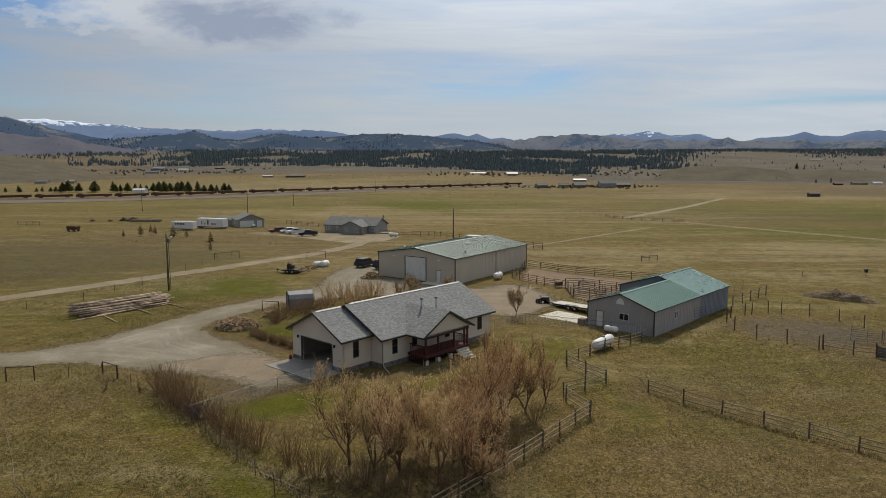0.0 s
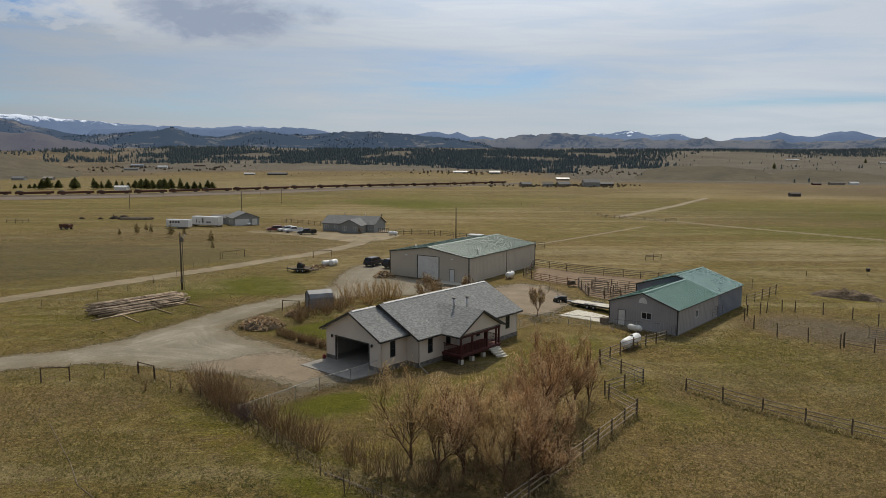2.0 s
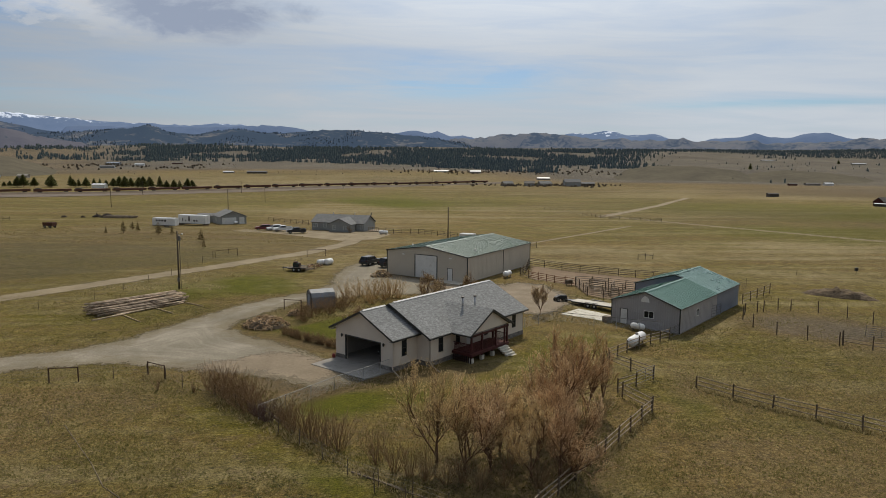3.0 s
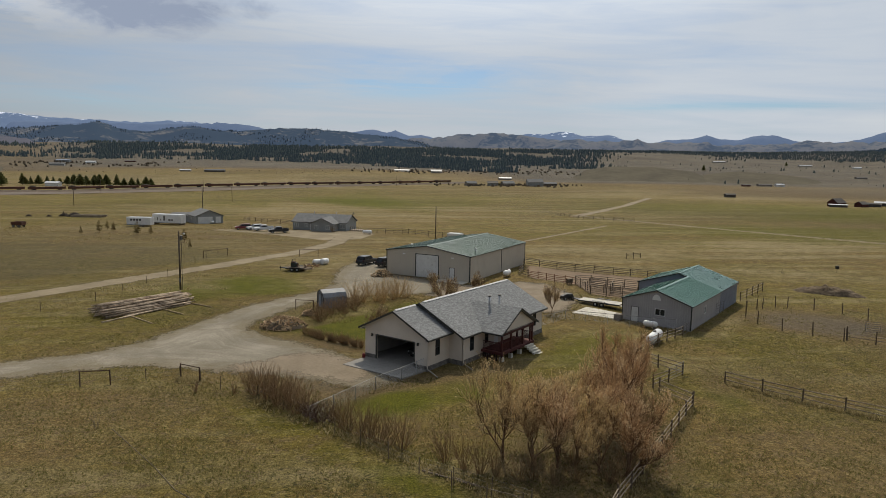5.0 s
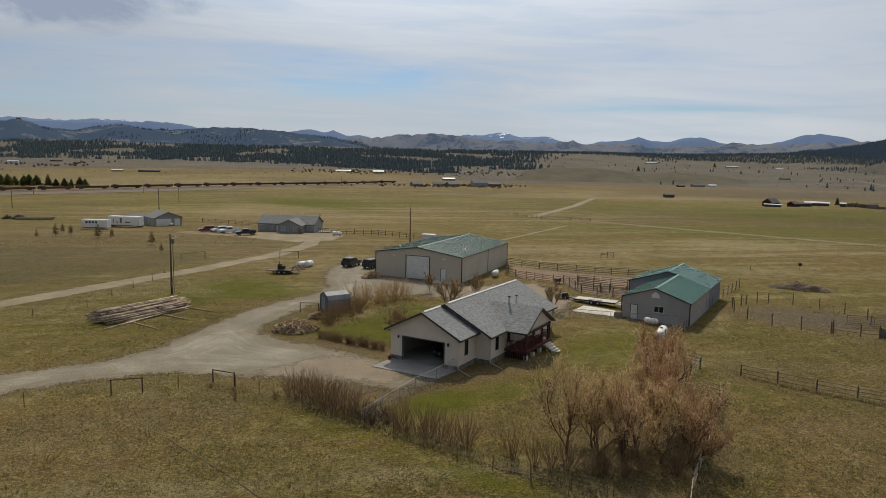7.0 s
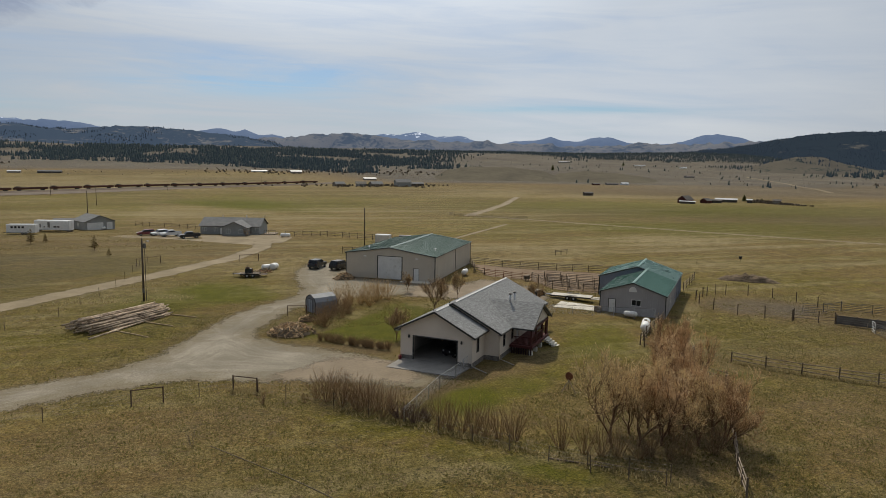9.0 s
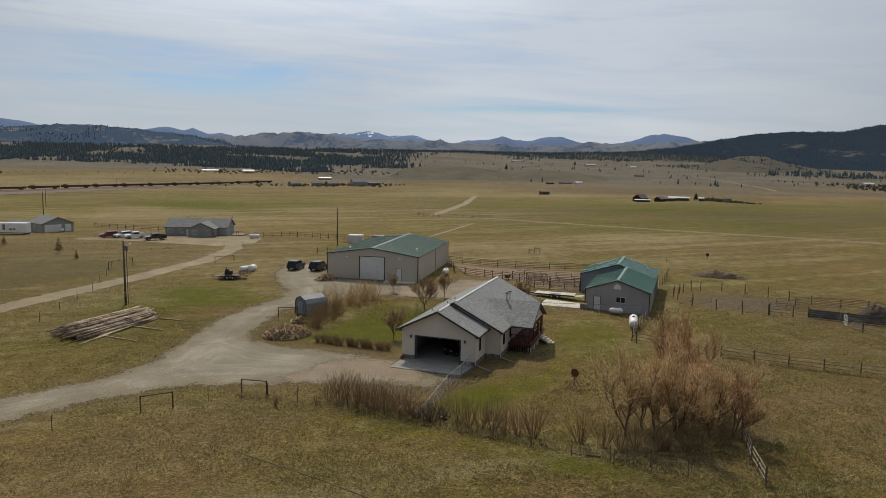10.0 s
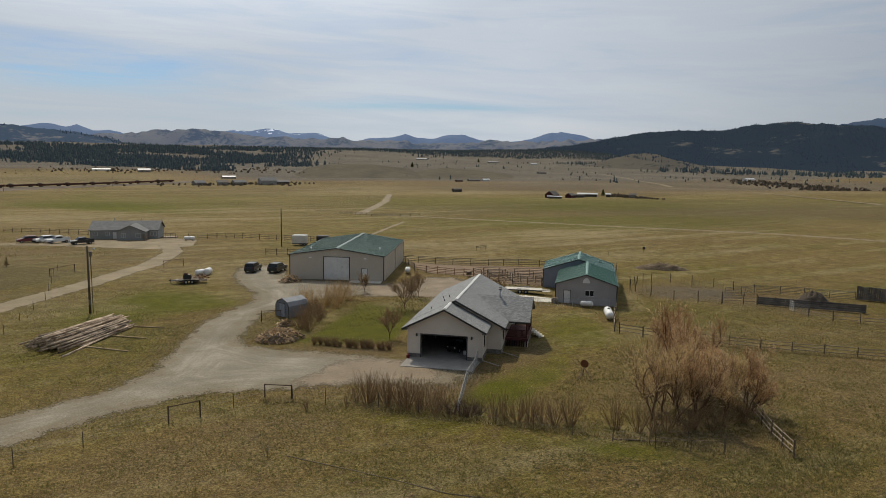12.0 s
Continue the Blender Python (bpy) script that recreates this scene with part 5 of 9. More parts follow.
def panel_wall(parent, a, b, z0, top, mat, pitch, holes=(), rib=0.025, name="panel"):
    """Metal siding sheets side by side from a to b (outer face to the right of that way), each with pressed ribs. top: height at a distance."""
    a, b = Vector((*a, 0)), Vector((*b, 0))
    d = b - a
    ln = d.length
    d.normalize()
    out = Vector((d.y, -d.x, 0))
    n = max(1, round(ln / pitch))
    w = ln / n

    def strip(bl, s0, s1, lo, t0, t1, face):
        p = [a + d * s0 + out * face, a + d * s1 + out * face]
        bl.extrude([(p[0].x, p[0].y, lo), (p[1].x, p[1].y, lo), (p[1].x, p[1].y, t1), (p[0].x, p[0].y, t0)], tuple(-out * 0.06))

    for k in range(n):
        bl = Build()
        s0, s1 = k * w, (k + 1) * w
        cuts = sorted({s0, s1, *[c for h in holes for c in h[:2] if s0 < c < s1]})
        for c0, c1 in zip(cuts[:-1], cuts[1:]):
            mid = (c0 + c1) / 2
            hs = [h for h in holes if h[0] < mid < h[1]]
            if hs:
                if hs[0][2] > z0 + 0.02:
                    strip(bl, c0, c1, z0, hs[0][2], hs[0][2], 0)
                if hs[0][3] < top(mid) - 0.02:
                    strip(bl, c0, c1, hs[0][3], top(c0), top(c1), 0)
            else:
                strip(bl, c0, c1, z0, top(c0), top(c1), 0)
        r = s0 + 0.03
        for c in (r, r + w * 0.5):
            if not any(h[0] - 0.06 < c < h[1] + 0.02 for h in holes):
                strip(bl, c, c + 0.05, z0, top(c), top(c + 0.05), rib)
        part(name, bl, mat, parent)


def metal_roof(parent, x0, x1, half, eave, ridge, mat, pitch=0.92, over=0.15, name="roof_sheet"):
    """Standing-rib sheets on both slopes of a gable roof along x."""
    n = round((x1 - x0) / pitch)
    w = (x1 - x0) / n
    s = (ridge - eave) / half
    for sgn in (-1, 1):
        for k in range(n):
            b = Build()
            xa, xb = x0 + k * w, x0 + (k + 1) * w
            y0, z0_ = sgn * (half + over), eave - over * s
            b.extrude([(xa, y0, z0_), (xb, y0, z0_), (xb, 0, ridge), (xa, 0, ridge)], (0, 0, 0.05))
            for c in (xa, xa + w / 3, xa + 2 * w / 3):
                b.extrude([(c, y0, z0_ + 0.05), (c + 0.05, y0, z0_ + 0.05), (c + 0.05, 0, ridge + 0.05), (c, 0, ridge + 0.05)], (0, 0, 0.03))
            part(name, b, mat, parent)


def trim_line(parent, p, q, w=0.12, mat=None, name="trim_piece"):
    part(name, Build().tube(p, q, w * 0.7, n=4), mat or DARK_METAL, parent)


def make_shop():
    """Large tan metal shop: x runs back along its ridge from the middle of the front gable."""
    L, H, half, eave, ridge, z0 = 24.4, 0, 8.25, 4.25, 5.45, -0.1
    sh = thing("shop", pose(-4.55, 118.45, 0.05, 0, 0, 55), "large tan metal shop building with a green roof", "building")
    part("slab", Build().box(-0.05, L + 0.05, -half - 0.05, half + 0.05, -0.3, 0.02), CONCRETE, sh)
    top = lambda s: gable_z(half - s, half, eave, ridge)
    flat = lambda s: eave
    hole = [(6.05, 10.45, 0.0, 3.95), (12.65, 13.6, 0.0, 2.1)]
    panel_wall(sh, (0, half), (0, -half), 0.02, top, TAN_METAL, 0.92, hole, 0.012)
    panel_wall(sh, (0.05, -half), (L, -half), 0.02, flat, TAN_METAL, 0.92, (), 0.012)
    panel_wall(sh, (L, -half), (L, half), 0.02, top, TAN_METAL, 0.92, (), 0.012)
    panel_wall(sh, (L, half), (0.05, half), 0.02, flat, TAN_METAL, 0.92, (), 0.012)
    part("lining", Build().box(0.3, L - 0.3, -half + 0.3, half - 0.3, 0.03, 3.9), INNER, sh)
    metal_roof(sh, -0.15, L + 0.15, half, eave + 0.05, ridge + 0.05, GREEN_SHOP)
    s = (ridge - eave) / half
    for y in (half, -half):
        trim_line(sh, (-0.18, y * 1.02, eave + 0.02), (-0.18, 0, ridge + 0.05), 0.16)
        trim_line(sh, (0, y, 0), (0, y, eave), 0.14)
        trim_line(sh, (L, y, 0), (L, y, eave), 0.14)
    trim_line(sh, (-0.15, -half - 0.18, eave - 0.02), (L + 0.15, -half - 0.18, eave - 0.02), 0.1)
    trim_line(sh, (13.0, -half - 0.03, 0), (13.0, -half - 0.03, eave), 0.07)
    part("ridge_cap", Build().extrude([(-0.2, 0.25, ridge + 0.12), (-0.2, 0, ridge + 0.19), (-0.2, -0.25, ridge + 0.12)], (L + 0.4, 0, 0)), GREEN_SHOP, sh)
    od = thing_part = part("overhead_door", Build().box(0.02, 0.06, -2.2, 2.2, 0.02, 3.95), WHITE, sh, "white sectional overhead door")
    for k in range(7):
        part("door_panel", Build().box(-0.015, 0.02, -2.18, 2.18, 0.04 + k * 0.56, 0.04 + k * 0.56 + 0.545), WHITE, od)
    for y in (2.27, -2.27):
        part("door_frame", Build().box(-0.07, 0.04, y - 0.07, y + 0.07, 0.02, 4.05), DARK_METAL, sh)
    part("door_frame", Build().box(-0.07, 0.04, -2.2, 2.2, 3.95, 4.05), DARK_METAL, sh)
    wd = part("door", Build().box(-0.02, 0.03, -5.33, -4.42, 0.03, 2.08), WHITE, sh, "white walk door")
    part("door_frame", Build().box(-0.05, -0.02, -5.4, -5.33, 0.03, 2.14).box(-0.05, -0.02, -4.42, -4.35, 0.03, 2.14).box(-0.05, -0.02, -5.33, -4.42, 2.08, 2.14), TRIM_DARK, wd)
    part("handle", Build().tube((-0.08, -5.22, 1.0), (-0.02, -5.22, 1.0), 0.03), GALV, wd)
    for y in (4.6, -5.0):
        part("wall_light", Build().box(-0.25, -0.02, y - 0.22, y + 0.22, 3.75, 3.9), WHITE_METAL, sh)
    for x, y in ((5.5, -6.6), (4.0, 5.5)):
        fl = part("roof_vent", Build().tube((x, y, eave), (x, y, eave + 0.75), 0.12, n=8), GALV, sh)
        part("cap", Build().lathe([(eave + 0.72, 0.2), (eave + 0.85, 0.16), (eave + 0.9, 0.04)], 8, at=(x, y, 0)), WHITE_METAL, fl)
    part("apron", Build().box(-2.2, -0.02, -8.0, -2.6, -0.2, 0.03), CONCRETE_PALE, sh, "pale concrete apron")
    return sh


make_shop()


def make_barn():
    """Grey metal barn in two joined blocks: x runs back from the front gable."""
    z = -0.5
    ba = thing("barn", pose(22.4, 85.1, z, 0, 0, 47.5), "grey metal barn in two blocks with green roofs", "barn")
    h1, e1, r1, L1 = 4.55, 3.08, 4.58, 13.5
    h2, e2, r2, L2, c2 = 5.93, 3.05, 4.95, 9.8, 1.45
    part("slab", Build().box(-0.05, L1, -h1 - 0.04, h1 + 0.04, -0.4, 0.02), CONCRETE, ba)
    top = lambda s: gable_z(h1 - s, h1, e1, r1)
    hole = [(1.25, 2.2, 0.05, 2.1), (4.4, 5.75, 1.35, 2.25)]
    panel_wall(ba, (0, h1), (0, -h1), 0.02, top, GREY_METAL, 0.6, hole, 0.03)
    panel_wall(ba, (0.05, -h1), (L1, -h1), 0.02, lambda s: e1, GREY_METAL, 0.92, [(5.6, 6.5, 1.2, 2.2)], 0.012)
    panel_wall(ba, (L1, h1), (0.05, h1), 0.02, lambda s: e1, GREY_METAL, 0.92, (), 0.012)
    part("lining", Build().box(0.3, L1 - 0.1, -h1 + 0.3, h1 - 0.3, 0.03, 2.9), INNER, ba)
    metal_roof(ba, -0.15, L1, h1, e1 + 0.04, r1 + 0.04, GREEN_ROOF)
    wd = part("door", Build().box(-0.02, 0.03, 2.38, 3.28, 0.05, 2.08), WHITE, ba, "off-white walk door")
    part("door_frame", Build().box(-0.05, -0.02, 2.3, 2.38, 0.05, 2.15).box(-0.05, -0.02, 3.28, 3.36, 0.05, 2.15).box(-0.05, -0.02, 2.38, 3.28, 2.08, 2.15), TRIM_DARK, wd)
    window(ba, (0, 0.15), (0, -1), 1.35, 1.35, 2.25, (-1, 0), "v", WHITE)
    window(ba, (5.65, -h1), (1, 0), 0.9, 1.2, 2.2, (0, -1), "v", WHITE)
    half_round = [(-0.03, 0.55 * math.cos(math.pi * k / 10), 3.35 + 0.75 * math.sin(math.pi * k / 10)) for k in range(11)]
    part("gable_vent", Build().extrude(half_round, (-0.03, 0, 0)), WHITE_METAL, ba, "pale half-round gable vent")
    for y in (h1, -h1):
        trim_line(ba, (-0.18, y * 1.03, e1), (-0.18, 0, r1 + 0.05), 0.14)
        trim_line(ba, (0, y, 0), (0, y, e1), 0.13)
    trim_line(ba, (-0.15, -h1 - 0.17, e1 - 0.03), (L1, -h1 - 0.17, e1 - 0.03), 0.1)
    part("ridge_cap", Build().extrude([(-0.2, 0.2, r1 + 0.11), (-0.2, 0, r1 + 0.17), (-0.2, -0.2, r1 + 0.11)], (L1 + 0.2, 0, 0)), GREEN_ROOF, ba)
    # rear block, wider and taller
    rear = part("rear_block", Build().box(L1 + 0.3, L1 + L2 - 0.3, c2 - h2 + 0.3, c2 + h2 - 0.3, -0.4, 2.9), INNER, ba)
    rear.parent = ba
    top2 = lambda s: gable_z(h2 - s, h2, e2, r2)
    for w in (((L1, c2 + h2), (L1, c2 - h2), top2), ((L1 + 0.05, c2 - h2), (L1 + L2, c2 - h2), lambda s: e2), ((L1 + L2, c2 - h2), (L1 + L2, c2 + h2), top2), ((L1 + L2, c2 + h2), (L1 + 0.05, c2 + h2), lambda s: e2)):
        panel_wall(ba, w[0], w[1], -0.2, w[2], BLUE_METAL, 0.92, (), 0.02)
    roof2 = new("rear_roof")
    roof2.parent = ba
    roof2.matrix_basis = pose(0, c2, 0)
    metal_roof(roof2, L1 - 0.2, L1 + L2 + 0.15, h2, e2 + 0.04, r2 + 0.04, GREEN_REAR)
    part("ridge_cap", Build().extrude([(L1 - 0.2, 0.2, r2 + 0.11), (L1 - 0.2, 0, r2 + 0.17), (L1 - 0.2, -0.2, r2 + 0.11)], (L2 + 0.4, 0, 0)), GREEN_ROOF, roof2)
    for y in (c2 + h2, c2 - h2):
        trim_line(ba, (L1 - 0.22, c2 + (y - c2) * 1.03, e2), (L1 - 0.22, c2, r2 + 0.05), 0.16)
        trim_line(ba, (L1, y, 0), (L1, y, e2), 0.13)
    trim_line(ba, (L1, c2 - h2 - 0.17, e2 - 0.03), (L1 + L2, c2 - h2 - 0.17, e2 - 0.03), 0.1)
    return ba


make_barn()
tagged(part("garage_apron", Build().prism([(0, 3.9), (0, -3.9), (-3.4, -3.6), (-3.55, 3.9)], -0.1, 0.1), CONCRETE, m=pose(-12.27, 68.62, 0, 0, 0, 48)),
                  "grey concrete apron before the garage", "slab", kind="structure")
tagged(part("yard_slab", Build().extrude([(x, y, height(x, y) - 0.2) for x, y in ((12.9, 90.7), (18.6, 87.1), (20.9, 90.2), (18.4, 93.0), (16.2, 94.6))], (0, 0, 0.27)), CONCRETE_PALE), "pale bare concrete slab beside the barn", "slab", kind="structure")

# ---- trees and shrubs ----
BARK = surf("grey_bark", (0.08, 0.045, 0.026), (0.24, 0.145, 0.085), 2.0, 14, 0.95, bump=0.01)
TWIG = island_surf("bare_twigs", [(0.1, (0.38, 0.285, 0.155)), (0.5, (0.58, 0.455, 0.27)), (0.9, (0.78, 0.64, 0.42))], translucent=0.6)
TWIG_RED = island_surf("reddish_twigs", [(0.1, (0.36, 0.225, 0.125)), (0.5, (0.55, 0.365, 0.205)), (0.9, (0.74, 0.54, 0.33))], translucent=0.6)
TWIG_DARK = island_surf("brown_shrub_stems", [(0.1, (0.16, 0.10, 0.058)), (0.5, (0.34, 0.232, 0.138)), (0.9, (0.55, 0.415, 0.265))], translucent=0.45)
TWIG_ROSE = island_surf("purplish_briar_stems", [(0.1, (0.085, 0.05, 0.045)), (0.5, (0.17, 0.105, 0.09)), (0.9, (0.30, 0.21, 0.18))], translucent=0.3)
BUD = island_surf("pale_buds", [(0.1, (0.52, 0.37, 0.17)), (0.5, (0.74, 0.57, 0.31)), (0.9, (0.88, 0.74, 0.47))], translucent=0.5)
BUD_PINK = island_surf("pinkish_buds", [(0.1, (0.53, 0.37, 0.20)), (0.5, (0.73, 0.55, 0.33)), (0.9, (0.88, 0.73, 0.49))], translucent=0.5)


def turned(d, rng, spread):
    s = d.orthogonal().normalized()
    s.rotate(Matrix.Rotation(rng.uniform(0, 6.283), 3, d))
    return (d + s * math.tan(spread)).normalized()


def strip(b, p, q, w, rng):
    """A thin twig: a narrow three-sided spike."""
    d = (q - p)
    s = d.orthogonal().normalized() * w
    s.rotate(Matrix.Rotation(rng.uniform(0, 6.283), 3, d.normalized()))
    t = d.normalized().cross(s) * 0.8
    i = len(b.v)
    b.v += [tuple(p + s), tuple(p - s * 0.5 + t), tuple(p - s * 0.5 - t), tuple(q)]
    b.f += [(i, i + 1, i + 3), (i + 1, i + 2, i + 3), (i + 2, i, i + 3)]


def bud(b, p, r, rng):
    d = Vector((rng.uniform(-1, 1), rng.uniform(-1, 1), rng.uniform(-0.6, 1))).normalized()
    s = d.orthogonal().normalized() * r * 0.5
    i = len(b.v)
    b.v += [tuple(p - d * r), tuple(p + s), tuple(p + d * r), tuple(p - s)]
    b.f.append((i, i + 1, i + 2, i + 3))


def limb(wood, twig, buds, p, d, ln, r, level, rng, budding):
    """A limb of several bends that forks into thinner, steeper ones, down to twigs with buds."""
    n = (7, 6, 4, 3)[level]
    seg = ln / n
    if level == 1:
        budding *= rng.choice((0.15, 0.7, 1.9))
    elif level == 2:
        budding *= rng.choice((0.3, 1.2, 2.6))
    for k in range(n):
        d = turned(d, rng, (0.20, 0.24, 0.22, 0.2)[level])
        d = (d + Vector((0, 0, (0.07, 0.18, 0.20, 0.15)[level]))).normalized()
        q = p + d * seg * rng.uniform(0.75, 1.25)
        ra, rb = r * (1 - 0.62 * k / n), r * (1 - 0.62 * (k + 1) / n)
        if level < 2:
            wood.tube(p, q, ra, rb, (7, 5)[level], caps=False)
        elif level == 2:
            wood.tube(p, q, max(ra, 0.019), max(rb, 0.015), 3, caps=False)
        else:
            strip(twig, p, q, max(ra, 0.015), rng)
        p = q
        if level < 3 and not (k == 0 and level == 0):
            for _ in range(rng.choice(((1, 1, 2), (1, 1, 1, 2), (0, 1, 1))[level])):
                limb(wood, twig, buds, p, turned(d, rng, rng.uniform(0.3, 0.8)), ln * rng.uniform(0.30, 0.58) * (1.25 - 0.45 * k / n), max(rb * 0.68, 0.012), level + 1, rng, budding)
        if level >= 2:
            e = p + turned(d, rng, rng.uniform(0.15, 0.55)) * rng.uniform(0.3, 0.8)
            strip(twig, p, e, 0.012, rng)
            for _ in range(5):
                if rng.random() < budding * 0.4:
                    bud(buds, p.lerp(e, rng.uniform(0.2, 1.03)), rng.uniform(0.045, 0.085), rng)


def make_tree(name, label, hgt, stems, twig_mat, bud_mat, seed, budding=1.0, spread=0.35, m=None, low=0.0, thick=1.0, lean=(0.0, 0.0)):
    rng = random.Random(seed)
    wood, twig, buds = Build(), Build(), Build()
    base = Vector((0, 0, -0.15))
    fork = Vector((rng.uniform(-0.1, 0.1), rng.uniform(-0.1, 0.1), hgt * (0.04 + low)))
    wood.tube(base, fork, hgt * 0.024 * thick, hgt * 0.018 * thick, 8, caps=False)
    for k in range(stems):
        a = 6.283 * k / stems + rng.uniform(-0.5, 0.5)
        s = spread * rng.uniform(0.35, 1.35)
        d = Vector((math.cos(a) * math.sin(s) + lean[0], math.sin(a) * math.sin(s) + lean[1], math.cos(s))).normalized()
        limb(wood, twig, buds, fork, d, hgt * rng.uniform(0.6, 0.95), hgt * 0.0150 * thick * rng.uniform(0.75, 1.15), 0, rng, budding)
    k = hgt / max(v[2] for v in twig.v)
    for b in (wood, twig, buds):
        b.v = [(x * k, y * k, z * k) for x, y, z in b.v]
    t = thing(name, m or Matrix(), label, "tree")
    part("trunk", wood, BARK, t, smooth=True)
    crown = part("crown", twig, twig_mat, t)
    part("blossom", buds, bud_mat, crown)
    return t


def make_shrub(label, hgt, width, count, seed, m, mat=None, name="shrub", budding=0.15, category="shrub"):
    """A vase of many slender upright stems from one narrow stool."""
    rng = random.Random(seed)
    wood, twig, buds = Build(), Build(), Build()
    for _ in range(count):
        a = rng.uniform(0, 6.283)
        q = rng.random() ** 0.6
        p = Vector((math.cos(a) * width * 0.13 * q, math.sin(a) * width * 0.13 * q, -0.1))
        lean = 0.68 * q * width / hgt * rng.uniform(0.6, 1.4)
        d = Vector((math.cos(a) * lean, math.sin(a) * lean, 1)).normalized()
        ln = hgt * rng.uniform(0.60, 1.05)
        n, r = 5, rng.uniform(0.012, 0.024)
        for k in range(n):
            d = turned(d, rng, 0.09)
            e = p + d * ln / n
            wood.tube(p, e, r * (1 - 0.15 * k), r * (1 - 0.15 * (k + 1)), 3, caps=False)
            p = e
            if k > 0:
                for _ in range(2):
                    w = turned(d, rng, rng.uniform(0.15, 0.42))
                    f = p + w * rng.uniform(0.3, 0.9) * hgt * 0.25
                    strip(twig, p, f, 0.009, rng)
                    strip(twig, p.lerp(f, rng.uniform(0.3, 0.7)), f + Vector((rng.uniform(-0.15, 0.15), rng.uniform(-0.15, 0.15), rng.uniform(0, 0.2))), 0.008, rng)
                    if rng.random() < budding:
                        bud(buds, f, 0.04, rng)
    s = thing(name, m, label, category)
    part("stool", wood, mat or TWIG_DARK, s)
    tw = part("crown", twig, mat or TWIG_DARK, s)
    if buds.v:
        part("blossom", buds, BUD, tw)
    return s


def place(ob, x, y, rz, s=1.0, sz=None):
    c = copy_thing(ob, on_ground(x, y, rz))
    c.scale = (s, s, sz or s)
    return c


PLANT = random.Random(11)
TALL = "bare budding tree with many rising limbs, by a rail fence"
REDDISH = "bare reddish-brown tree with pinkish buds"
t_a = make_tree("tree", TALL, 8.3, 3, TWIG, BUD, 28, 2.3, 0.34, on_ground(-5.8, 45.6, 60), 0.02, 0.95)
t_b = make_tree("tree", TALL, 6.6, 3, TWIG, BUD, 22, 2.1, 0.38, on_ground(-4.0, 44.4, 0), 0.05, 1.1)
t_c = make_tree("tree", REDDISH, 6.9, 4, TWIG_RED, BUD_PINK, 23, 1.7, 0.48, on_ground(-2.3, 44.0, 0), 0.03, 1.15)
t_d = make_tree("tree", REDDISH, 8.0, 3, TWIG_RED, BUD_PINK, 24, 0.9, 0.36, on_ground(5.4, 54.2, 0))
t_e = make_tree("tree", "bare reddish-brown tree leaning out over a pole fence", 6.3, 4, TWIG_RED, BUD_PINK, 26, 1.0, 0.46, on_ground(2.0, 42.5, 0), 0.0, 1.0, (0.22, -0.06))
for ob, g in ((t_a, "budding trees"), (t_b, "budding trees"), (t_c, "reddish trees"), (t_d, "reddish trees"), (t_e, "reddish trees")):
    tagged(ob, group=g)
for ob, x, y, rz, s in ((t_b, -0.4, 45.6, 120, 1.0), (t_c, 1.4, 46.2, 200, 0.98), (t_d, 3.4, 48.6, 75, 0.98), (t_d, 4.6, 51.4, 190, 0.96), (t_c, 3.4, 45.2, 40, 0.90),
                        (t_b, 0.4, 43.2, 250, 0.86), (t_d, 7.4, 55.4, 160, 0.80), (t_d, 9.4, 58.0, 30, 0.56),
                        (t_c, -1.2, 47.4, 280, 0.84), (t_b, -3.4, 46.6, 150, 0.84)):
    place(ob, x, y, rz, s)
y_a = make_tree("yard_tree", "small bare spreading tree standing in the lawn", 5.4, 5, TWIG_DARK, BUD, 31, 0.25, 0.72, on_ground(-4.5, 92.8, 0), 0.14, 0.9)
tagged(y_a, group="yard trees")
for x, y, rz, k, h in ((-13.7, 79.0, 60, 0.74, 0.80), (10.0, 90.6, 140, 0.66, 0.84), (1.2, 99.3, 200, 0.50, 0.86), (-4.6, 106.5, 250, 0.5, 0.65)):
    place(y_a, x, y, rz, k, h)

HEDGE = "bare brown multi-stemmed shrub in a hedge row"
s_a = make_shrub(HEDGE, 2.75, 2.5, 40, 41, on_ground(-24.9, 60.3), TWIG_DARK)
s_b = make_shrub(HEDGE, 2.6, 2.6, 36, 42, on_ground(-23.7, 58.9), TWIG_DARK)
s_c = make_shrub(HEDGE, 2.45, 2.3, 32, 43, on_ground(-22.7, 57.3), TWIG_DARK)
briar = make_shrub("dense purplish briar in a hedge row", 1.7, 2.2, 60, 44, on_ground(-18.9, 53.6), TWIG_ROSE, budding=0.0)
for ob in (s_a, s_b, s_c, briar):
    tagged(ob, group="hedge by the pasture")
place(briar, -19.8, 54.6, 130, 0.9)
place(briar, -17.9, 53.5, 220, 0.75)
k = 0
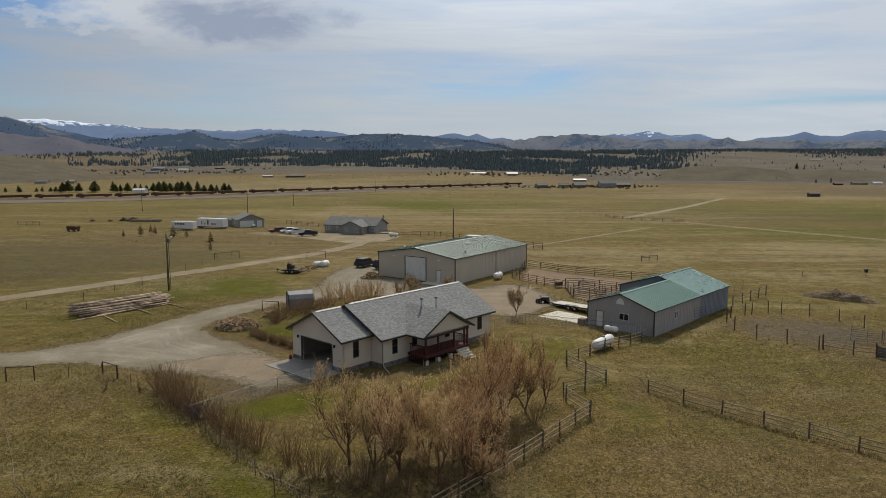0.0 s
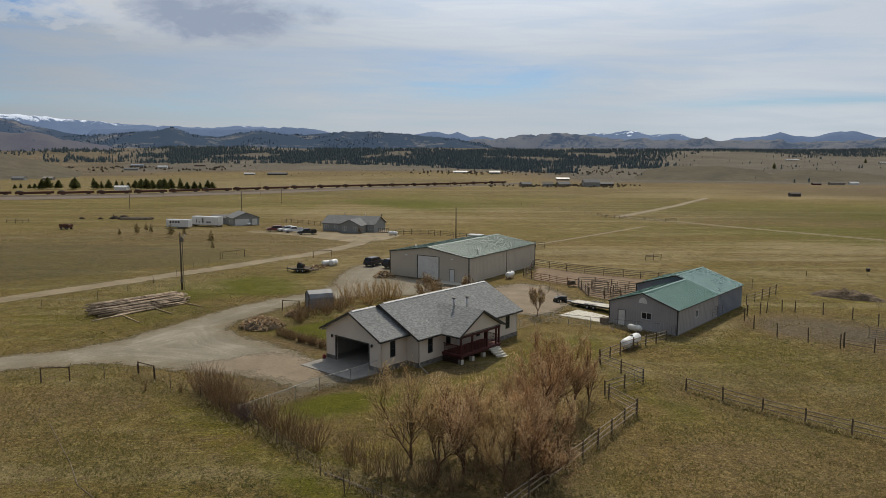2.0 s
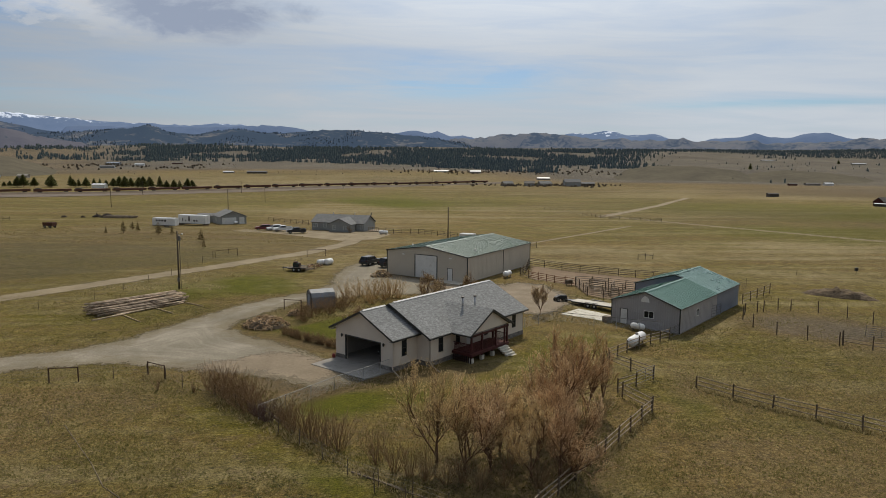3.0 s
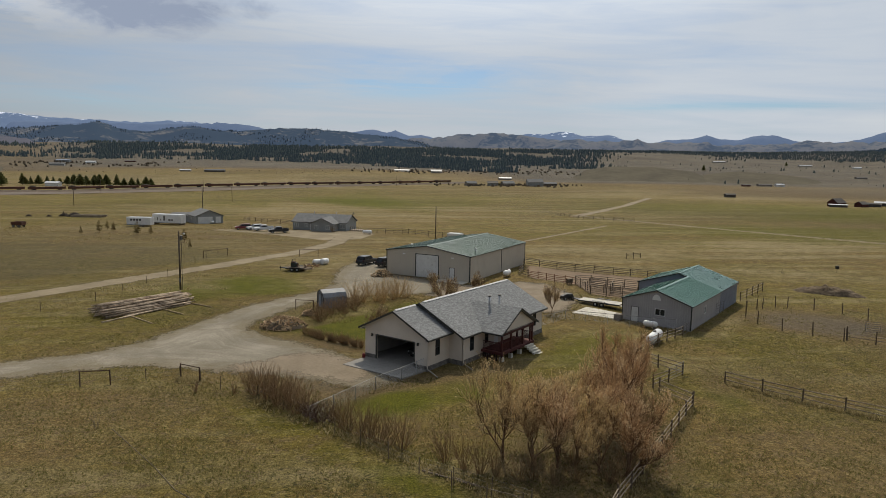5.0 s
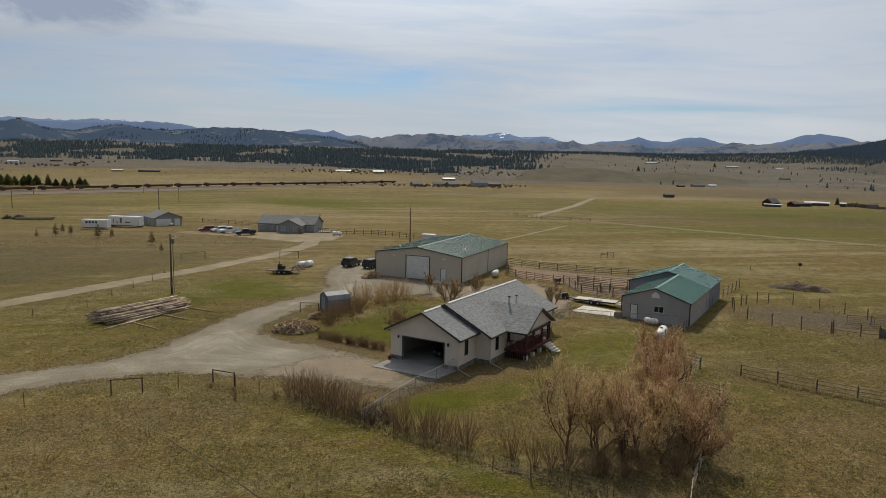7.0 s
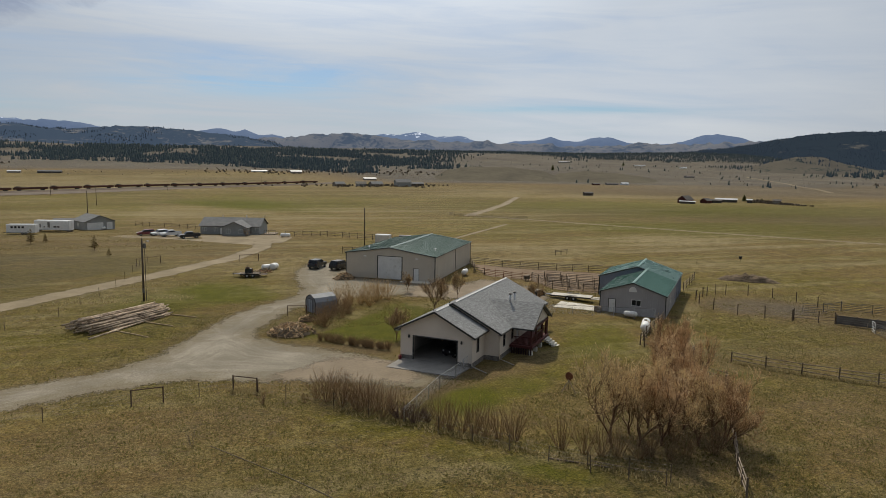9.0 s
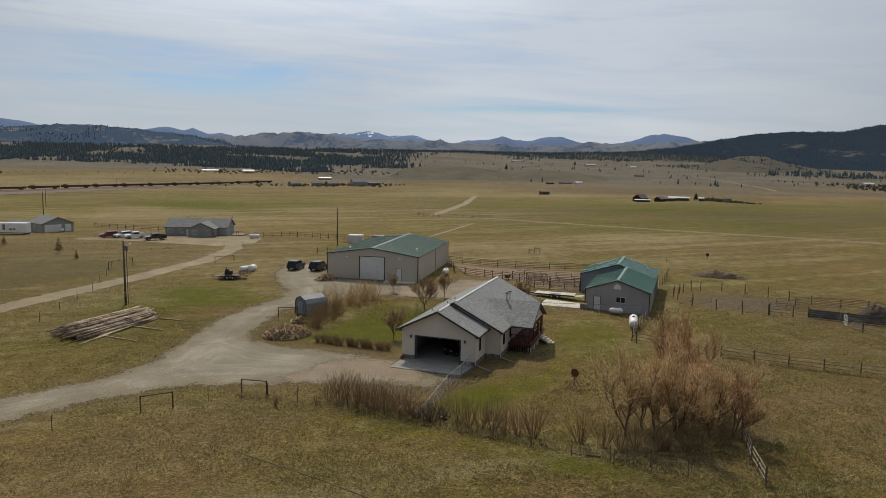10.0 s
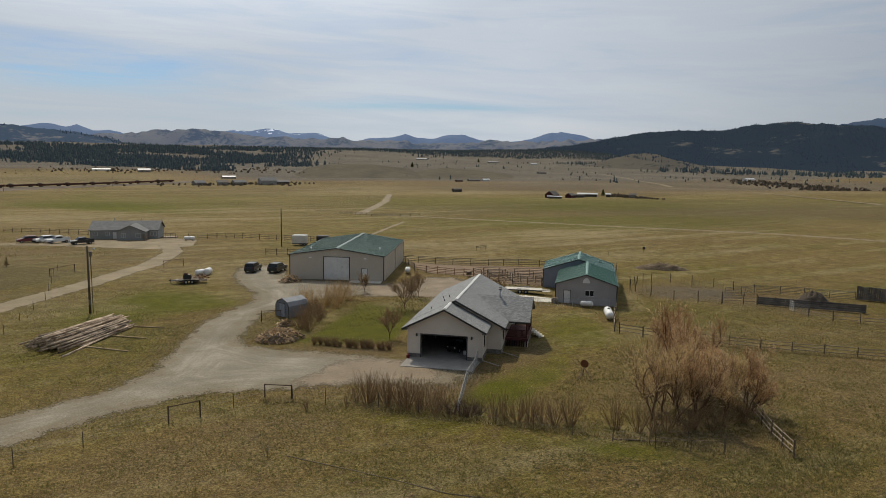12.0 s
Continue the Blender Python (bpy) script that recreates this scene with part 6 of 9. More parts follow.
for x, y, s, h in ((-24.2, 60.8, 0.9, 0.85), (-23.2, 59.8, 1.0, 0.9), (-22.8, 58.2, 0.95, 1.0), (-21.9, 58.4, 0.9, 0.85), (-21.9, 56.6, 1.0, 0.95), (-21.0, 57.2, 0.9, 0.85),
                   (-21.0, 55.4, 1.0, 0.9), (-20.2, 55.9, 0.9, 0.85), (-25.6, 61.2, 0.75, 0.75), (-17.2, 52.2, 0.85, 0.82), (-16.6, 51.4, 0.95, 0.95), (-15.8, 50.7, 0.9, 0.9),
                   (-15.1, 50.0, 0.9, 0.95), (-14.4, 49.3, 0.85, 0.9), (-13.6, 48.6, 0.85, 0.92), (-12.7, 47.8, 1.0, 0.98), (-9.9, 45.5, 1.0, 1.0), (-8.7, 44.3, 0.9, 1.0),
                   (-7.7, 43.6, 0.75, 0.75), (-6.7, 43.1, 0.8, 0.95), (-5.3, 42.4, 0.8, 0.7), (-4.3, 42.6, 0.75, 0.85), (-3.2, 41.6, 0.8, 0.7), (-1.6, 42.0, 0.75, 0.7),
                   (0.6, 41.6, 0.8, 0.7), (2.6, 43.6, 0.8, 0.75), (4.2, 46.6, 0.8, 0.7), (6.0, 49.4, 0.8, 0.7), (-1.0, 44.4, 0.7, 0.7), (2.4, 47.4, 0.7, 0.75), (7.8, 53.2, 0.7, 0.65), (3.8, 50.0, 0.7, 0.7)):
    place((s_a, s_b, s_c)[k % 3], x, y, PLANT.uniform(0, 360), s, h)
    k += 1
BACK = "bare olive-brown shrub beside the lawn"
b_a = make_shrub(BACK, 3.2, 2.8, 50, 51, on_ground(-12.6, 101.5), TWIG)
b_b = make_shrub("dense dark bare shrub beside a shed", 2.4, 2.6, 44, 52, on_ground(-21.5, 88.2), TWIG_DARK)
tagged(b_a, group="shrubs by the lawn")
tagged(b_b, group="shrubs by the lawn")
for x, y, s in ((-14.9, 102.8, 0.85), (-11.2, 100.6, 1.0), (-10.4, 102.2, 1.0), (-9.2, 101.8, 0.95), (-13.6, 99.4, 0.8), (-16.8, 101.4, 0.85), (-15.6, 98.6, 0.75), (-12.8, 97.6, 0.7)):
    place(b_a, x, y, PLANT.uniform(0, 360), s)
for x, y, s in ((-20.4, 89.6, 1.0), (-19.6, 91.4, 0.9), (-18.6, 93.2, 0.95), (-17.4, 94.8, 1.0), (-16.4, 96.4, 0.9), (-20.8, 87.0, 0.85), (-18.0, 91.2, 0.9), (-16.6, 93.4, 0.8)):
    place(b_b, x, y, PLANT.uniform(0, 360), s)
l_a = make_shrub("low clipped hedge plant with brown twigs", 1.1, 1.2, 40, 61, on_ground(-22.3, 80.7), TWIG_DARK)
tagged(l_a, group="low hedge")
for i in range(1, 15):
    t = i / 14
    place(l_a, -22.3 + 6.6 * t + PLANT.uniform(-0.15, 0.15), 80.7 - 5.9 * t + PLANT.uniform(-0.15, 0.15), PLANT.uniform(0, 360), PLANT.uniform(0.85, 1.15))
g_a = make_shrub("small brown twig clump in the grass", 1.1, 0.9, 14, 62, on_ground(-30.2, 61.2), TWIG_DARK)
for x, y in ((-26.8, 60.6), (-5.3, 86.2)):
    place(g_a, x, y, PLANT.uniform(0, 360))

# dry grass tufts over the near pasture
GRASS = island_surf("grass_tufts", [(0.1, (0.10, 0.105, 0.03)), (0.45, (0.16, 0.145, 0.05)), (0.7, (0.25, 0.20, 0.09)), (0.95, (0.40, 0.325, 0.165))], translucent=0.6)


STRAW_GRASS = island_surf("dead_grass", [(0.1, (0.20, 0.155, 0.07)), (0.5, (0.33, 0.265, 0.13)), (0.9, (0.48, 0.40, 0.22))], translucent=0.5)


def tufts(name, label, count, inside, rng, size, mat=None):
    b = Build()
    made = 0
    while made < count:
        x, y = inside(rng)
        if x is None:
            continue
        z = height(x, y)
        for _ in range(3):
            a = rng.uniform(0, 6.283)
            w, h = size * rng.uniform(0.15, 0.3), size * rng.uniform(0.5, 1.2)
            dx, dy = math.cos(a) * w, math.sin(a) * w
            ox, oy = rng.uniform(-0.5, 0.5) * size, rng.uniform(-0.5, 0.5) * size
            i = len(b.v)
            b.v += [(x + ox - dx, y + oy - dy, z - 0.02), (x + ox + dx, y + oy + dy, z - 0.02), (x + ox + rng.uniform(-0.5, 0.5) * size, y + oy + rng.uniform(-0.5, 0.5) * size, z + h)]
            b.f.append((i, i + 1, i + 2))
        made += 1
    return tagged(part(name, b, mat or GRASS), label, "grass", kind="stuff")


YARD_GRID = edge_distance(*np.meshgrid(np.arange(-90, 60, 0.5), np.arange(20, 150, 0.5)), YARD, True)


def yard_edge(x, y):
    i, j = int((y - 20) * 2), int((x + 90) * 2)
    return float(YARD_GRID[i, j]) if 0 <= i < YARD_GRID.shape[0] and 0 <= j < YARD_GRID.shape[1] else -9.0


def in_yard(x, y):
    return yard_edge(x, y) > -0.4


def near_pasture(rng):
    x, y = rng.gauss(-8, 34), 26 + 80 * rng.random() ** 1.6
    n = noise.noise((x * 0.22, y * 0.22, 5.0)) + 0.6 * noise.noise((x * 0.8, y * 0.8, 2.0))
    if n < rng.uniform(-0.5, 0.5) or (abs(x + 4) < 22 and 64 < y < 86 and x + y > 50) or in_yard(x, y) or growth(x, y) > 0.85:
        return None, None
    return x, y


tufts("grass_tufts", "short tufts of dry and green pasture grass", 80000, near_pasture, random.Random(71), 0.14)


def verge(rng):
    i = rng.randrange(len(YARD) - 1)
    (ax, ay), (bx, by) = YARD[i], YARD[i + 1]
    if ay > 105 or ax < -70 or 4 < i < 19:
        if rng.random() < 0.8:
            return None, None
    t = rng.random()
    x, y = ax + (bx - ax) * t + rng.gauss(0, 0.7), ay + (by - ay) * t + rng.gauss(0, 0.7)
    return (None, None) if yard_edge(x, y) > 0.15 else (x, y)


tufts("verge_grass", "dry grass along the gravel edge", 700, verge, random.Random(72), 0.16)
FENCE_GRASS = [(19.2, 61.4, 31.2, 49.2), (31.2, 49.2, 44, 36), (-2.6, 35.2, 12.6, 54.6), (-30.4, 64.2, -32.6, 65.4), (-24.5, 58.6, -5.5, 38.6)]


def by_fence(rng):
    ax, ay, bx, by = FENCE_GRASS[rng.randrange(len(FENCE_GRASS))]
    t = rng.random()
    return ax + (bx - ax) * t + rng.gauss(0, 0.35), ay + (by - ay) * t + rng.gauss(0, 0.35)


tufts("fence_grass", "tall pale dry grass under the fences", 2600, by_fence, random.Random(73), 0.26, STRAW_GRASS)


def lane_field(rng):
    x, y = rng.uniform(-125, -36), rng.uniform(104, 232)
    side = (x + 66.8) * 0.77 - (y - 101.5) * 0.63
    n = noise.noise((x * 0.05 + y * 0.02, y * 0.13, 3.0)) + 0.5 * noise.noise((x * 0.3, y * 0.3, 8.0))
    clear = side > 3.4 or (side < -3.4 and y > 172)
    return (x, y) if n > 0.08 and clear and not in_yard(x, y) else (None, None)


tufts("field_grass", "pale dead bunch grass in a rough field", 4500, lane_field, random.Random(74), 0.26, STRAW_GRASS)

make_shrub("small dead grey sapling in short pasture grass", 1.3, 0.9, 5, 64, on_ground(-35.8, 53.6), WOOD_GREY, "dead_sapling", 0.0, "sapling")
WIRE_LINE = [(-34.5, 53.2), (-31.6, 49.2), (-29.4, 46.2), (-27.2, 42.8), (-25.3, 41.0), (-23.6, 38.6)]
b = Build()
for (xa, ya), (xb, yb) in zip(WIRE_LINE[:-1], WIRE_LINE[1:]):
    b.tube((xa, ya, height(xa, ya) + 0.03), (xb, yb, height(xb, yb) + 0.03), 0.028, n=5)
tagged(part("loose_pole_line", b, WOOD_GREY), "thin grey line of cable lying across a pasture", "cable")

# ---- fences ----
POST_MESH = Build().lathe([(-0.4, 0.078), (1.3, 0.07), (1.38, 0.045)], 7).mesh("post", WOOD_DARK)
TPOST_MESH = Build().lathe([(-0.3, 0.04), (1.25, 0.035)], 5).mesh("post", WOOD_DARK)
RAIL_MESH = Build().lathe([(0, 0.05), (0.5, 0.045), (1.0, 0.04)], 6, axis="x").mesh("rail", WOOD_RAIL)
RAIL_GREY = Build().lathe([(0, 0.055), (0.5, 0.05), (1.0, 0.045)], 6, axis="x").mesh("rail", WOOD_GREY)
WIRE_MESH = Build().tube((0, 0, 0), (1, 0, 0), 0.005, n=3).mesh("wire", PIPE_GREY)
PIPE_MESH = Build().tube((0, 0, 0), (1, 0, 0), 0.03, n=5).mesh("rail", PIPE_GREY)


def span(name, mesh, p, q, parent, thin=1.0):
    """One rail or wire between two points."""
    p, q = Vector(p), Vector(q)
    d = q - p
    m = Matrix.LocRotScale(p, d.to_track_quat("X", "Z"), (d.length, thin, thin))
    return part(name, mesh, None, parent, m=m)


def fence(pts, label, spacing=3.0, rails=(0.4, 0.8, 1.2), post=None, rail=None, group="", seed=0, tall=1.0, rail_name="rail", category="fence", thin=1.0, slip=0.05):
    """Posts along a line of points with rails or wires from post to post."""
    rng = random.Random(seed + len(pts) + int(abs(pts[0][0]) * 10))
    f = thing("fence", on_ground(*pts[0]), label, category, group)
    o = f.matrix_basis.translation.copy()
    places = []
    for i, ((ax, ay), (bx, by)) in enumerate(zip(pts[:-1], pts[1:])):
        n = max(1, round(math.hypot(bx - ax, by - ay) / spacing))
        for k in range(n + (1 if i == len(pts) - 2 else 0)):
            x, y = ax + (bx - ax) * k / n, ay + (by - ay) * k / n
            places.append(Vector((x, y, height(x, y))) - o)
    for p in places:
        s = tall * rng.uniform(0.93, 1.08)
        part("post", post or POST_MESH, None, f, m=Matrix.LocRotScale(p, Euler((rng.uniform(-0.04, 0.04), rng.uniform(-0.04, 0.04), rng.uniform(0, 6))), (1, 1, s)))
    for p, q in zip(places[:-1], places[1:]):
        for h in rails:
            a, b = p + Vector((0, 0, h * tall + rng.uniform(-slip, slip))), q + Vector((0, 0, h * tall + rng.uniform(-slip, slip)))
            span(rail_name, rail or RAIL_MESH, a, b, f, thin)
    return f


def pipe_gate(a, b, label="grey tubular steel gate", bars=5, hgt=1.2, mat=None, name="gate"):
    """A tubular farm gate from a to b."""
    ax, ay = a
    bx, by = b
    g = thing(name, on_ground(ax, ay, math.degrees(math.atan2(by - ay, bx - ax))), label, "gate")
    w = math.hypot(bx - ax, by - ay)
    fr = Build()
    for x in (0, w):
        fr.tube((x, 0, 0.2), (x, 0, 0.2 + hgt), 0.03, n=6)
    part("gate_frame", fr, mat or PIPE_GREY, g)
    for k in range(bars):
        z = 0.2 + hgt * k / (bars - 1)
        part("bar", Build().tube((0, 0, z), (w, 0, z), 0.025, n=5), mat or PIPE_GREY, g)
    part("brace", Build().tube((w / 2, 0, 0.2), (w / 2, 0, 0.2 + hgt), 0.022, n=5), mat or PIPE_GREY, g)
    return g


def hframe(a, b, label):
    """A welded corner brace of two posts and a bar."""
    (ax, ay), (bx, by) = a, b
    w = math.hypot(bx - ax, by - ay)
    h = thing("brace_frame", on_ground(ax, ay, math.degrees(math.atan2(by - ay, bx - ax))), label, "fence brace", "brace frames")
    for x in (0, w):
        part("post", Build().tube((x, 0, -0.3), (x, 0, 1.45), 0.06, n=7), RUST_DARK, h)
    part("bar", Build().tube((0, 0, 1.38), (w, 0, 1.38), 0.045, n=7), RUST_DARK, h)
    return h


RUST_DARK = surf("dark_rusty_pipe", (0.05, 0.028, 0.02), (0.10, 0.058, 0.04), 1.5, 9, 0.8)
WOODF = "weathered pole fence with three rails"
fence([(-2.2, 35.3), (0.0, 38.6), (3.2, 42.6), (12.5, 54.4)], WOODF, 2.6, seed=1, group="yard fences")
fence([(12.5, 54.4), (11.2, 58.3)], WOODF, 4, seed=2, group="yard fences")
fence([(11.2, 59.6), (13.4, 61.2)], WOODF, 2.6, seed=3, group="yard fences")
pipe_gate((13.4, 61.2), (15.8, 63.2), "dark steel gate in a pole fence", 5)
fence([(15.8, 63.3), (13.0, 68.4)], WOODF, 2.9, seed=4, group="yard fences")
fence([(13.1, 69.4), (16.2, 72.7), (20.3, 76.9), (23.7, 79.9)], WOODF, 2.8, seed=5, group="yard fences")
pipe_gate((23.8, 80.0), (25.4, 81.6), "grey tubular gate beside a barn", 4)
fence([(19.2, 61.4), (31.2, 49.2), (44, 36.2)], "weathered pole fence across a pasture", 3.3, seed=6, tall=0.95)
fence([(-24.5, 59.0), (-19.6, 53.6), (-11.8, 43.9), (-5.4, 38.7)], "thin wire fence along a hedge", 3.2, (0.5, 0.85, 1.15), TPOST_MESH, WIRE_MESH, seed=7, rail_name="wire", slip=0.01)
tagged(part("fallen_pole", Build().lathe([(-2.2, 0.07), (0, 0.065), (2.2, 0.05)], 7, "x"), WOOD_GREY, m=pose(-9.8, 42.9, 0.07, 0, 0, -37)), "grey pole lying in grass along a fence line", "pole")
fence([(-9.9, 41.4), (-7.95, 39.75), (-5.98, 38.35)], "short brace of a fence under trees, with a thin dark rail", 2.4, (0.9,), TPOST_MESH, Build().lathe([(0, 0.03), (1.0, 0.025)], 5, axis="x").mesh("rail", WOOD_DARK), seed=9)
fence([(-60, 57.5), (-47.0, 61.6), (-40.8, 63.5)], "thin wire fence along the driveway", 4.4, (0.4, 0.75, 1.1), TPOST_MESH, WIRE_MESH, seed=10, rail_name="wire", slip=0.01)
fence([(-38.3, 63.9), (-32.5, 65.3)], "thin wire fence along the driveway", 3.0, (0.4, 0.75, 1.1), TPOST_MESH, WIRE_MESH, seed=11, rail_name="wire", slip=0.01)
fence([(-30.4, 64.1), (-28.2, 61.9), (-24.5, 59.0)], "thin wire fence along the driveway", 3.4, (0.4, 0.75, 1.1), TPOST_MESH, WIRE_MESH, seed=12, rail_name="wire", slip=0.01)
hframe((-40.8, 63.6), (-38.3, 63.9), "dark rusty pipe brace frame at a fence corner")
hframe((-32.5, 65.4), (-30.5, 64.1), "dark rusty pipe brace frame at a fence corner")


RAIL_PALE = surf("dull_zinc_rail", (0.27, 0.27, 0.265), (0.36, 0.36, 0.35), 1.5, 9, 0.6)


def chain_link(pts, label, rail=None):
    f = thing("chain_link_fence", on_ground(*pts[0]), label, "fence", "chain-link fences")
    o = f.matrix_basis.translation
    for (ax, ay), (bx, by) in zip(pts[:-1], pts[1:]):
        n = max(1, round(math.hypot(bx - ax, by - ay) / 2.6))
        for k in range(n + 1):
            x, y = ax + (bx - ax) * k / n, ay + (by - ay) * k / n
            part("post", Build().tube((x - o.x, y - o.y, -0.2), (x - o.x, y - o.y, 1.3), 0.03, n=6), GALV, f)
        part("top_rail", Build().tube((ax - o.x, ay - o.y, 1.26), (bx - o.x, by - o.y, 1.26), 0.026, n=6), rail or RAIL_PALE, f, "pale top rail")
        b = Build()
        ln = math.hypot(bx - ax, by - ay)
        c = int(ln / 0.16)
        for k in range(-8, c):
            for s in (0, 1):
                u0, u1 = k * 0.16, k * 0.16 + 1.2
                z0, z1 = (0.05, 1.25) if s else (1.25, 0.05)
                if u0 < 0:
                    z0 += (z1 - z0) * (-u0) / 1.2
                    u0 = 0
                if u1 > ln:
                    z1 = z0 + (z1 - z0) * (ln - u0) / (u1 - u0)
                    u1 = ln
                if u1 <= u0:
                    continue
                p = [(ax + (bx - ax) * u / ln - o.x, ay + (by - ay) * u / ln - o.y, z) for u, z in ((u0, z0), (u1, z1))]
                b.tube(p[0], p[1], 0.004, n=3, caps=False)
        part("wire_mesh", b, GALV, f)
    return f


chain_link([(-8.9, 67.0), (-11.9, 63.4), (-14.4, 60.8), (-19.7, 53.8)], "galvanized chain-link fence with a pale top rail")
chain_link([(4.6, 81.6), (10.9, 87.0), (13.2, 85.7), (23.2, 80.8)], "chain-link yard fence with a grey top rail", PIPE_GREY)

# corral
CORRAL = "dark weathered corral fence of poles"
fence([(16.2, 134.0), (18.8, 131.9), (24.8, 128.0), (30.9, 123.9), (36.3, 121.0), (43.5, 116.2)], CORRAL, 3.7, (0.4, 0.75, 1.1, 1.4), seed=20, group="corral fences", rail=RAIL_GREY)
fence([(13.4, 118.8), (14.8, 117.0), (17.1, 114.8), (20.4, 113.4)], "rust-red pipe corral panels", 1.8, (0.3, 0.6, 0.9, 1.2), seed=21, group="corral fences",
      post=Build().lathe([(-0.3, 0.06), (1.45, 0.055)], 6).mesh("post", RUST), rail=Build().tube((0, 0, 0), (1, 0, 0), 0.04, n=5).mesh("rail", RUST))
fence([(13.4, 118.8), (12.4, 121.6), (14.2, 126.0), (16.2, 134.0)], CORRAL, 3.0, (0.4, 0.8, 1.2), seed=22, group="corral fences", rail=RAIL_GREY)
ALLEY = "pole alley panels of a corral"
for i, (a, b) in enumerate((((20.4, 113.4), (23.5, 114.6)), ((23.5, 114.6), (33.0, 108.0)), ((22.2, 111.4), (31.4, 105.0)), ((20.8, 108.2), (29.6, 102.2)), ((20.3, 105.2), (26.6, 101.0)),
                            ((20.4, 113.4), (20.3, 105.2)), ((26.6, 111.9), (23.9, 105.9)), ((33.0, 108.0), (26.6, 101.0)))):
    fence([a, b], ALLEY, 2.6, (0.25, 0.52, 0.8, 1.08, 1.36), seed=30 + i, group="corral alleys", tall=1.12)
pipe_gate((22.3, 111.3), (24.4, 109.9), "open steel corral gate", 6, 1.4)
crate = thing("feed_crate", on_ground(19.2, 113.0, 40), "dark slatted feed crate hung on corral panels", "crate")
for k in range(4):
    part("slat", Build().box(-0.7, 0.7, -0.3, 0.3, 0.35 + k * 0.17, 0.48 + k * 0.17), WOOD_DARK, crate)
for x in (-0.65, 0.65):
    part("leg", Build().box(x - 0.05, x + 0.05, -0.05, 0.05, -0.1, 0.36), WOOD_DARK, crate)
fence([(42.5, 99.9), (44.7, 101.9), (46.7, 103.8), (48.8, 105.8), (50.8, 107.7)], "pale pole fence behind a barn", 100, (0.4, 0.8, 1.2), seed=40, tall=1.15)
pipe_gate((44.5, 107.5), (49.0, 112.0), "brown steel corral panel", 5, 1.5, RUST_DARK)
pipe_gate((33.6, 90.6), (35.6, 92.2), "grey tubular gate against a barn wall", 5, 1.5)

# posts and windbreaks of the far pasture
PW = "row of tall weathered posts with slack wire"
fence([(39.2, 92.5), (41.8, 94.1), (42.9, 94.5), (45.7, 95.7), (47.3, 95.2), (50.3, 93.4), (52.8, 90.7), (53.8, 86.8), (54.4, 83.2)], PW, 100, (0.62,), POST_MESH, WIRE_MESH, seed=50, tall=1.25, rail_name="wire", group="post rows", slip=0.02)
fence([(39.2, 92.5), (37.5, 89.6), (36.9, 85.6), (38.0, 81.8), (40.3, 79.0), (42.6, 76.4), (43.3, 76.8)], PW, 100, (0.55,), POST_MESH, WIRE_MESH, seed=51, tall=1.28, rail_name="wire", group="post rows", slip=0.02)
fence([(43.3, 76.9), (45.4, 74.6), (47.3, 73.6)], "heavy weathered plank gateway in a fence", 100, (0.42, 0.75), seed=52, tall=1.2)
fence([(51.6, 79.6), (55.4, 79.9), (58.2, 77.0), (60.6, 74.2), (62.8, 71.3), (65.2, 68.4), (69.0, 64.0)], "dark steel pipe fence with six rails", 100, (0.2, 0.45, 0.7, 0.95, 1.2, 1.4), Build().tube((0, 0, -0.3), (0, 0, 1.5), 0.06, n=6).mesh("post", PIPE_GREY), PIPE_MESH, seed=53)
pipe_gate((48.3, 80.2), (51.2, 78.6), "dark steel pipe gate", 6, 1.3)
tagged(part("sorting_stick", Build().lathe([(-0.2, 0.06), (0.9, 0.05), (1.0, 0.02)], 6), WOOD_DARK, m=on_ground(65.3, 125.2)), "short dark stake standing in a field", "stake")
fence([(41.6, 144.9), (43.4, 145.6), (45.3, 146.3)], "short pole frame standing alone in a field", 100, (0.8, 1.1), seed=55, rail=RAIL_GREY)

def board_wall(a, b, label, hgt=1.3, vertical=False, seed=0):
    """A windbreak of weathered boards on posts."""
    (ax, ay), (bx, by) = a, b
    w = math.hypot(bx - ax, by - ay)
    rng = random.Random(seed)
    t = thing("windbreak", on_ground(ax, ay, math.degrees(math.atan2(by - ay, bx - ax))), label, "windbreak")
    for k in range(int(w / 2.4) + 1):
        part("post", Build().box(k * 2.4 - 0.08, k * 2.4 + 0.08, 0.02, 0.18, -0.3, hgt + 0.05), WOOD_DARK, t)
    if vertical:
        n = int(w / 0.3)
        for k in range(n):
            part("board", Build().box(k * 0.3, k * 0.3 + 0.27, -0.03, 0.02, 0.05, hgt + rng.uniform(-0.08, 0.08)), BOARD_GREY, t)
    else:
        n = int(hgt / 0.3)
        for k in range(n):
            x = 0.0
            while x < w:
                e = min(w, x + rng.uniform(3.5, 5.0))
                part("board", Build().box(x, e - 0.03, -0.04 + rng.uniform(-0.01, 0.01), 0.02, 0.1 + k * 0.3, 0.1 + k * 0.3 + 0.28), BOARD_GREY, t)
                x = e
    return t


BOARD_GREY = surf("silver_boards", (0.085, 0.078, 0.072), (0.16, 0.15, 0.14), 1.2, 10, 0.9, bump=0.01, vary=0.5)
board_wall((47.3, 73.4), (56.4, 61.9), "dark weathered board windbreak", 1.35, seed=1)
board_wall((66.0, 68.6), (71.0, 60.0), "tall windbreak of upright grey boards", 2.2, True, 2)
pipe_gate((47.3, 67.4), (46.6, 64.8), "grey wire-mesh stock panel", 7, 1.25)
fence([(46.6, 64.7), (47.1, 61.4), (49.3, 58.8), (52.5, 55.0)], "grey post and plank fence by a windbreak", 100, (0.35, 0.8), seed=54)
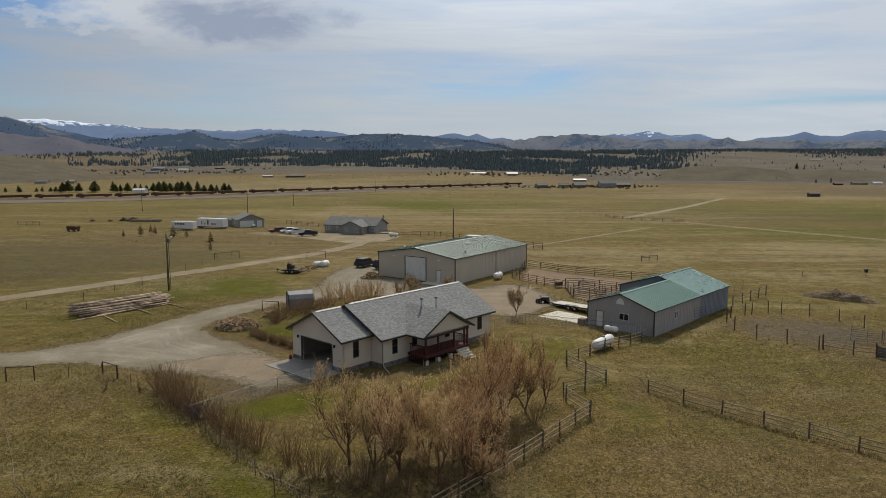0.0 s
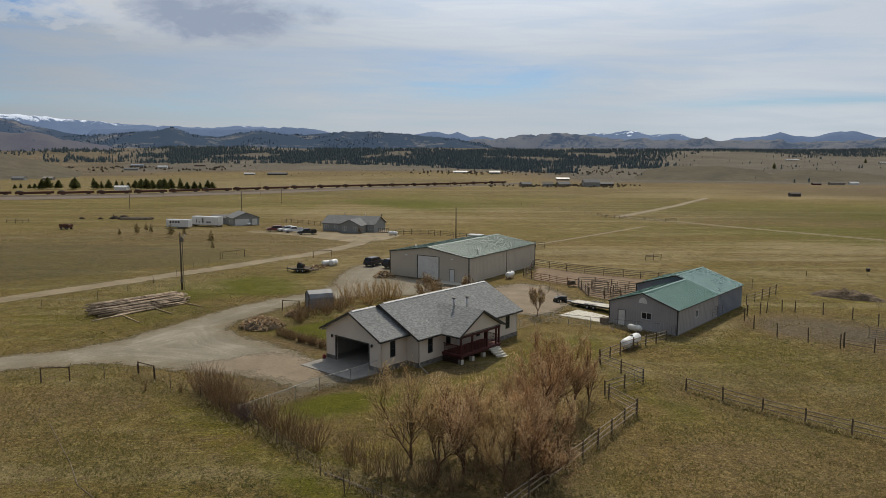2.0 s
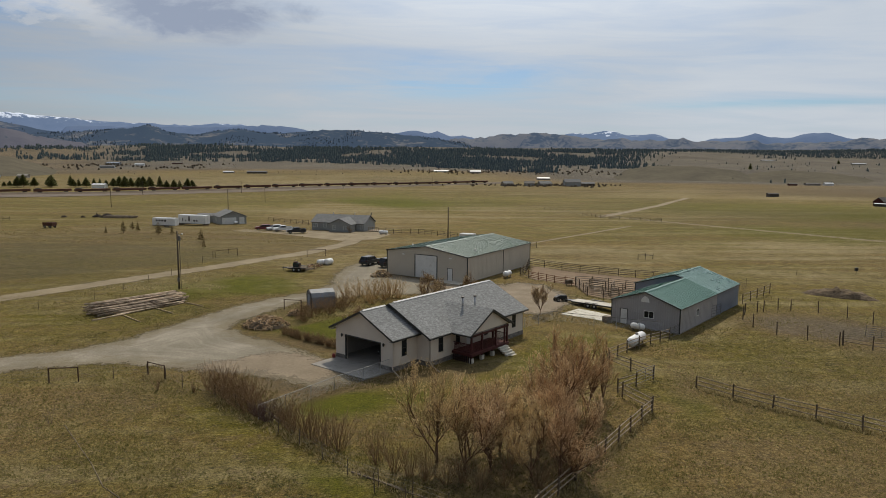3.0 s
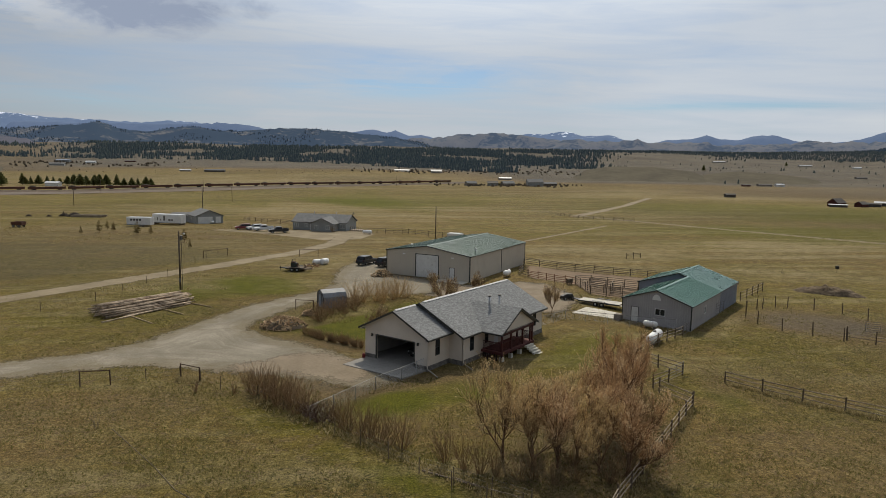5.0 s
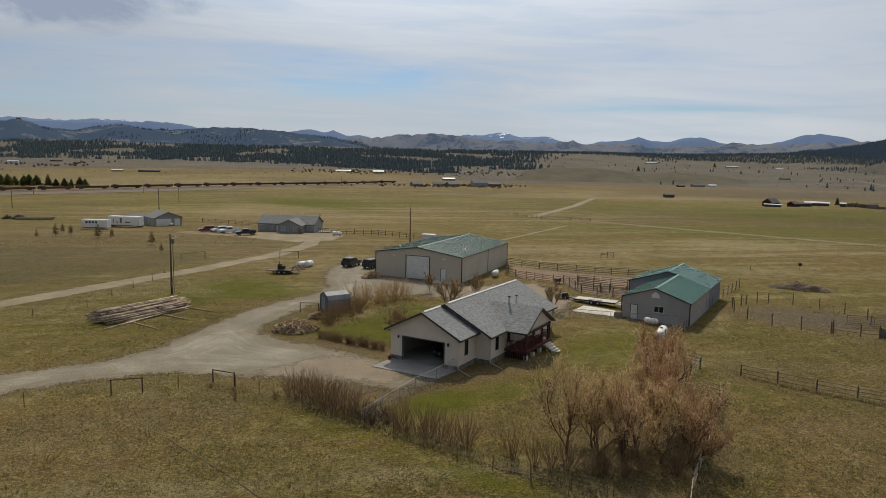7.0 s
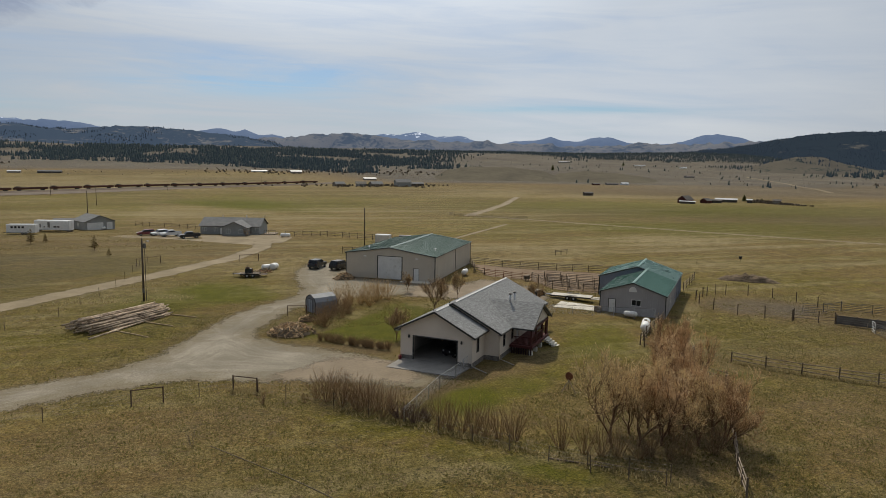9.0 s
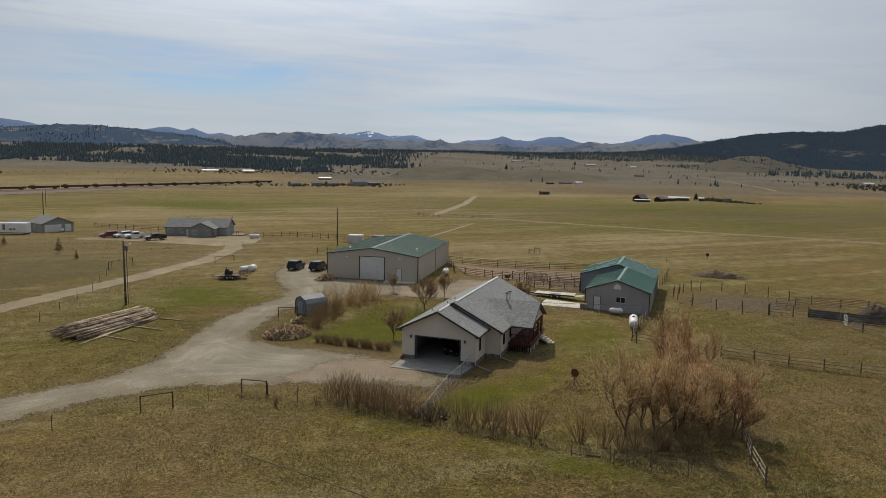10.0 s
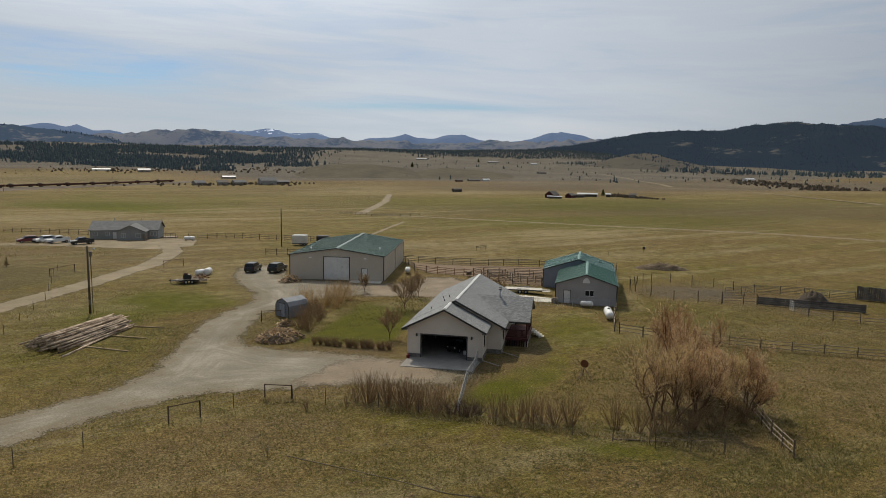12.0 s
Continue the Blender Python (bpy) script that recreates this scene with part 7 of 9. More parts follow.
pipe_gate((48.2, 68.7), (47.3, 67.5), "pale tubular gate standing open", 5, 1.3, WHITE_METAL)


def heap(name, x, y, rx, ry, h, mat, label, category, seed, rz=0.0, n=26):
    """A mound with an uneven surface."""
    b = Build()
    rings = 7
    for j in range(rings + 1):
        r = 1 - j / rings
        for k in range(n):
            a = 6.283 * k / n
            w = 1 + 0.22 * noise.noise((math.cos(a) * 2 + seed, math.sin(a) * 2, j * 0.4))
            z = h * (1 - r * r) * (1 + 0.8 * noise.noise((math.cos(a) * r * 7 + seed, math.sin(a) * r * 4, 3.0)))
            b.v.append((rx * r * w * math.cos(a), ry * r * w * math.sin(a), z - 0.1 * r))
    for j in range(rings):
        for k in range(n):
            b.f.append((j * n + k, j * n + (k + 1) % n, (j + 1) * n + (k + 1) % n, (j + 1) * n + k))
    b.f.append(tuple(rings * n + k for k in range(n)))
    return tagged(part(name, b, mat, m=on_ground(x, y, rz), smooth=True), label, category)


DIRT = surf("dug_soil", (0.06, 0.042, 0.026), (0.20, 0.148, 0.094), 1.4, 3, 0.95, bump=0.25)
MANURE = surf("dark_manure", (0.035, 0.027, 0.02), (0.075, 0.058, 0.042), 0.7, 4, 0.95, bump=0.08)
heap("dirt_mound", 61.0, 105.2, 5.6, 2.2, 1.15, DIRT, "low mound of brown dug soil in a field", "mound", 1, -38)
heap("manure", 57.6, 70.8, 3.0, 2.2, 1.5, MANURE, "dark manure pile beside a windbreak", "pile", 2)


# ---- vehicles and yard things ----
def wheel(parent, x, y, r=0.36, w=0.22, z=None):
    z = r if z is None else z
    wh = part("wheel", Build().lathe([(-w / 2, r * 0.72), (-w / 2, r * 0.95), (-w * 0.3, r), (w * 0.3, r), (w / 2, r * 0.95), (w / 2, r * 0.72)], 16, "y", (x, y, z)), RUBBER, parent, smooth=False)
    part("rim", Build().lathe([(-w / 2 - 0.01, r * 0.2), (-w / 2 + 0.01, r * 0.66), (w / 2 - 0.01, r * 0.66), (w / 2 + 0.01, r * 0.2)], 12, "y", (x, y, z)), GALV, wh)
    return wh


def loft(b, sections):
    """Skins a row of equal outlines."""
    n = len(sections[0])
    i = len(b.v)
    for s in sections:
        b.v += s
    for j in range(len(sections) - 1):
        for k in range(n):
            b.f.append((i + j * n + k, i + j * n + (k + 1) % n, i + (j + 1) * n + (k + 1) % n, i + (j + 1) * n + k))
    b.f += [tuple(i + k for k in reversed(range(n))), tuple(i + (len(sections) - 1) * n + k for k in range(n))]


def car_paint(name, c):
    return surf(name, tuple(k * 0.85 for k in c), c, 1, 8, 0.3, bump=0, spec=0.6)


def side_outline(pts, half, tuck=0.9):
    """Body swept across its width from a side outline, narrower at the top."""
    b = Build()
    zs = [p[1] for p in pts]
    lo, hi = min(zs), max(zs)
    rows = []
    for y in (-1, -0.92, 0.92, 1):
        row = []
        for x, z in pts:
            k = 1 - (1 - tuck) * (z - lo) / (hi - lo)
            inset = 0.04 if abs(y) == 1 else 0.0
            row.append((x * (1 - 0.01 * inset), y * half * k, z - (inset if z > (lo + hi) / 2 else -inset)))
        rows.append(row)
    loft(b, rows)
    return b


def make_suv(m, paint, label):
    c = thing("suv", m, label, "car")
    body = side_outline([(-2.3, 0.4), (2.3, 0.4), (2.35, 0.75), (2.25, 1.0), (1.1, 1.12), (-2.25, 1.15), (-2.35, 0.8)], 0.95, 0.95)
    part("body", body, paint, c)
    cab = side_outline([(1.05, 1.1), (0.35, 1.72), (-1.9, 1.76), (-2.28, 1.12)], 0.88, 0.82)
    part("cabin", cab, paint, c)
    for s in (-1, 1):
        part("side_window", Build().extrude([(0.85, s * 0.90, 1.16), (0.3, s * 0.80, 1.64), (-1.85, s * 0.80, 1.66), (-2.1, s * 0.90, 1.18)], (0, s * 0.02, 0)), GLASS, c)
        part("headlight", Build().box(2.24, 2.37, s * 0.62 - 0.2, s * 0.62 + 0.2, 0.78, 0.95), WHITE_METAL, c)
        part("taillight", Build().box(-2.38, -2.3, s * 0.75 - 0.1, s * 0.75 + 0.1, 0.85, 1.1), RED, c)
    part("windscreen", Build().extrude([(1.08, -0.8, 1.16), (1.08, 0.8, 1.16), (0.42, 0.72, 1.68), (0.42, -0.72, 1.68)], (0.03, 0, 0.02)), GLASS, c)
    part("rear_window", Build().extrude([(-2.3, -0.75, 1.2), (-2.3, 0.75, 1.2), (-1.98, 0.68, 1.66), (-1.98, -0.68, 1.66)], (-0.03, 0, 0.02)), GLASS, c)
    part("bumper", Build().box(2.3, 2.42, -0.9, 0.9, 0.42, 0.62), DARK_METAL, c)
    part("bumper", Build().box(-2.42, -2.3, -0.9, 0.9, 0.42, 0.62), DARK_METAL, c)
    for x in (1.45, -1.4):
        for y in (0.86, -0.86):
            wheel(c, x, y)
    return c


def make_pickup(m, paint, label):
    c = thing("pickup_truck", m, label, "truck")
    body = side_outline([(-2.7, 0.5), (2.7, 0.5), (2.75, 0.85), (2.6, 1.1), (1.2, 1.2), (-2.7, 1.2)], 0.98, 0.96)
    part("body", body, paint, c)
    part("cabin", side_outline([(1.2, 1.18), (0.6, 1.82), (-0.85, 1.85), (-1.05, 1.18)], 0.9, 0.84), paint, c)
    part("bed_floor", Build().box(-2.6, -1.15, -0.8, 0.8, 1.2, 1.215), BLACK, c)
    for s in (-1, 1):
        part("bed_side", Build().box(-2.7, -1.1, s * 0.9 - 0.04, s * 0.9 + 0.04, 1.18, 1.38), paint, c)
        part("side_window", Build().extrude([(0.95, s * 0.90, 1.26), (0.5, s * 0.81, 1.72), (-0.75, s * 0.81, 1.74), (-0.9, s * 0.90, 1.28)], (0, s * 0.02, 0)), GLASS, c)
        part("headlight", Build().box(2.62, 2.77, s * 0.7 - 0.18, s * 0.7 + 0.18, 0.85, 1.05), WHITE_METAL, c)
    part("tailgate", Build().box(-2.74, -2.68, -0.86, 0.86, 0.7, 1.38), paint, c)
    part("windscreen", Build().extrude([(1.22, -0.8, 1.26), (1.22, 0.8, 1.26), (0.68, 0.72, 1.76), (0.68, -0.72, 1.76)], (0.03, 0, 0.02)), GLASS, c)
    part("bumper", Build().box(2.7, 2.85, -0.95, 0.95, 0.5, 0.72), GALV, c)
    for x in (1.75, -1.7):
        for y in (0.88, -0.88):
            wheel(c, x, y, 0.4, 0.25)
    return c


NAVY = car_paint("dark_blue_paint", (0.012, 0.016, 0.024))
BLACKP = car_paint("black_car_paint", (0.008, 0.008, 0.009))
REDP = car_paint("dark_red_paint", (0.16, 0.012, 0.014))
WHITEP = car_paint("white_car_paint", (0.70, 0.71, 0.72))
make_suv(on_ground(-14.9, 133.6, 57, 0.03), NAVY, "dark blue estate car parked on gravel")
make_suv(on_ground(-11.0, 131.4, 48, 0.03), BLACKP, "black off-road car parked beside a shop wall")
make_pickup(on_ground(-39.4, 200.0, 195), BLACKP, "black pickup truck parked before a house")
make_pickup(on_ground(-44.4, 206.5, 200), WHITEP, "white pickup truck parked in a row")
make_suv(on_ground(-47.4, 210.0, 205), WHITEP, "white car parked in a row")
make_suv(on_ground(-51.0, 211.4, 190), REDP, "dark red car parked in a row")
# vehicle inside the garage
utv = thing("utility_vehicle", pose(-12.27, 68.62, 0.12, 0, 0, 48) @ pose(3.6, -0.9, 0, 0, 0, 160), "dark utility vehicle standing inside the garage", "vehicle")
part("body", side_outline([(-1.5, 0.35), (1.5, 0.35), (1.6, 0.85), (0.6, 1.05), (-1.5, 1.0)], 0.72, 0.92), BLACK, utv)
part("roll_cage", Build().tube((0.5, 0.6, 1.0), (0.1, 0.6, 1.85), 0.035).tube((0.5, -0.6, 1.0), (0.1, -0.6, 1.85), 0.035).tube((-1.0, 0.6, 1.0), (-0.9, 0.6, 1.85), 0.035).tube((-1.0, -0.6, 1.0), (-0.9, -0.6, 1.85), 0.035), DARK_METAL, utv)
part("canopy", Build().box(-1.0, 0.2, -0.65, 0.65, 1.83, 1.88), GALV, utv)
part("seat", Build().box(-0.6, -0.1, -0.55, 0.55, 0.95, 1.2), TRIM_DARK, utv)
for s in (-0.45, 0.45):
    part("headlight", Build().lathe([(1.56, 0.08), (1.62, 0.08)], 8, "x", (0, s, 0.72)), WHITE_METAL, utv)
for x in (1.0, -1.0):
    for y in (0.62, -0.62):
        wheel(utv, x, y, 0.32, 0.24)

garage_frame = pose(-12.27, 68.62, 0.12, 0, 0, 48)
tub = thing("storage_tub", garage_frame @ pose(2.3, -1.9, 0, 0, 0, 12), "pale plastic storage tub on a garage floor", "tub")
part("shell", Build().extrude([(-0.3, -0.22, 0.0), (0.3, -0.22, 0.0), (0.34, -0.26, 0.48), (-0.34, -0.26, 0.48)], (0, 0.48, 0)), WHITE_METAL, tub)
part("lid", Build().box(-0.36, 0.36, -0.28, 0.24, 0.48, 0.53), PIPE_GREY, tub)
bench = thing("workbench", garage_frame @ pose(8.4, 0.6, 0), "wooden workbench along a garage wall", "bench")
part("worktop", Build().box(-0.35, 0.35, -2.2, 2.2, 0.86, 0.93), SPLIT_WOOD, bench)
for by in (-2.1, 0.0, 2.1):
    part("leg", Build().box(-0.3, -0.2, by - 0.05, by + 0.05, 0.0, 0.86), SPLIT_WOOD, bench)
part("shelf", Build().box(-0.3, 0.32, -2.1, 2.1, 0.3, 0.34), SPLIT_WOOD, bench)
can = tagged(part("fuel_can", Build().lathe([(0, 0.16), (0.02, 0.18), (0.36, 0.18), (0.44, 0.06), (0.5, 0.05)], 12), REDP, m=pose(-12.27, 68.62, 0.0, 0, 0, 48) @ pose(-0.5, 3.85, 0.1)), "small red fuel can against a house corner", "can")


def propane_tank(m, r, ln, label, group=""):
    """A horizontal gas tank with domed ends, hinged lid and legs."""
    t = thing("propane_tank", m, label, "tank", group)
    prof = []
    for k in range(7):
        a = math.pi / 2 * k / 6
        prof.append((-ln / 2 + r - r * math.cos(a), max(0.02, r * math.sin(a))))
    prof += [(-x, q) for x, q in reversed(prof)]
    z = r + 0.25
    part("shell", Build().lathe(prof, 20, "x", (0, 0, z)), WHITE_METAL, t, smooth=True)
    part("lid", Build().lathe([(z + r * 0.95, r * 0.36), (z + r * 1.2, r * 0.34), (z + r * 1.3, r * 0.16)], 12), PIPE_GREY, t, "grey valve lid")
    for x in (-ln * 0.3, ln * 0.3):
        for y in (-r * 0.55, r * 0.55):
            part("leg", Build().box(x - 0.06, x + 0.06, y - 0.05, y + 0.05, 0, z - r * 0.7), PIPE_GREY, t)
    return t


propane_tank(on_ground(18.3, 75.9, 52), 0.55, 4.3, "large white propane tank beside a pole fence")
propane_tank(on_ground(20.9, 83.2, -44), 0.38, 1.9, "small white propane tank against a barn wall")
propane_tank(on_ground(9.7, 119.2, 60), 0.5, 2.6, "white propane tank on grass beside a shop")
propane_tank(on_ground(-14.4, 196.6, 150), 0.5, 3.0, "cream propane tank near a far house")
CREAM_PLASTIC = surf("pale_plastic", (0.55, 0.53, 0.48), (0.66, 0.64, 0.59), 1, 8, 0.5)
for x, y, r, rz in ((-24.2, 133.8, 0.52, 25), (-22.9, 133.8, 0.62, 60)):
    tk = thing("water_tank", on_ground(x, y, rz), "white plastic water tank lying on its side in dry grass", "tank", "water tanks")
    part("shell", Build().lathe([(-1.0, r * 0.25), (-0.95, r * 0.7), (-0.8, r * 0.96), (-0.45, r), (-0.4, r * 0.96), (-0.05, r * 0.96), (0.0, r), (0.4, r), (0.45, r * 0.96), (0.8, r * 0.9), (0.98, r * 0.4)], 18, "x", (0, 0, r * 0.92)), WHITE_METAL, tk, smooth=True)
    part("lid", Build().lathe([(0.97, r * 0.26), (1.07, r * 0.24)], 12, "x", (0, 0, r * 0.92)), CREAM_PLASTIC, tk)
tagged(part("planter_box", Build().box(-0.45, 0.45, -0.45, 0.45, 0, 0.75).box(-0.38, 0.38, -0.38, 0.38, 0.75, 0.78), WOOD_GREY, m=on_ground(18.2, 87.3, 45)), "square weathered crate at a slab corner", "crate")


def flatbed(m, label, ln=6.2, deck_mat=None, name="flatbed_trailer"):
    """A tandem-axle flat trailer with a dovetail and hitch."""
    t = thing(name, m, label, "trailer")
    deck = part("deck", Build().box(-ln / 2, ln / 2, -1.05, 1.05, 0.62, 0.68), DARK_METAL, t)
    for k in range(10):
        part("plank", Build().box(-ln / 2, ln / 2, -1.04 + k * 0.208, -1.04 + k * 0.208 + 0.195, 0.685, 0.725), deck_mat or CONCRETE_PALE, deck)
    for y in (-1.08, 1.08):
        part("side_rail", Build().box(-ln / 2, ln / 2, y - 0.04, y + 0.04, 0.52, 0.70), BLACK, t)
        part("fender", Build().box(-1.05, 0.95, y - 0.14, y + 0.14, 0.82, 0.86), BLACK, t)
    for x in (-0.5, 0.45):
        for y in (-1.05, 1.05):
            wheel(t, x, y, 0.37, 0.22)
    part("drawbar", Build().extrude([(ln / 2, -0.6, 0.55), (ln / 2, 0.6, 0.55), (ln / 2 + 1.5, 0.05, 0.55), (ln / 2 + 1.5, -0.05, 0.55)], (0, 0, 0.1)), BLACK, t)
    part("jack", Build().tube((ln / 2 + 1.2, 0, 0.1), (ln / 2 + 1.2, 0, 0.9), 0.05), BLACK, t)
    for k in range(2):
        part("ramp", Build().box(-ln / 2 - 1.3, -ln / 2, -0.9 + k * 1.15, -0.25 + k * 1.15, 0.45, 0.53), deck_mat or CONCRETE_PALE, t)
    return t


flatbed(on_ground(18.9, 96.2, 140), "pale-decked tandem flatbed trailer beside a slab")
at = thing("quad_bike", on_ground(14.8, 99.6, 200), "small black quad bike parked by a corral", "vehicle")
part("body", side_outline([(-0.9, 0.35), (0.9, 0.35), (0.95, 0.7), (0.2, 0.95), (-0.9, 0.85)], 0.35, 0.85), BLACK, at)
part("handlebar", Build().tube((0.4, -0.4, 1.1), (0.4, 0.4, 1.1), 0.025).tube((0.5, 0, 0.8), (0.4, 0, 1.1), 0.03), DARK_METAL, at)
for x in (0.65, -0.65):
    for y in (0.45, -0.45):
        wheel(at, x, y, 0.28, 0.22)
tr = flatbed(on_ground(-27.6, 126.2, 170), "old dark flat trailer with scrap, in dry grass", 3.2, WOOD_DARK, "old_trailer")
eng = thing("old_engine", on_ground(-27.9, 126.3, 160, 0.725), "dark rusty machine part on an old trailer", "machine")
part("block", Build().box(-0.6, 0.5, -0.4, 0.4, 0.0, 0.75), DARK_METAL, eng)
part("hood", Build().box(-0.2, 0.45, -0.3, 0.3, 0.75, 1.0), RUST_DARK, eng)
part("flywheel", Build().lathe([(-0.06, 0.38), (0.06, 0.38)], 14, "x", (-0.66, 0, 0.42)), RUST_DARK, eng)
part("pipe", Build().tube((0.2, 0.15, 1.0), (0.2, 0.15, 1.45), 0.05), DARK_METAL, eng)
for i, (x, y, a) in enumerate(((-26.2, 127.0, 20), (-25.2, 128.6, 70), (-24.4, 130.0, 110), (-26.0, 129.4, 150), (-28.8, 127.6, 40))):
    s = thing("scrap_pile", on_ground(x, y, a), "heap of rusty scrap and old boards", "scrap", "scrap heaps")
    rng = random.Random(80 + i)
    for k in range(12):
        c = (rng.uniform(-0.8, 0.8), rng.uniform(-0.7, 0.7), rng.uniform(0.05, 0.7))
        d = (rng.uniform(-1, 1), rng.uniform(-1, 1), rng.uniform(-0.2, 0.3))
        part("scrap_piece", Build().tube((c[0] - d[0] * 0.6, c[1] - d[1] * 0.6, max(0, c[2] - d[2])), (c[0] + d[0] * 0.6, c[1] + d[1] * 0.6, max(0.05, c[2] + d[2])), rng.uniform(0.03, 0.1), n=4), rng.choice((RUST, SPLIT_WOOD, WOOD_GREY)), s)


# ---- log deck and wood heaps ----
def make_log(m, ln, r, rng):
    lg = thing("log", m, "long peeled log with patches of bark, in a stack", "log", "stacked logs")
    prof = [(-ln / 2, r * 0.98)] + [(-ln / 2 + ln * k / 6, r * (1 - 0.25 * k / 6) * rng.uniform(0.94, 1.05)) for k in range(1, 6)] + [(ln / 2, r * 0.75)]
    part("trunk", Build().lathe(prof, 9, "x"), LOG_BARK, lg, smooth=True)
    part("cut_end", Build().lathe([(-ln / 2 - 0.012, r * 0.9), (-ln / 2 - 0.004, r * 0.93)], 9, "x"), LOG_END, lg)
    return lg


LOGR = random.Random(91)
cx, cy, ang = -44.9, 96.2, 47.0
for layer, n in enumerate((23, 21, 18, 14, 9, 4)):
    for k in range(n):
        across = (k - (n - 1) / 2) * 0.28 + LOGR.uniform(-0.12, 0.12)
        m = pose(cx, cy, 0.0, 0, 0, ang) @ pose(LOGR.uniform(-1.3, 1.3) + 0.28 * across, across, 0.15 + layer * 0.255 + LOGR.uniform(-0.06, 0.06), 0, LOGR.uniform(-1.7, 1.7), LOGR.uniform(-3.8, 3.8) - 0.9 * across)
        make_log(m, LOGR.uniform(9.6, 13.0), LOGR.uniform(0.07, 0.14), LOGR)
for (xa, ya), (xb, yb) in (((-46.6, 92.6), (-41.2, 86.9)), ((-43.6, 96.3), (-38.7, 91.7)), ((-40.4, 99.4), (-36.0, 96.0))):
    ln = math.hypot(xb - xa, yb - ya) / 2
    tagged(part("skid_pole", Build().lathe([(-ln, 0.09), (0, 0.085), (ln, 0.065)], 8, "x"), LOG_END, m=pose((xa + xb) / 2, (ya + yb) / 2, 0.09, 0, 0, math.degrees(math.atan2(yb - ya, xb - xa)))), "thin pole skid laid under a log stack", "pole", "skid poles")


def wood_heap(x, y, rx, ry, h, count, label, seed):
    t = thing("firewood_heap", on_ground(x, y), label, "firewood")
    rng = random.Random(seed)
    meshes = [Build().extrude([(-0.2, -0.07, 0), (-0.2, 0.07, 0), (-0.2, 0.0, 0.13)], (0.42, 0, 0)).mesh("split_log", SPLIT_WOOD),
              Build().lathe([(-0.22, 0.07), (0.22, 0.065)], 7, "x").mesh("round_log", SPLIT_WOOD),
              Build().extrude([(-0.28, -0.05, 0), (-0.28, 0.06, 0.02), (-0.28, 0.03, 0.1)], (0.6, 0, 0.02)).mesh("split_log", SPLIT_WOOD)]
    dark = [Build().extrude([(-0.2, -0.07, 0), (-0.2, 0.07, 0), (-0.2, 0.0, 0.13)], (0.42, 0, 0)).mesh("split_log", WOOD_DARK), Build().lathe([(-0.22, 0.07), (0.22, 0.065)], 7, "x").mesh("round_log", WOOD_DARK)]
    part("mound_core", Build().lathe([(-0.1, rx * 0.85), (h * 0.25, rx * 0.62), (h * 0.55, rx * 0.3), (h * 0.7, 0.1)], 14), WOOD_DARK, t, m=Matrix.Diagonal((1, ry / rx, 1, 1)))
    for k in range(count):
        a, q = rng.uniform(0, 6.283), math.sqrt(rng.random())
        z = h * (1 - q * q) * 0.95 + 0.03
        e = Euler((rng.uniform(-0.6, 0.6), rng.uniform(-0.7, 0.7), rng.uniform(0, 6.283)))
        part("split_log", rng.choice(meshes if rng.random() < 0.82 else dark), None, t, m=Matrix.LocRotScale((rx * q * math.cos(a), ry * q * math.sin(a), z), e, (rng.uniform(0.9, 1.6), rng.uniform(0.6, 1.1), rng.uniform(0.6, 1.1))))
    return t


wood_heap(-25.2, 84.6, 2.9, 2.2, 1.35, 300, "loose heap of split firewood beside the driveway", 92)
wood_heap(-12.3, 120.0, 1.9, 1.3, 1.15, 130, "heap of split firewood against a shop corner", 93)
wood_heap(-22.6, 90.8, 1.2, 0.9, 0.7, 40, "small heap of boards and firewood near a shed", 94)


# ---- garden shed ----
def make_shed():
    """Small gambrel shed, ridge along x, door at the near end."""
    s = thing("garden_shed", on_ground(-21.4, 95.6, 22), "small blue-grey gambrel metal shed with open frame", "shed")
    w, ln = 1.3, 3.4
    prof = [(-w, 0.0), (-w, 1.55), (-w * 0.72, 2.1), (0, 2.5), (w * 0.72, 2.1), (w, 1.55), (w, 0.0)]
    for i in range(6):
        (y0, z0), (y1, z1) = prof[i], prof[i + 1]
        nm = "wall" if i in (0, 5) else "roof_panel"
        part(nm, Build().extrude([(0, y0, z0), (0, y1, z1), (0, y1 * 0.97, z1 - 0.04), (0, y0 * 0.97, z0 if i in (0,) else z0 - 0.0)], (ln, 0, 0)), SHED_WALL if i in (0, 5) else SHED_ROOF, s)
    part("gable_end", Build().extrude([(0.03, y, z) for y, z in prof], (0.04, 0, 0)), SHED_WALL, s)
    part("gable_end", Build().extrude([(ln - 0.07, y, z) for y, z in prof], (0.04, 0, 0)), SHED_WALL, s)
    d = part("door", Build().box(-0.02, 0.02, -0.55, 0.55, 0.05, 1.85), SHED_DOOR, s, "pale blue double door")
    part("door_frame", Build().box(-0.04, 0.0, -0.62, -0.55, 0, 1.92).box(-0.04, 0.0, 0.55, 0.62, 0, 1.92).box(-0.04, 0.0, -0.55, 0.55, 1.85, 1.92).box(-0.03, 0.0, -0.02, 0.02, 0.05, 1.85), TRIM_DARK, d)
    for y in (-w, w):
        part("corner_trim", Build().box(-0.03, 0.03, y - 0.05, y + 0.05, 0, 1.55), TRIM_DARK, s)
    for (y0, z0), (y1, z1) in zip(prof[1:5], prof[2:6]):
        part("roof_trim", Build().tube((-0.02, y0, z0), (-0.02, y1, z1), 0.05, n=4), TRIM_DARK, s)
    return s


SHED_ROOF = surf("grey_shed_roof", (0.16, 0.17, 0.185), (0.24, 0.25, 0.27), 0.8, 8, 0.6, bump=0.005)
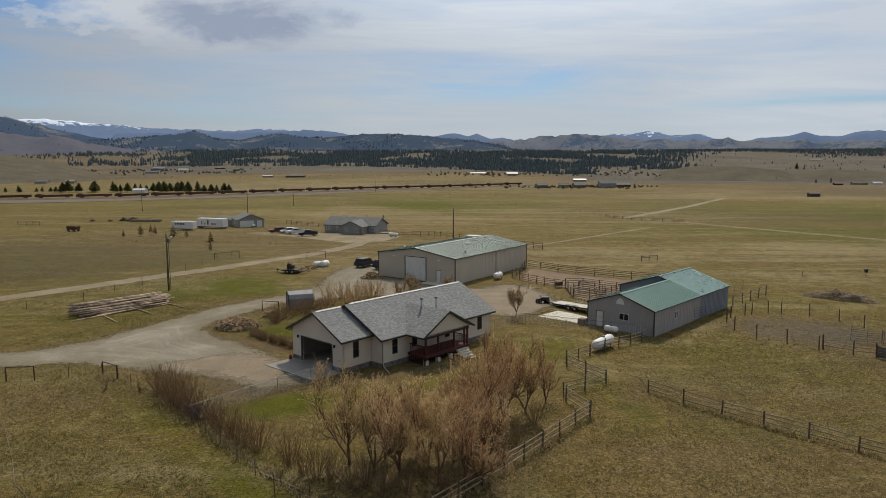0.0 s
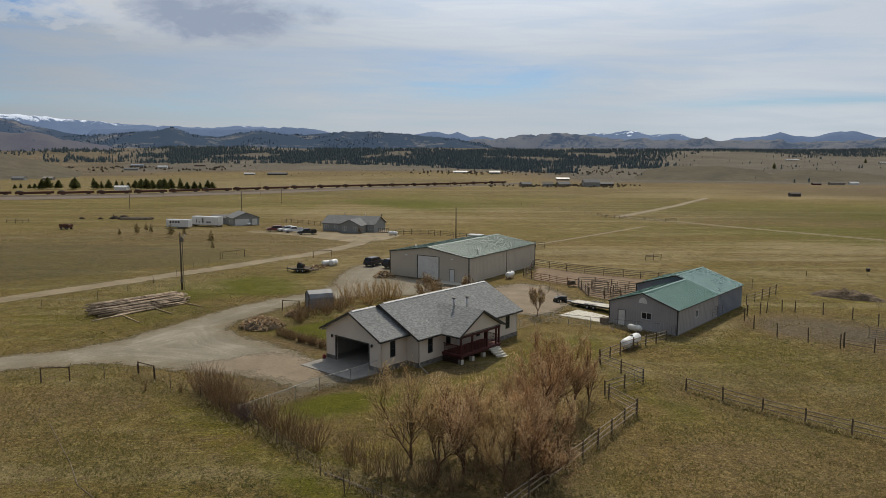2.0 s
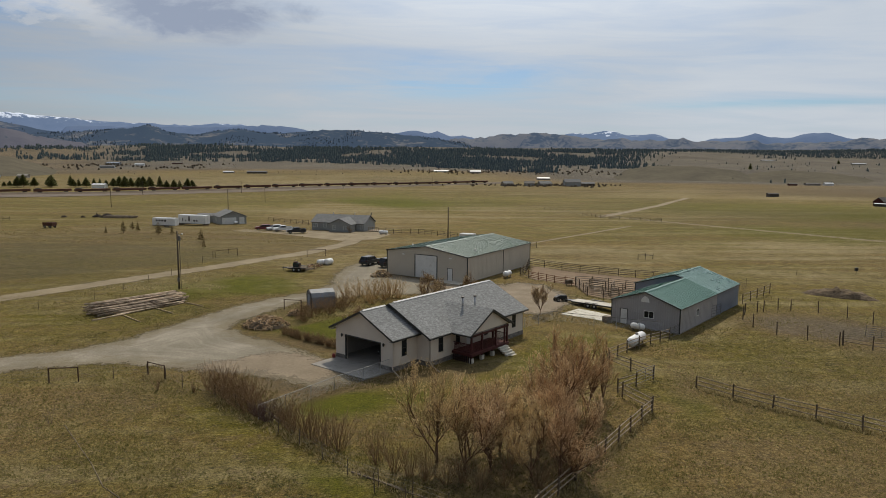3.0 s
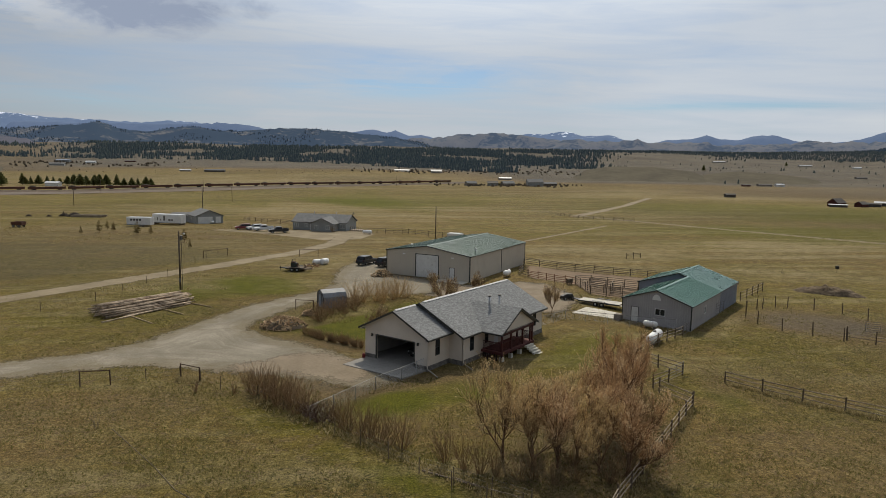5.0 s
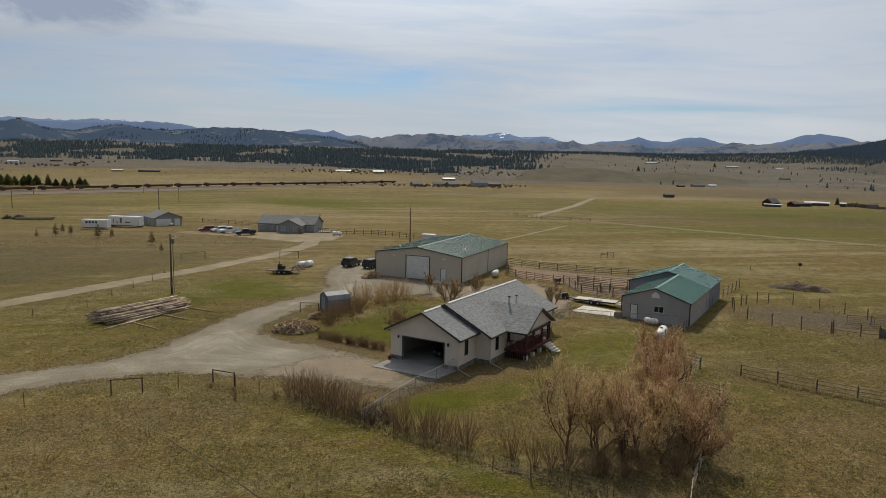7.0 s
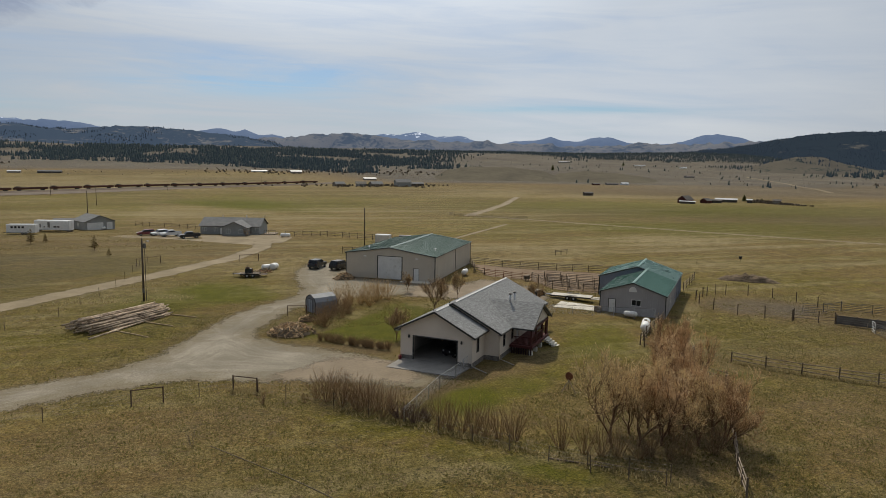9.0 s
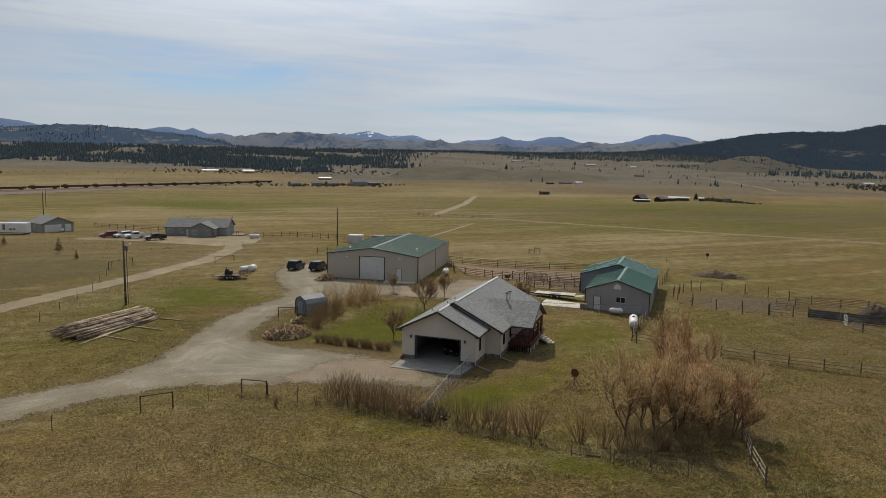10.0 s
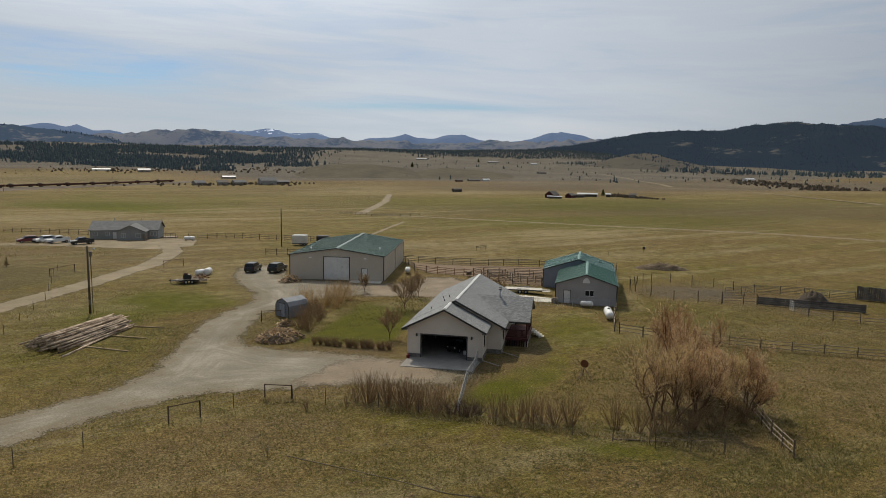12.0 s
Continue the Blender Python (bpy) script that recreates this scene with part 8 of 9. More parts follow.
SHED_WALL = surf("blue_grey_shed_wall", (0.17, 0.18, 0.20), (0.23, 0.24, 0.265), 0.8, 8, 0.7)
SHED_DOOR = surf("pale_blue_door", (0.26, 0.30, 0.36), (0.33, 0.37, 0.43), 0.8, 8, 0.7)
make_shed()
hframe((-24.6, 94.2), (-22.2, 93.6), "dark wooden hitching frame near a shed")

# ---- round rusty target on a stand ----
tg = thing("steel_target", on_ground(-3.1, 56.9, 30), "round rusty steel disc on a three-legged stand", "target")
part("disc", Build().lathe([(-0.02, 0.36), (0.0, 0.4), (0.04, 0.4), (0.06, 0.36)], 20, "x", (0, 0, 1.45)), RUST, tg)
for a in (30, 150, 270):
    c, s_ = math.cos(radians(a)), math.sin(radians(a))
    part("leg", Build().tube((0, 0, 1.1), (c * 0.75, s_ * 0.75, 0), 0.045, n=6), WOOD_RAIL, tg)
part("cross_bar", Build().tube((0.6, 0.35, 0.25), (-0.6, 0.35, 0.25), 0.02, n=5), RUST_DARK, tg)
bw = thing("barrel_on_post", on_ground(76.8, 125.2), "small dark box on a post in a field", "post box")
part("post", Build().tube((0, 0, -0.2), (0, 0, 1.0), 0.05, n=6), WOOD_DARK, bw)
part("box", Build().box(-0.25, 0.25, -0.2, 0.2, 0.8, 1.4), BLACK, bw)


# ---- utility poles ----
def utility_pole(x, y, hgt, label, light=False, arm=False, group="utility poles"):
    p = thing("utility_pole", on_ground(x, y), label, "pole", group)
    part("pole", Build().lathe([(-0.5, 0.16), (hgt * 0.5, 0.135), (hgt, 0.11)], 10), POLE_WOOD, p, smooth=True)
    if light:
        part("transformer", Build().lathe([(hgt - 1.45, 0.18), (hgt - 1.4, 0.2), (hgt - 0.75, 0.2), (hgt - 0.7, 0.1)], 10, at=(0.34, -0.05, 0)), PIPE_GREY, p)
        part("conduit", Build().tube((0.35, -0.1, 0), (0.35, -0.1, hgt - 1.5), 0.05, n=6), POLE_WOOD, p)
        lm = part("yard_light", Build().tube((0.1, 0, hgt - 0.6), (0.75, -0.2, hgt - 0.35), 0.03, n=6), GALV, p)
        part("lamp_head", Build().lathe([(hgt - 0.55, 0.1), (hgt - 0.42, 0.17), (hgt - 0.3, 0.08)], 10, at=(0.8, -0.2, 0)), WHITE_METAL, lm)
        part("meter_box", Build().box(-0.15, 0.15, -0.3, -0.14, 1.2, 1.8), PIPE_GREY, p)
    if arm:
        part("crossarm", Build().box(-1.1, 1.1, -0.06, 0.06, hgt - 0.5, hgt - 0.36), POLE_WOOD, p)
    return p


utility_pole(-43.4, 109.0, 9.1, "tall wooden utility pole with transformer and yard light", True)
utility_pole(2.4, 171.5, 9.3, "tall bare wooden pole behind a shop")
utility_pole(-71.5, 252.0, 11.5, "wooden utility pole beside a far garage")
for x, y in ((-152, 348), (-92, 420), (-215, 560), (-150, 610), (-70, 690), (-372, 560), (22, 800)):
    utility_pole(x, y, 11.0, "far wooden power pole in open fields", group="power poles")

# ---- neighbouring place and far farms ----
NB_WALL = surf("grey_vinyl_siding", (0.235, 0.245, 0.24), (0.30, 0.31, 0.305), 0.5, 7, 0.7)
NB_ROOF = surf("grey_far_shingles", (0.105, 0.108, 0.11), (0.175, 0.178, 0.18), 0.9, 5, 0.9)
PALE_ROOF = surf("pale_metal_roof", (0.42, 0.43, 0.44), (0.54, 0.55, 0.56), 0.2, 3, 0.5)
DK_RED = surf("dark_red_barn_boards", (0.055, 0.018, 0.016), (0.10, 0.034, 0.03), 0.3, 3, 0.9)
BROWN_ROOF = surf("brown_roof", (0.06, 0.052, 0.046), (0.10, 0.09, 0.08), 0.3, 3, 0.8)
TAN_WALL = surf("tan_far_walls", (0.22, 0.20, 0.175), (0.30, 0.275, 0.24), 0.3, 3, 0.8)


def simple_house(m, ln, w, eave, rise, wall_mat, roof_mat, label, category="house", windows=(), doors=(), group="", name="house"):
    """A gabled building, ridge along x, centred; windows: (side, along, width, low, high); doors likewise with a material."""
    h = thing(name, m, label, category, group)
    hw = w / 2
    for sgn in (-1, 1):
        part("wall", Build().box(-ln / 2, ln / 2, sgn * hw - 0.1, sgn * hw + 0.1, -0.6, eave), wall_mat, h)
        part("gable_wall", Build().extrude([(sgn * ln / 2, -hw + 0.1, -0.6), (sgn * ln / 2, hw - 0.1, -0.6), (sgn * ln / 2, hw - 0.1, eave), (sgn * ln / 2, 0, eave + rise * 0.97), (sgn * ln / 2, -hw + 0.1, eave)], (-sgn * 0.2, 0, 0)), wall_mat, h)
        s = rise / hw
        roof_slab("roof", [(-ln / 2 - 0.4, sgn * (hw + 0.4), eave - 0.4 * s + 0.1), (ln / 2 + 0.4, sgn * (hw + 0.4), eave - 0.4 * s + 0.1), (ln / 2 + 0.4, 0, eave + rise + 0.1), (-ln / 2 - 0.4, 0, eave + rise + 0.1)], roof_mat, h, 0.14)
    part("floor", Build().box(-ln / 2 + 0.1, ln / 2 - 0.1, -hw + 0.1, hw - 0.1, -0.3, 0.02), CONCRETE, h)
    for side, a, ww, lo, hi in windows:
        if side in ("f", "b"):
            y = -hw - 0.1 if side == "f" else hw + 0.1
            window(h, (a, y), (1, 0), ww, lo, hi, (0, -1 if side == "f" else 1), "v", WHITE)
        else:
            x = ln / 2 if side == "r" else -ln / 2
            window(h, (x, a), (0, 1), ww, lo, hi, (1 if side == "r" else -1, 0), "v", WHITE)
    for side, a, ww, hi, mat in doors:
        y = -hw - 0.1
        if side == "f":
            part("door", Build().box(a, a + ww, y - 0.05, y, 0.03, hi), mat, h)
        else:
            x = ln / 2 if side == "r" else -ln / 2
            part("door", Build().box(min(x, x + 0.05 * (1 if side == "r" else -1)), max(x, x + 0.05 * (1 if side == "r" else -1)), a, a + ww, 0.03, hi), mat, h)
    return h


# grey house with a projecting front wing
nh = simple_house(on_ground(-27.2, 214.2, -19), 17.0, 8.6, 2.6, 2.0, NB_WALL, NB_ROOF, "grey one-storey house with a front wing", windows=[("f", -8.0, 1.4, 1.0, 2.1), ("f", -4.6, 1.0, 1.0, 2.1), ("f", 6.6, 1.6, 0.9, 2.1)], doors=[("f", -2.8, 0.9, 2.05, WHITE)])
wing = part("wing_wall", Build().box(-0.9, 6.0, -8.6, -4.7, -0.6, 2.6), NB_WALL, nh)
part("gable_wall", Build().extrude([(-0.9, -8.6, 2.6), (6.0, -8.6, 2.6), (2.55, -8.6, 4.1)], (0, 0.2, 0)), NB_WALL, nh)
for s in (-1, 1):
    roof_slab("wing_roof", [(2.55 + s * 3.9, -9.0, 2.5), (2.55, -9.0, 4.25), (2.55, -1.0, 4.25), (2.55 + s * 3.9, -4.6, 2.5)], NB_ROOF, nh, 0.12)
for x in (0.2, 3.8):
    window(nh, (x, -8.6), (1, 0), 1.2, 0.9, 2.1, (0, -1), "v", WHITE)
for x, y in ((-3.5, 0.5), (3.5, 0.6)):
    part("flue", Build().tube((x, y, 4.2), (x, y, 5.3), 0.1, n=8), GALV, nh)
part("satellite_dish", Build().lathe([(0, 0.05), (0.08, 0.3), (0.16, 0.45)], 12, "x", (8.6, 1.0, 5.0)), DARK_METAL, nh)
part("deck", Build().box(9.6, 13.0, -4.0, -0.5, 0.2, 0.5), WOOD_RAIL, nh)
for k in range(6):
    part("rail_post", Build().box(9.7 + k * 0.64, 9.8 + k * 0.64, -4.0, -3.9, 0.5, 1.5), WOOD_RAIL, nh)
part("deck_rail", Build().box(9.7, 13.0, -4.02, -3.92, 1.45, 1.55), WOOD_RAIL, nh)
make_shrub("dark bare shrub against a house wall", 2.2, 2.6, 36, 63, on_ground(-24.2, 203.2), TWIG_DARK)
# garage with a lean-to
simple_house(on_ground(-68.2, 240.2, -62), 10.0, 8.6, 2.7, 1.75, NB_WALL, NB_ROOF, "grey detached garage with a wide white door", "garage", doors=[("r", -3.7, 4.7, 2.35, WHITE), ("r", 2.0, 1.7, 2.3, WHITE)], windows=[("f", -1.0, 1.0, 1.0, 2.0)], name="garage")
simple_house(on_ground(-76.5, 246.0, 10), 7.0, 5.0, 2.2, 0.8, NB_WALL, NB_ROOF, "low grey lean-to beside a garage", "shed", name="lean_to")
propane_tank(on_ground(-64.8, 234.5, 70), 0.4, 2.0, "small pale tank beside a garage")


def box_trailer(m, ln, w, h, mat, label, name="trailer", windows=0, axle=True):
    t = thing(name, m, label, "trailer")
    z = 0.55
    prof = [(-w / 2, z), (-w / 2, z + h - 0.12), (-w / 2 + 0.12, z + h), (w / 2 - 0.12, z + h), (w / 2, z + h - 0.12), (w / 2, z)]
    part("body", Build().extrude([(-ln / 2, y, zz) for y, zz in prof], (ln, 0, 0)), mat, t)
    part("roof", Build().box(-ln / 2 + 0.05, ln / 2 - 0.05, -w / 2 + 0.15, w / 2 - 0.15, z + h, z + h + 0.03), PALE_ROOF, t)
    for k in range(windows):
        x = -ln / 2 + 1.2 + k * 0.95
        part("window", Build().box(x, x + 0.6, -w / 2 - 0.02, -w / 2, z + h * 0.55, z + h * 0.8), GLASS, t)
    part("rear_door", Build().box(ln / 2, ln / 2 + 0.03, -w / 2 + 0.1, -0.03, z + 0.1, z + h - 0.15), mat, t)
    part("rear_door", Build().box(ln / 2, ln / 2 + 0.03, 0.03, w / 2 - 0.1, z + 0.1, z + h - 0.15), mat, t)
    for y in (-w / 2 - 0.005, w / 2 + 0.005):
        part("skirt", Build().box(-ln / 2, ln / 2, y - 0.01, y + 0.01, z - 0.1, z + 0.08), DARK_METAL, t)
    if axle:
        for x in (0.4, 1.3):
            for y in (-w / 2 + 0.1, w / 2 - 0.1):
                wheel(t, x, y, 0.36, 0.22)
        part("drawbar", Build().tube((-ln / 2, 0, 0.5), (-ln / 2 - 1.4, 0, 0.5), 0.07, n=6), DARK_METAL, t)
    else:
        for x in (-ln / 2 + 0.6, ln / 2 - 0.6):
            part("skid", Build().box(x - 0.2, x + 0.2, -w / 2, w / 2, 0, z), WOOD_DARK, t)
    return t


box_trailer(on_ground(-83.6, 222.4, -12), 7.6, 2.4, 2.3, WHITE_METAL, "white stock trailer with dark window slots", windows=4)
cv = box_trailer(on_ground(-77.4, 231.0, -22), 10.6, 2.5, 2.75, WHITE_METAL, "long white storage van with faded markings", axle=False, name="storage_van")
for k, (x, ww, hh) in enumerate(((-3.6, 0.35, 1.0), (-1.2, 0.7, 1.6), (-2.4, 0.4, 0.4), (0.6, 0.9, 0.5), (1.7, 0.7, 0.5))):
    part("marking", Build().box(x, x + ww, -1.262, -1.252, 1.3, 1.3 + hh), PIPE_GREY, cv)
box_trailer(on_ground(7.4, 172.4, -30), 3.6, 2.3, 2.0, CREAM_PLASTIC, "pale box trailer behind a shop")
dk = thing("fuel_tank", on_ground(12.8, 171.0, -30), "dark cylindrical tank on a stand behind a shop", "tank")
part("shell", Build().lathe([(-1.6, 0.3), (-1.5, 0.85), (1.5, 0.85), (1.6, 0.3)], 16, "x", (0, 0, 1.6)), BLACK, dk)
part("stand", Build().box(-1.2, -1.0, -0.7, 0.7, -0.1, 1.0).box(1.0, 1.2, -0.7, 0.7, -0.1, 1.0), DARK_METAL, dk)
fence([(-57.4, 251.3), (-36, 230)], "dark pole fence near a far house", 3.2, seed=61, tall=1.1, rail=RAIL_GREY)
fence([(-14, 200), (-4.4, 199), (4.2, 189), (14, 176.5), (24, 168)], "dark pole fence behind a shop", 2.6, seed=62, tall=1.2, rail=RAIL_GREY)
fence([(-6.0, 156.0), (-1.8, 154.0), (1.3, 150.6)], "dark pole panels behind a shop", 1.9, seed=63, tall=1.1, rail=RAIL_GREY)
fence([(18, 479), (39, 445), (60, 354), (70, 287)], "thin wire fence along a hay field", 9.0, (0.6, 1.1), TPOST_MESH, WIRE_MESH, seed=64, tall=1.15, rail_name="wire", slip=0.01)
fence([(68, 296), (73.5, 274.3), (90, 262)], "short pole fence at a field gate", 4.0, seed=65, tall=1.1, rail=RAIL_GREY)
fence([(-62, 88), (-53.0, 101.2), (-48.4, 120.8), (-46.8, 142.7), (-46.0, 150)], "thin wire fence beside a lane", 6.5, (0.5, 1.0), TPOST_MESH, WIRE_MESH, seed=66, rail_name="wire", slip=0.01)
hframe((-47.4, 143.0), (-43.4, 146.8), "dark post frame beside a lane")
hframe((-28.6, 145.0), (-24.9, 146.2), "dark post frame beside a lane")


def log_pile_far(x, y, rz, ln, n, label):
    p = thing("pole_pile", on_ground(x, y, rz), label, "poles")
    rng = random.Random(int(x * 7))
    for k in range(n):
        yy, zz = (k % 9 - 4) * 0.42, 0.15 + (k // 9) * 0.28
        part("pole", Build().tube((-ln / 2 + rng.uniform(-0.6, 0.6), yy, zz), (ln / 2 + rng.uniform(-0.6, 0.6), yy + rng.uniform(-0.4, 0.4), zz), 0.16, n=6), WOOD_RAIL, p)
    return p


log_pile_far(-114.5, 265.0, -8, 11, 26, "pile of weathered poles in a far pasture")
for x, y, s in ((-124.5, 268.5, 1.1), (-120.4, 267.4, 1.4), (-136, 267, 0.7), (-129, 267, 0.6)):
    heap("brush_mound", x, y, 2.0 * s, 1.1 * s, 1.0 * s, MANURE, "dark brush pile in dry grass", "brush", int(-x))
cart = thing("farm_cart", on_ground(-116.2, 216.5, -15), "rusty old farm cart in a far pasture", "cart")
part("tub", Build().box(-1.7, 1.7, -0.85, 0.85, 0.7, 1.6), CAR_RUST, cart)
part("side_board", Build().box(-1.75, 1.75, -0.93, -0.85, 0.9, 1.75), CAR_RUST, cart)
part("side_board", Build().box(-1.75, 1.75, 0.85, 0.93, 0.9, 1.75), CAR_RUST, cart)
for x in (-1.0, 1.0):
    for y in (-0.9, 0.9):
        wheel(cart, x, y, 0.45, 0.2)
fence([(-150, 243), (-147, 243), (-143, 244)], "small dark corral frame in a far pasture", 2.2, seed=67, tall=1.3, rail=RAIL_GREY)

# young pines in rows
PINE_NEAR = island_surf("young_pine_needles", [(0.1, (0.11, 0.085, 0.03)), (0.5, (0.19, 0.145, 0.055)), (0.9, (0.29, 0.22, 0.095))])


def make_pine(m, hgt, label, seed, mat, group="", boughs=120, wide=0.26):
    """A pine with a stem and whorls of drooping boughs made of needle sprays."""
    rng = random.Random(seed)
    t = thing("pine_tree", m, label, "tree", group)
    part("trunk", Build().lathe([(-0.2, hgt * 0.022), (hgt * 0.5, hgt * 0.014), (hgt * 0.97, hgt * 0.003)], 7), BARK, t)
    b = Build()
    for k in range(boughs):
        z = hgt * (0.14 + 0.84 * (k / boughs) ** 0.9)
        reach = (1 - z / hgt) ** 0.75 * hgt * wide * rng.uniform(0.55, 1.15) + 0.05 * hgt * 0.3
        a = k * 2.399 + rng.uniform(-0.4, 0.4)
        d = Vector((math.cos(a), math.sin(a), rng.uniform(-0.1, 0.35))).normalized()
        p = Vector((0, 0, z))
        for j in range(3):
            q = p + d * reach * (0.45 + 0.3 * j)
            s = d.cross(Vector((0, 0, 1))).normalized() * reach * 0.26
            u = Vector((0, 0, reach * 0.2))
            i = len(b.v)
            b.v += [tuple(q - d * reach * 0.3), tuple(q + s + u * rng.uniform(-0.5, 1)), tuple(q + d * reach * 0.28 + u), tuple(q - s + u * rng.uniform(-0.5, 1)), tuple(q - u * 0.9)]
            b.f += [(i, i + 1, i + 2, i + 3), (i, i + 4, i + 2)]
    part("crown", b, mat, t)
    return t


sap = make_pine(on_ground(-87.6, 199.5), 3.6, "thin young pine in dry grass", 101, PINE_NEAR, "young pines", 60)
for x, y, s in ((-88.9, 209.5, 0.8), (-85, 203.2, 0.85), (-75.3, 192.1, 1.1), (-58.9, 174.6, 1.0), (-72.8, 195.5, 0.7), (-54.2, 160.5, 0.6), (-91, 196, 0.6)):
    place(sap, x, y, PLANT.uniform(0, 360), s)
PINE_ROW = island_surf("green_pine_needles", [(0.1, (0.085, 0.095, 0.036)), (0.5, (0.16, 0.17, 0.065)), (0.9, (0.27, 0.27, 0.115))], translucent=0.4)
big = make_pine(on_ground(-250, 700), 12.5, "tall dark pine in a row beyond the railway", 102, PINE_ROW, "railway pines", 170)
bushy = make_pine(on_ground(-282, 696), 12.0, "broad olive-green pine in a row beyond the railway", 103, PINE_ROW, "railway pines", 200, 0.40)
for x, s in ((-436, 0.5), (-428, 0.6), (-420, 0.45), (-411, 0.4), (-404, 0.5), (-397, 0.42), (-390, 0.5), (-382, 0.45), (-377, 0.9), (-372, 1.05), (-367, 0.8), (-356, 0.85), (-352, 1.0), (-346, 0.8),
             (-334, 0.95), (-331, 0.7), (-323, 0.7), (-318, 0.85), (-312, 0.75), (-308, 0.7), (-302, 0.6), (-294, 0.8), (-287, 0.95), (-276, 0.85), (-271, 0.9), (-268, 0.8), (-263, 1.0), (-259, 0.95),
             (-241, 0.7), (-234, 0.75), (-227, 0.7), (-222, 0.85), (-219, 0.7)):
    place(bushy if PLANT.random() < 0.7 else big, x * 1.012, 698 + PLANT.uniform(-6, 14), PLANT.uniform(0, 360), s)
for x, y, s in ((795, 1600, 1.3), (345, 424, 0.5), (352, 414, 0.3), (346, 392, 0.3), (140, 790, 0.35), (377, 1125, 0.6), (1260, 2000, 1.2)):
    place(big, x, y, PLANT.uniform(0, 360), s)

# ---- railway with a standing string of empty cars ----
RAIL_A, RAIL_B = Vector((-560, 370, 0)), Vector((112, 880, 0))
BALLAST = surf("railway_ballast", (0.095, 0.07, 0.05), (0.15, 0.115, 0.086), 0.2, 3, 0.95, bump=0.03)


def on_line(s):
    p = RAIL_A.lerp(RAIL_B, s)
    return p.x, p.y


b = Build()
N = 60
for k in range(N + 1):
    x, y = on_line(k / N)
    d = (RAIL_B - RAIL_A).normalized()
    nrm = Vector((-d.y, d.x, 0))
    g = height(x, y)
    for off, z in ((-8.5, -0.2), (-3.6, 1.5), (3.6, 1.5), (8.5, -0.2)):
        b.v.append((x + nrm.x * off, y + nrm.y * off, g + z))
for k in range(N):
    for j in range(3):
        b.f.append((k * 4 + j, (k + 1) * 4 + j, (k + 1) * 4 + j + 1, k * 4 + j + 1))
tagged(part("railway_bank", b, BALLAST), "low ballast bank of a railway", "embankment", kind="structure")
heading = math.degrees(math.atan2((RAIL_B - RAIL_A).y, (RAIL_B - RAIL_A).x))


def rail_car(m):
    c = thing("gondola_car", m, "rust-brown empty railway gondola car in a standing train", "rail car", "railway cars")
    part("body", Build().box(-13.4, 13.4, -1.5, 1.5, 0.9, 2.7), CAR_RUST, c)
    for k in range(13):
        part("rib", Build().box(-13.0 + k * 2.16, -12.8 + k * 2.16, -1.6, -1.5, 0.9, 2.7), CAR_RUST, c)
    part("load", Build().lathe([(2.6, 2.9), (3.2, 2.2), (3.7, 0.9)], 9, at=(-12.0, 0, 0)), MANURE, c, m=Matrix.Diagonal((1.1, 0.48, 1, 1)) @ Matrix.Translation((2.6, 0, 0)))
    for x in (-9.4, 9.4):
        bg = part("bogie", Build().box(x - 1.4, x + 1.4, -1.1, 1.1, 0.35, 0.95), BLACK, c)
        for w in (-0.9, 0.9):
            part("wheelset", Build().lathe([(-0.8, 0.46), (0.8, 0.46)], 10, "y", (x + w, 0, 0.46)), RUBBER, bg)
    return c


step = 29.2 / (RAIL_B - RAIL_A).length
x, y = on_line(0.02)
car = rail_car(on_ground(x, y, heading, 1.5))
k = 1
while 0.02 + k * step < 0.985:
    x, y = on_line(0.02 + k * step)
    copy_thing(car, on_ground(x, y, heading, 1.5))
    k += 1

patch("railway_verge", [(-470, 425), (-330, 440), (-271, 482), (-236, 520), (-182, 602), (-126, 642), (-60, 714), (30, 810), (18, 804), (-100, 714), (-300, 563)], ragged(BALLAST, "railway_verge_edge", 5.0),
      "bare grey-brown verge beside a railway", "verge", cell=5.0, lift=0.25, margin=9.0)

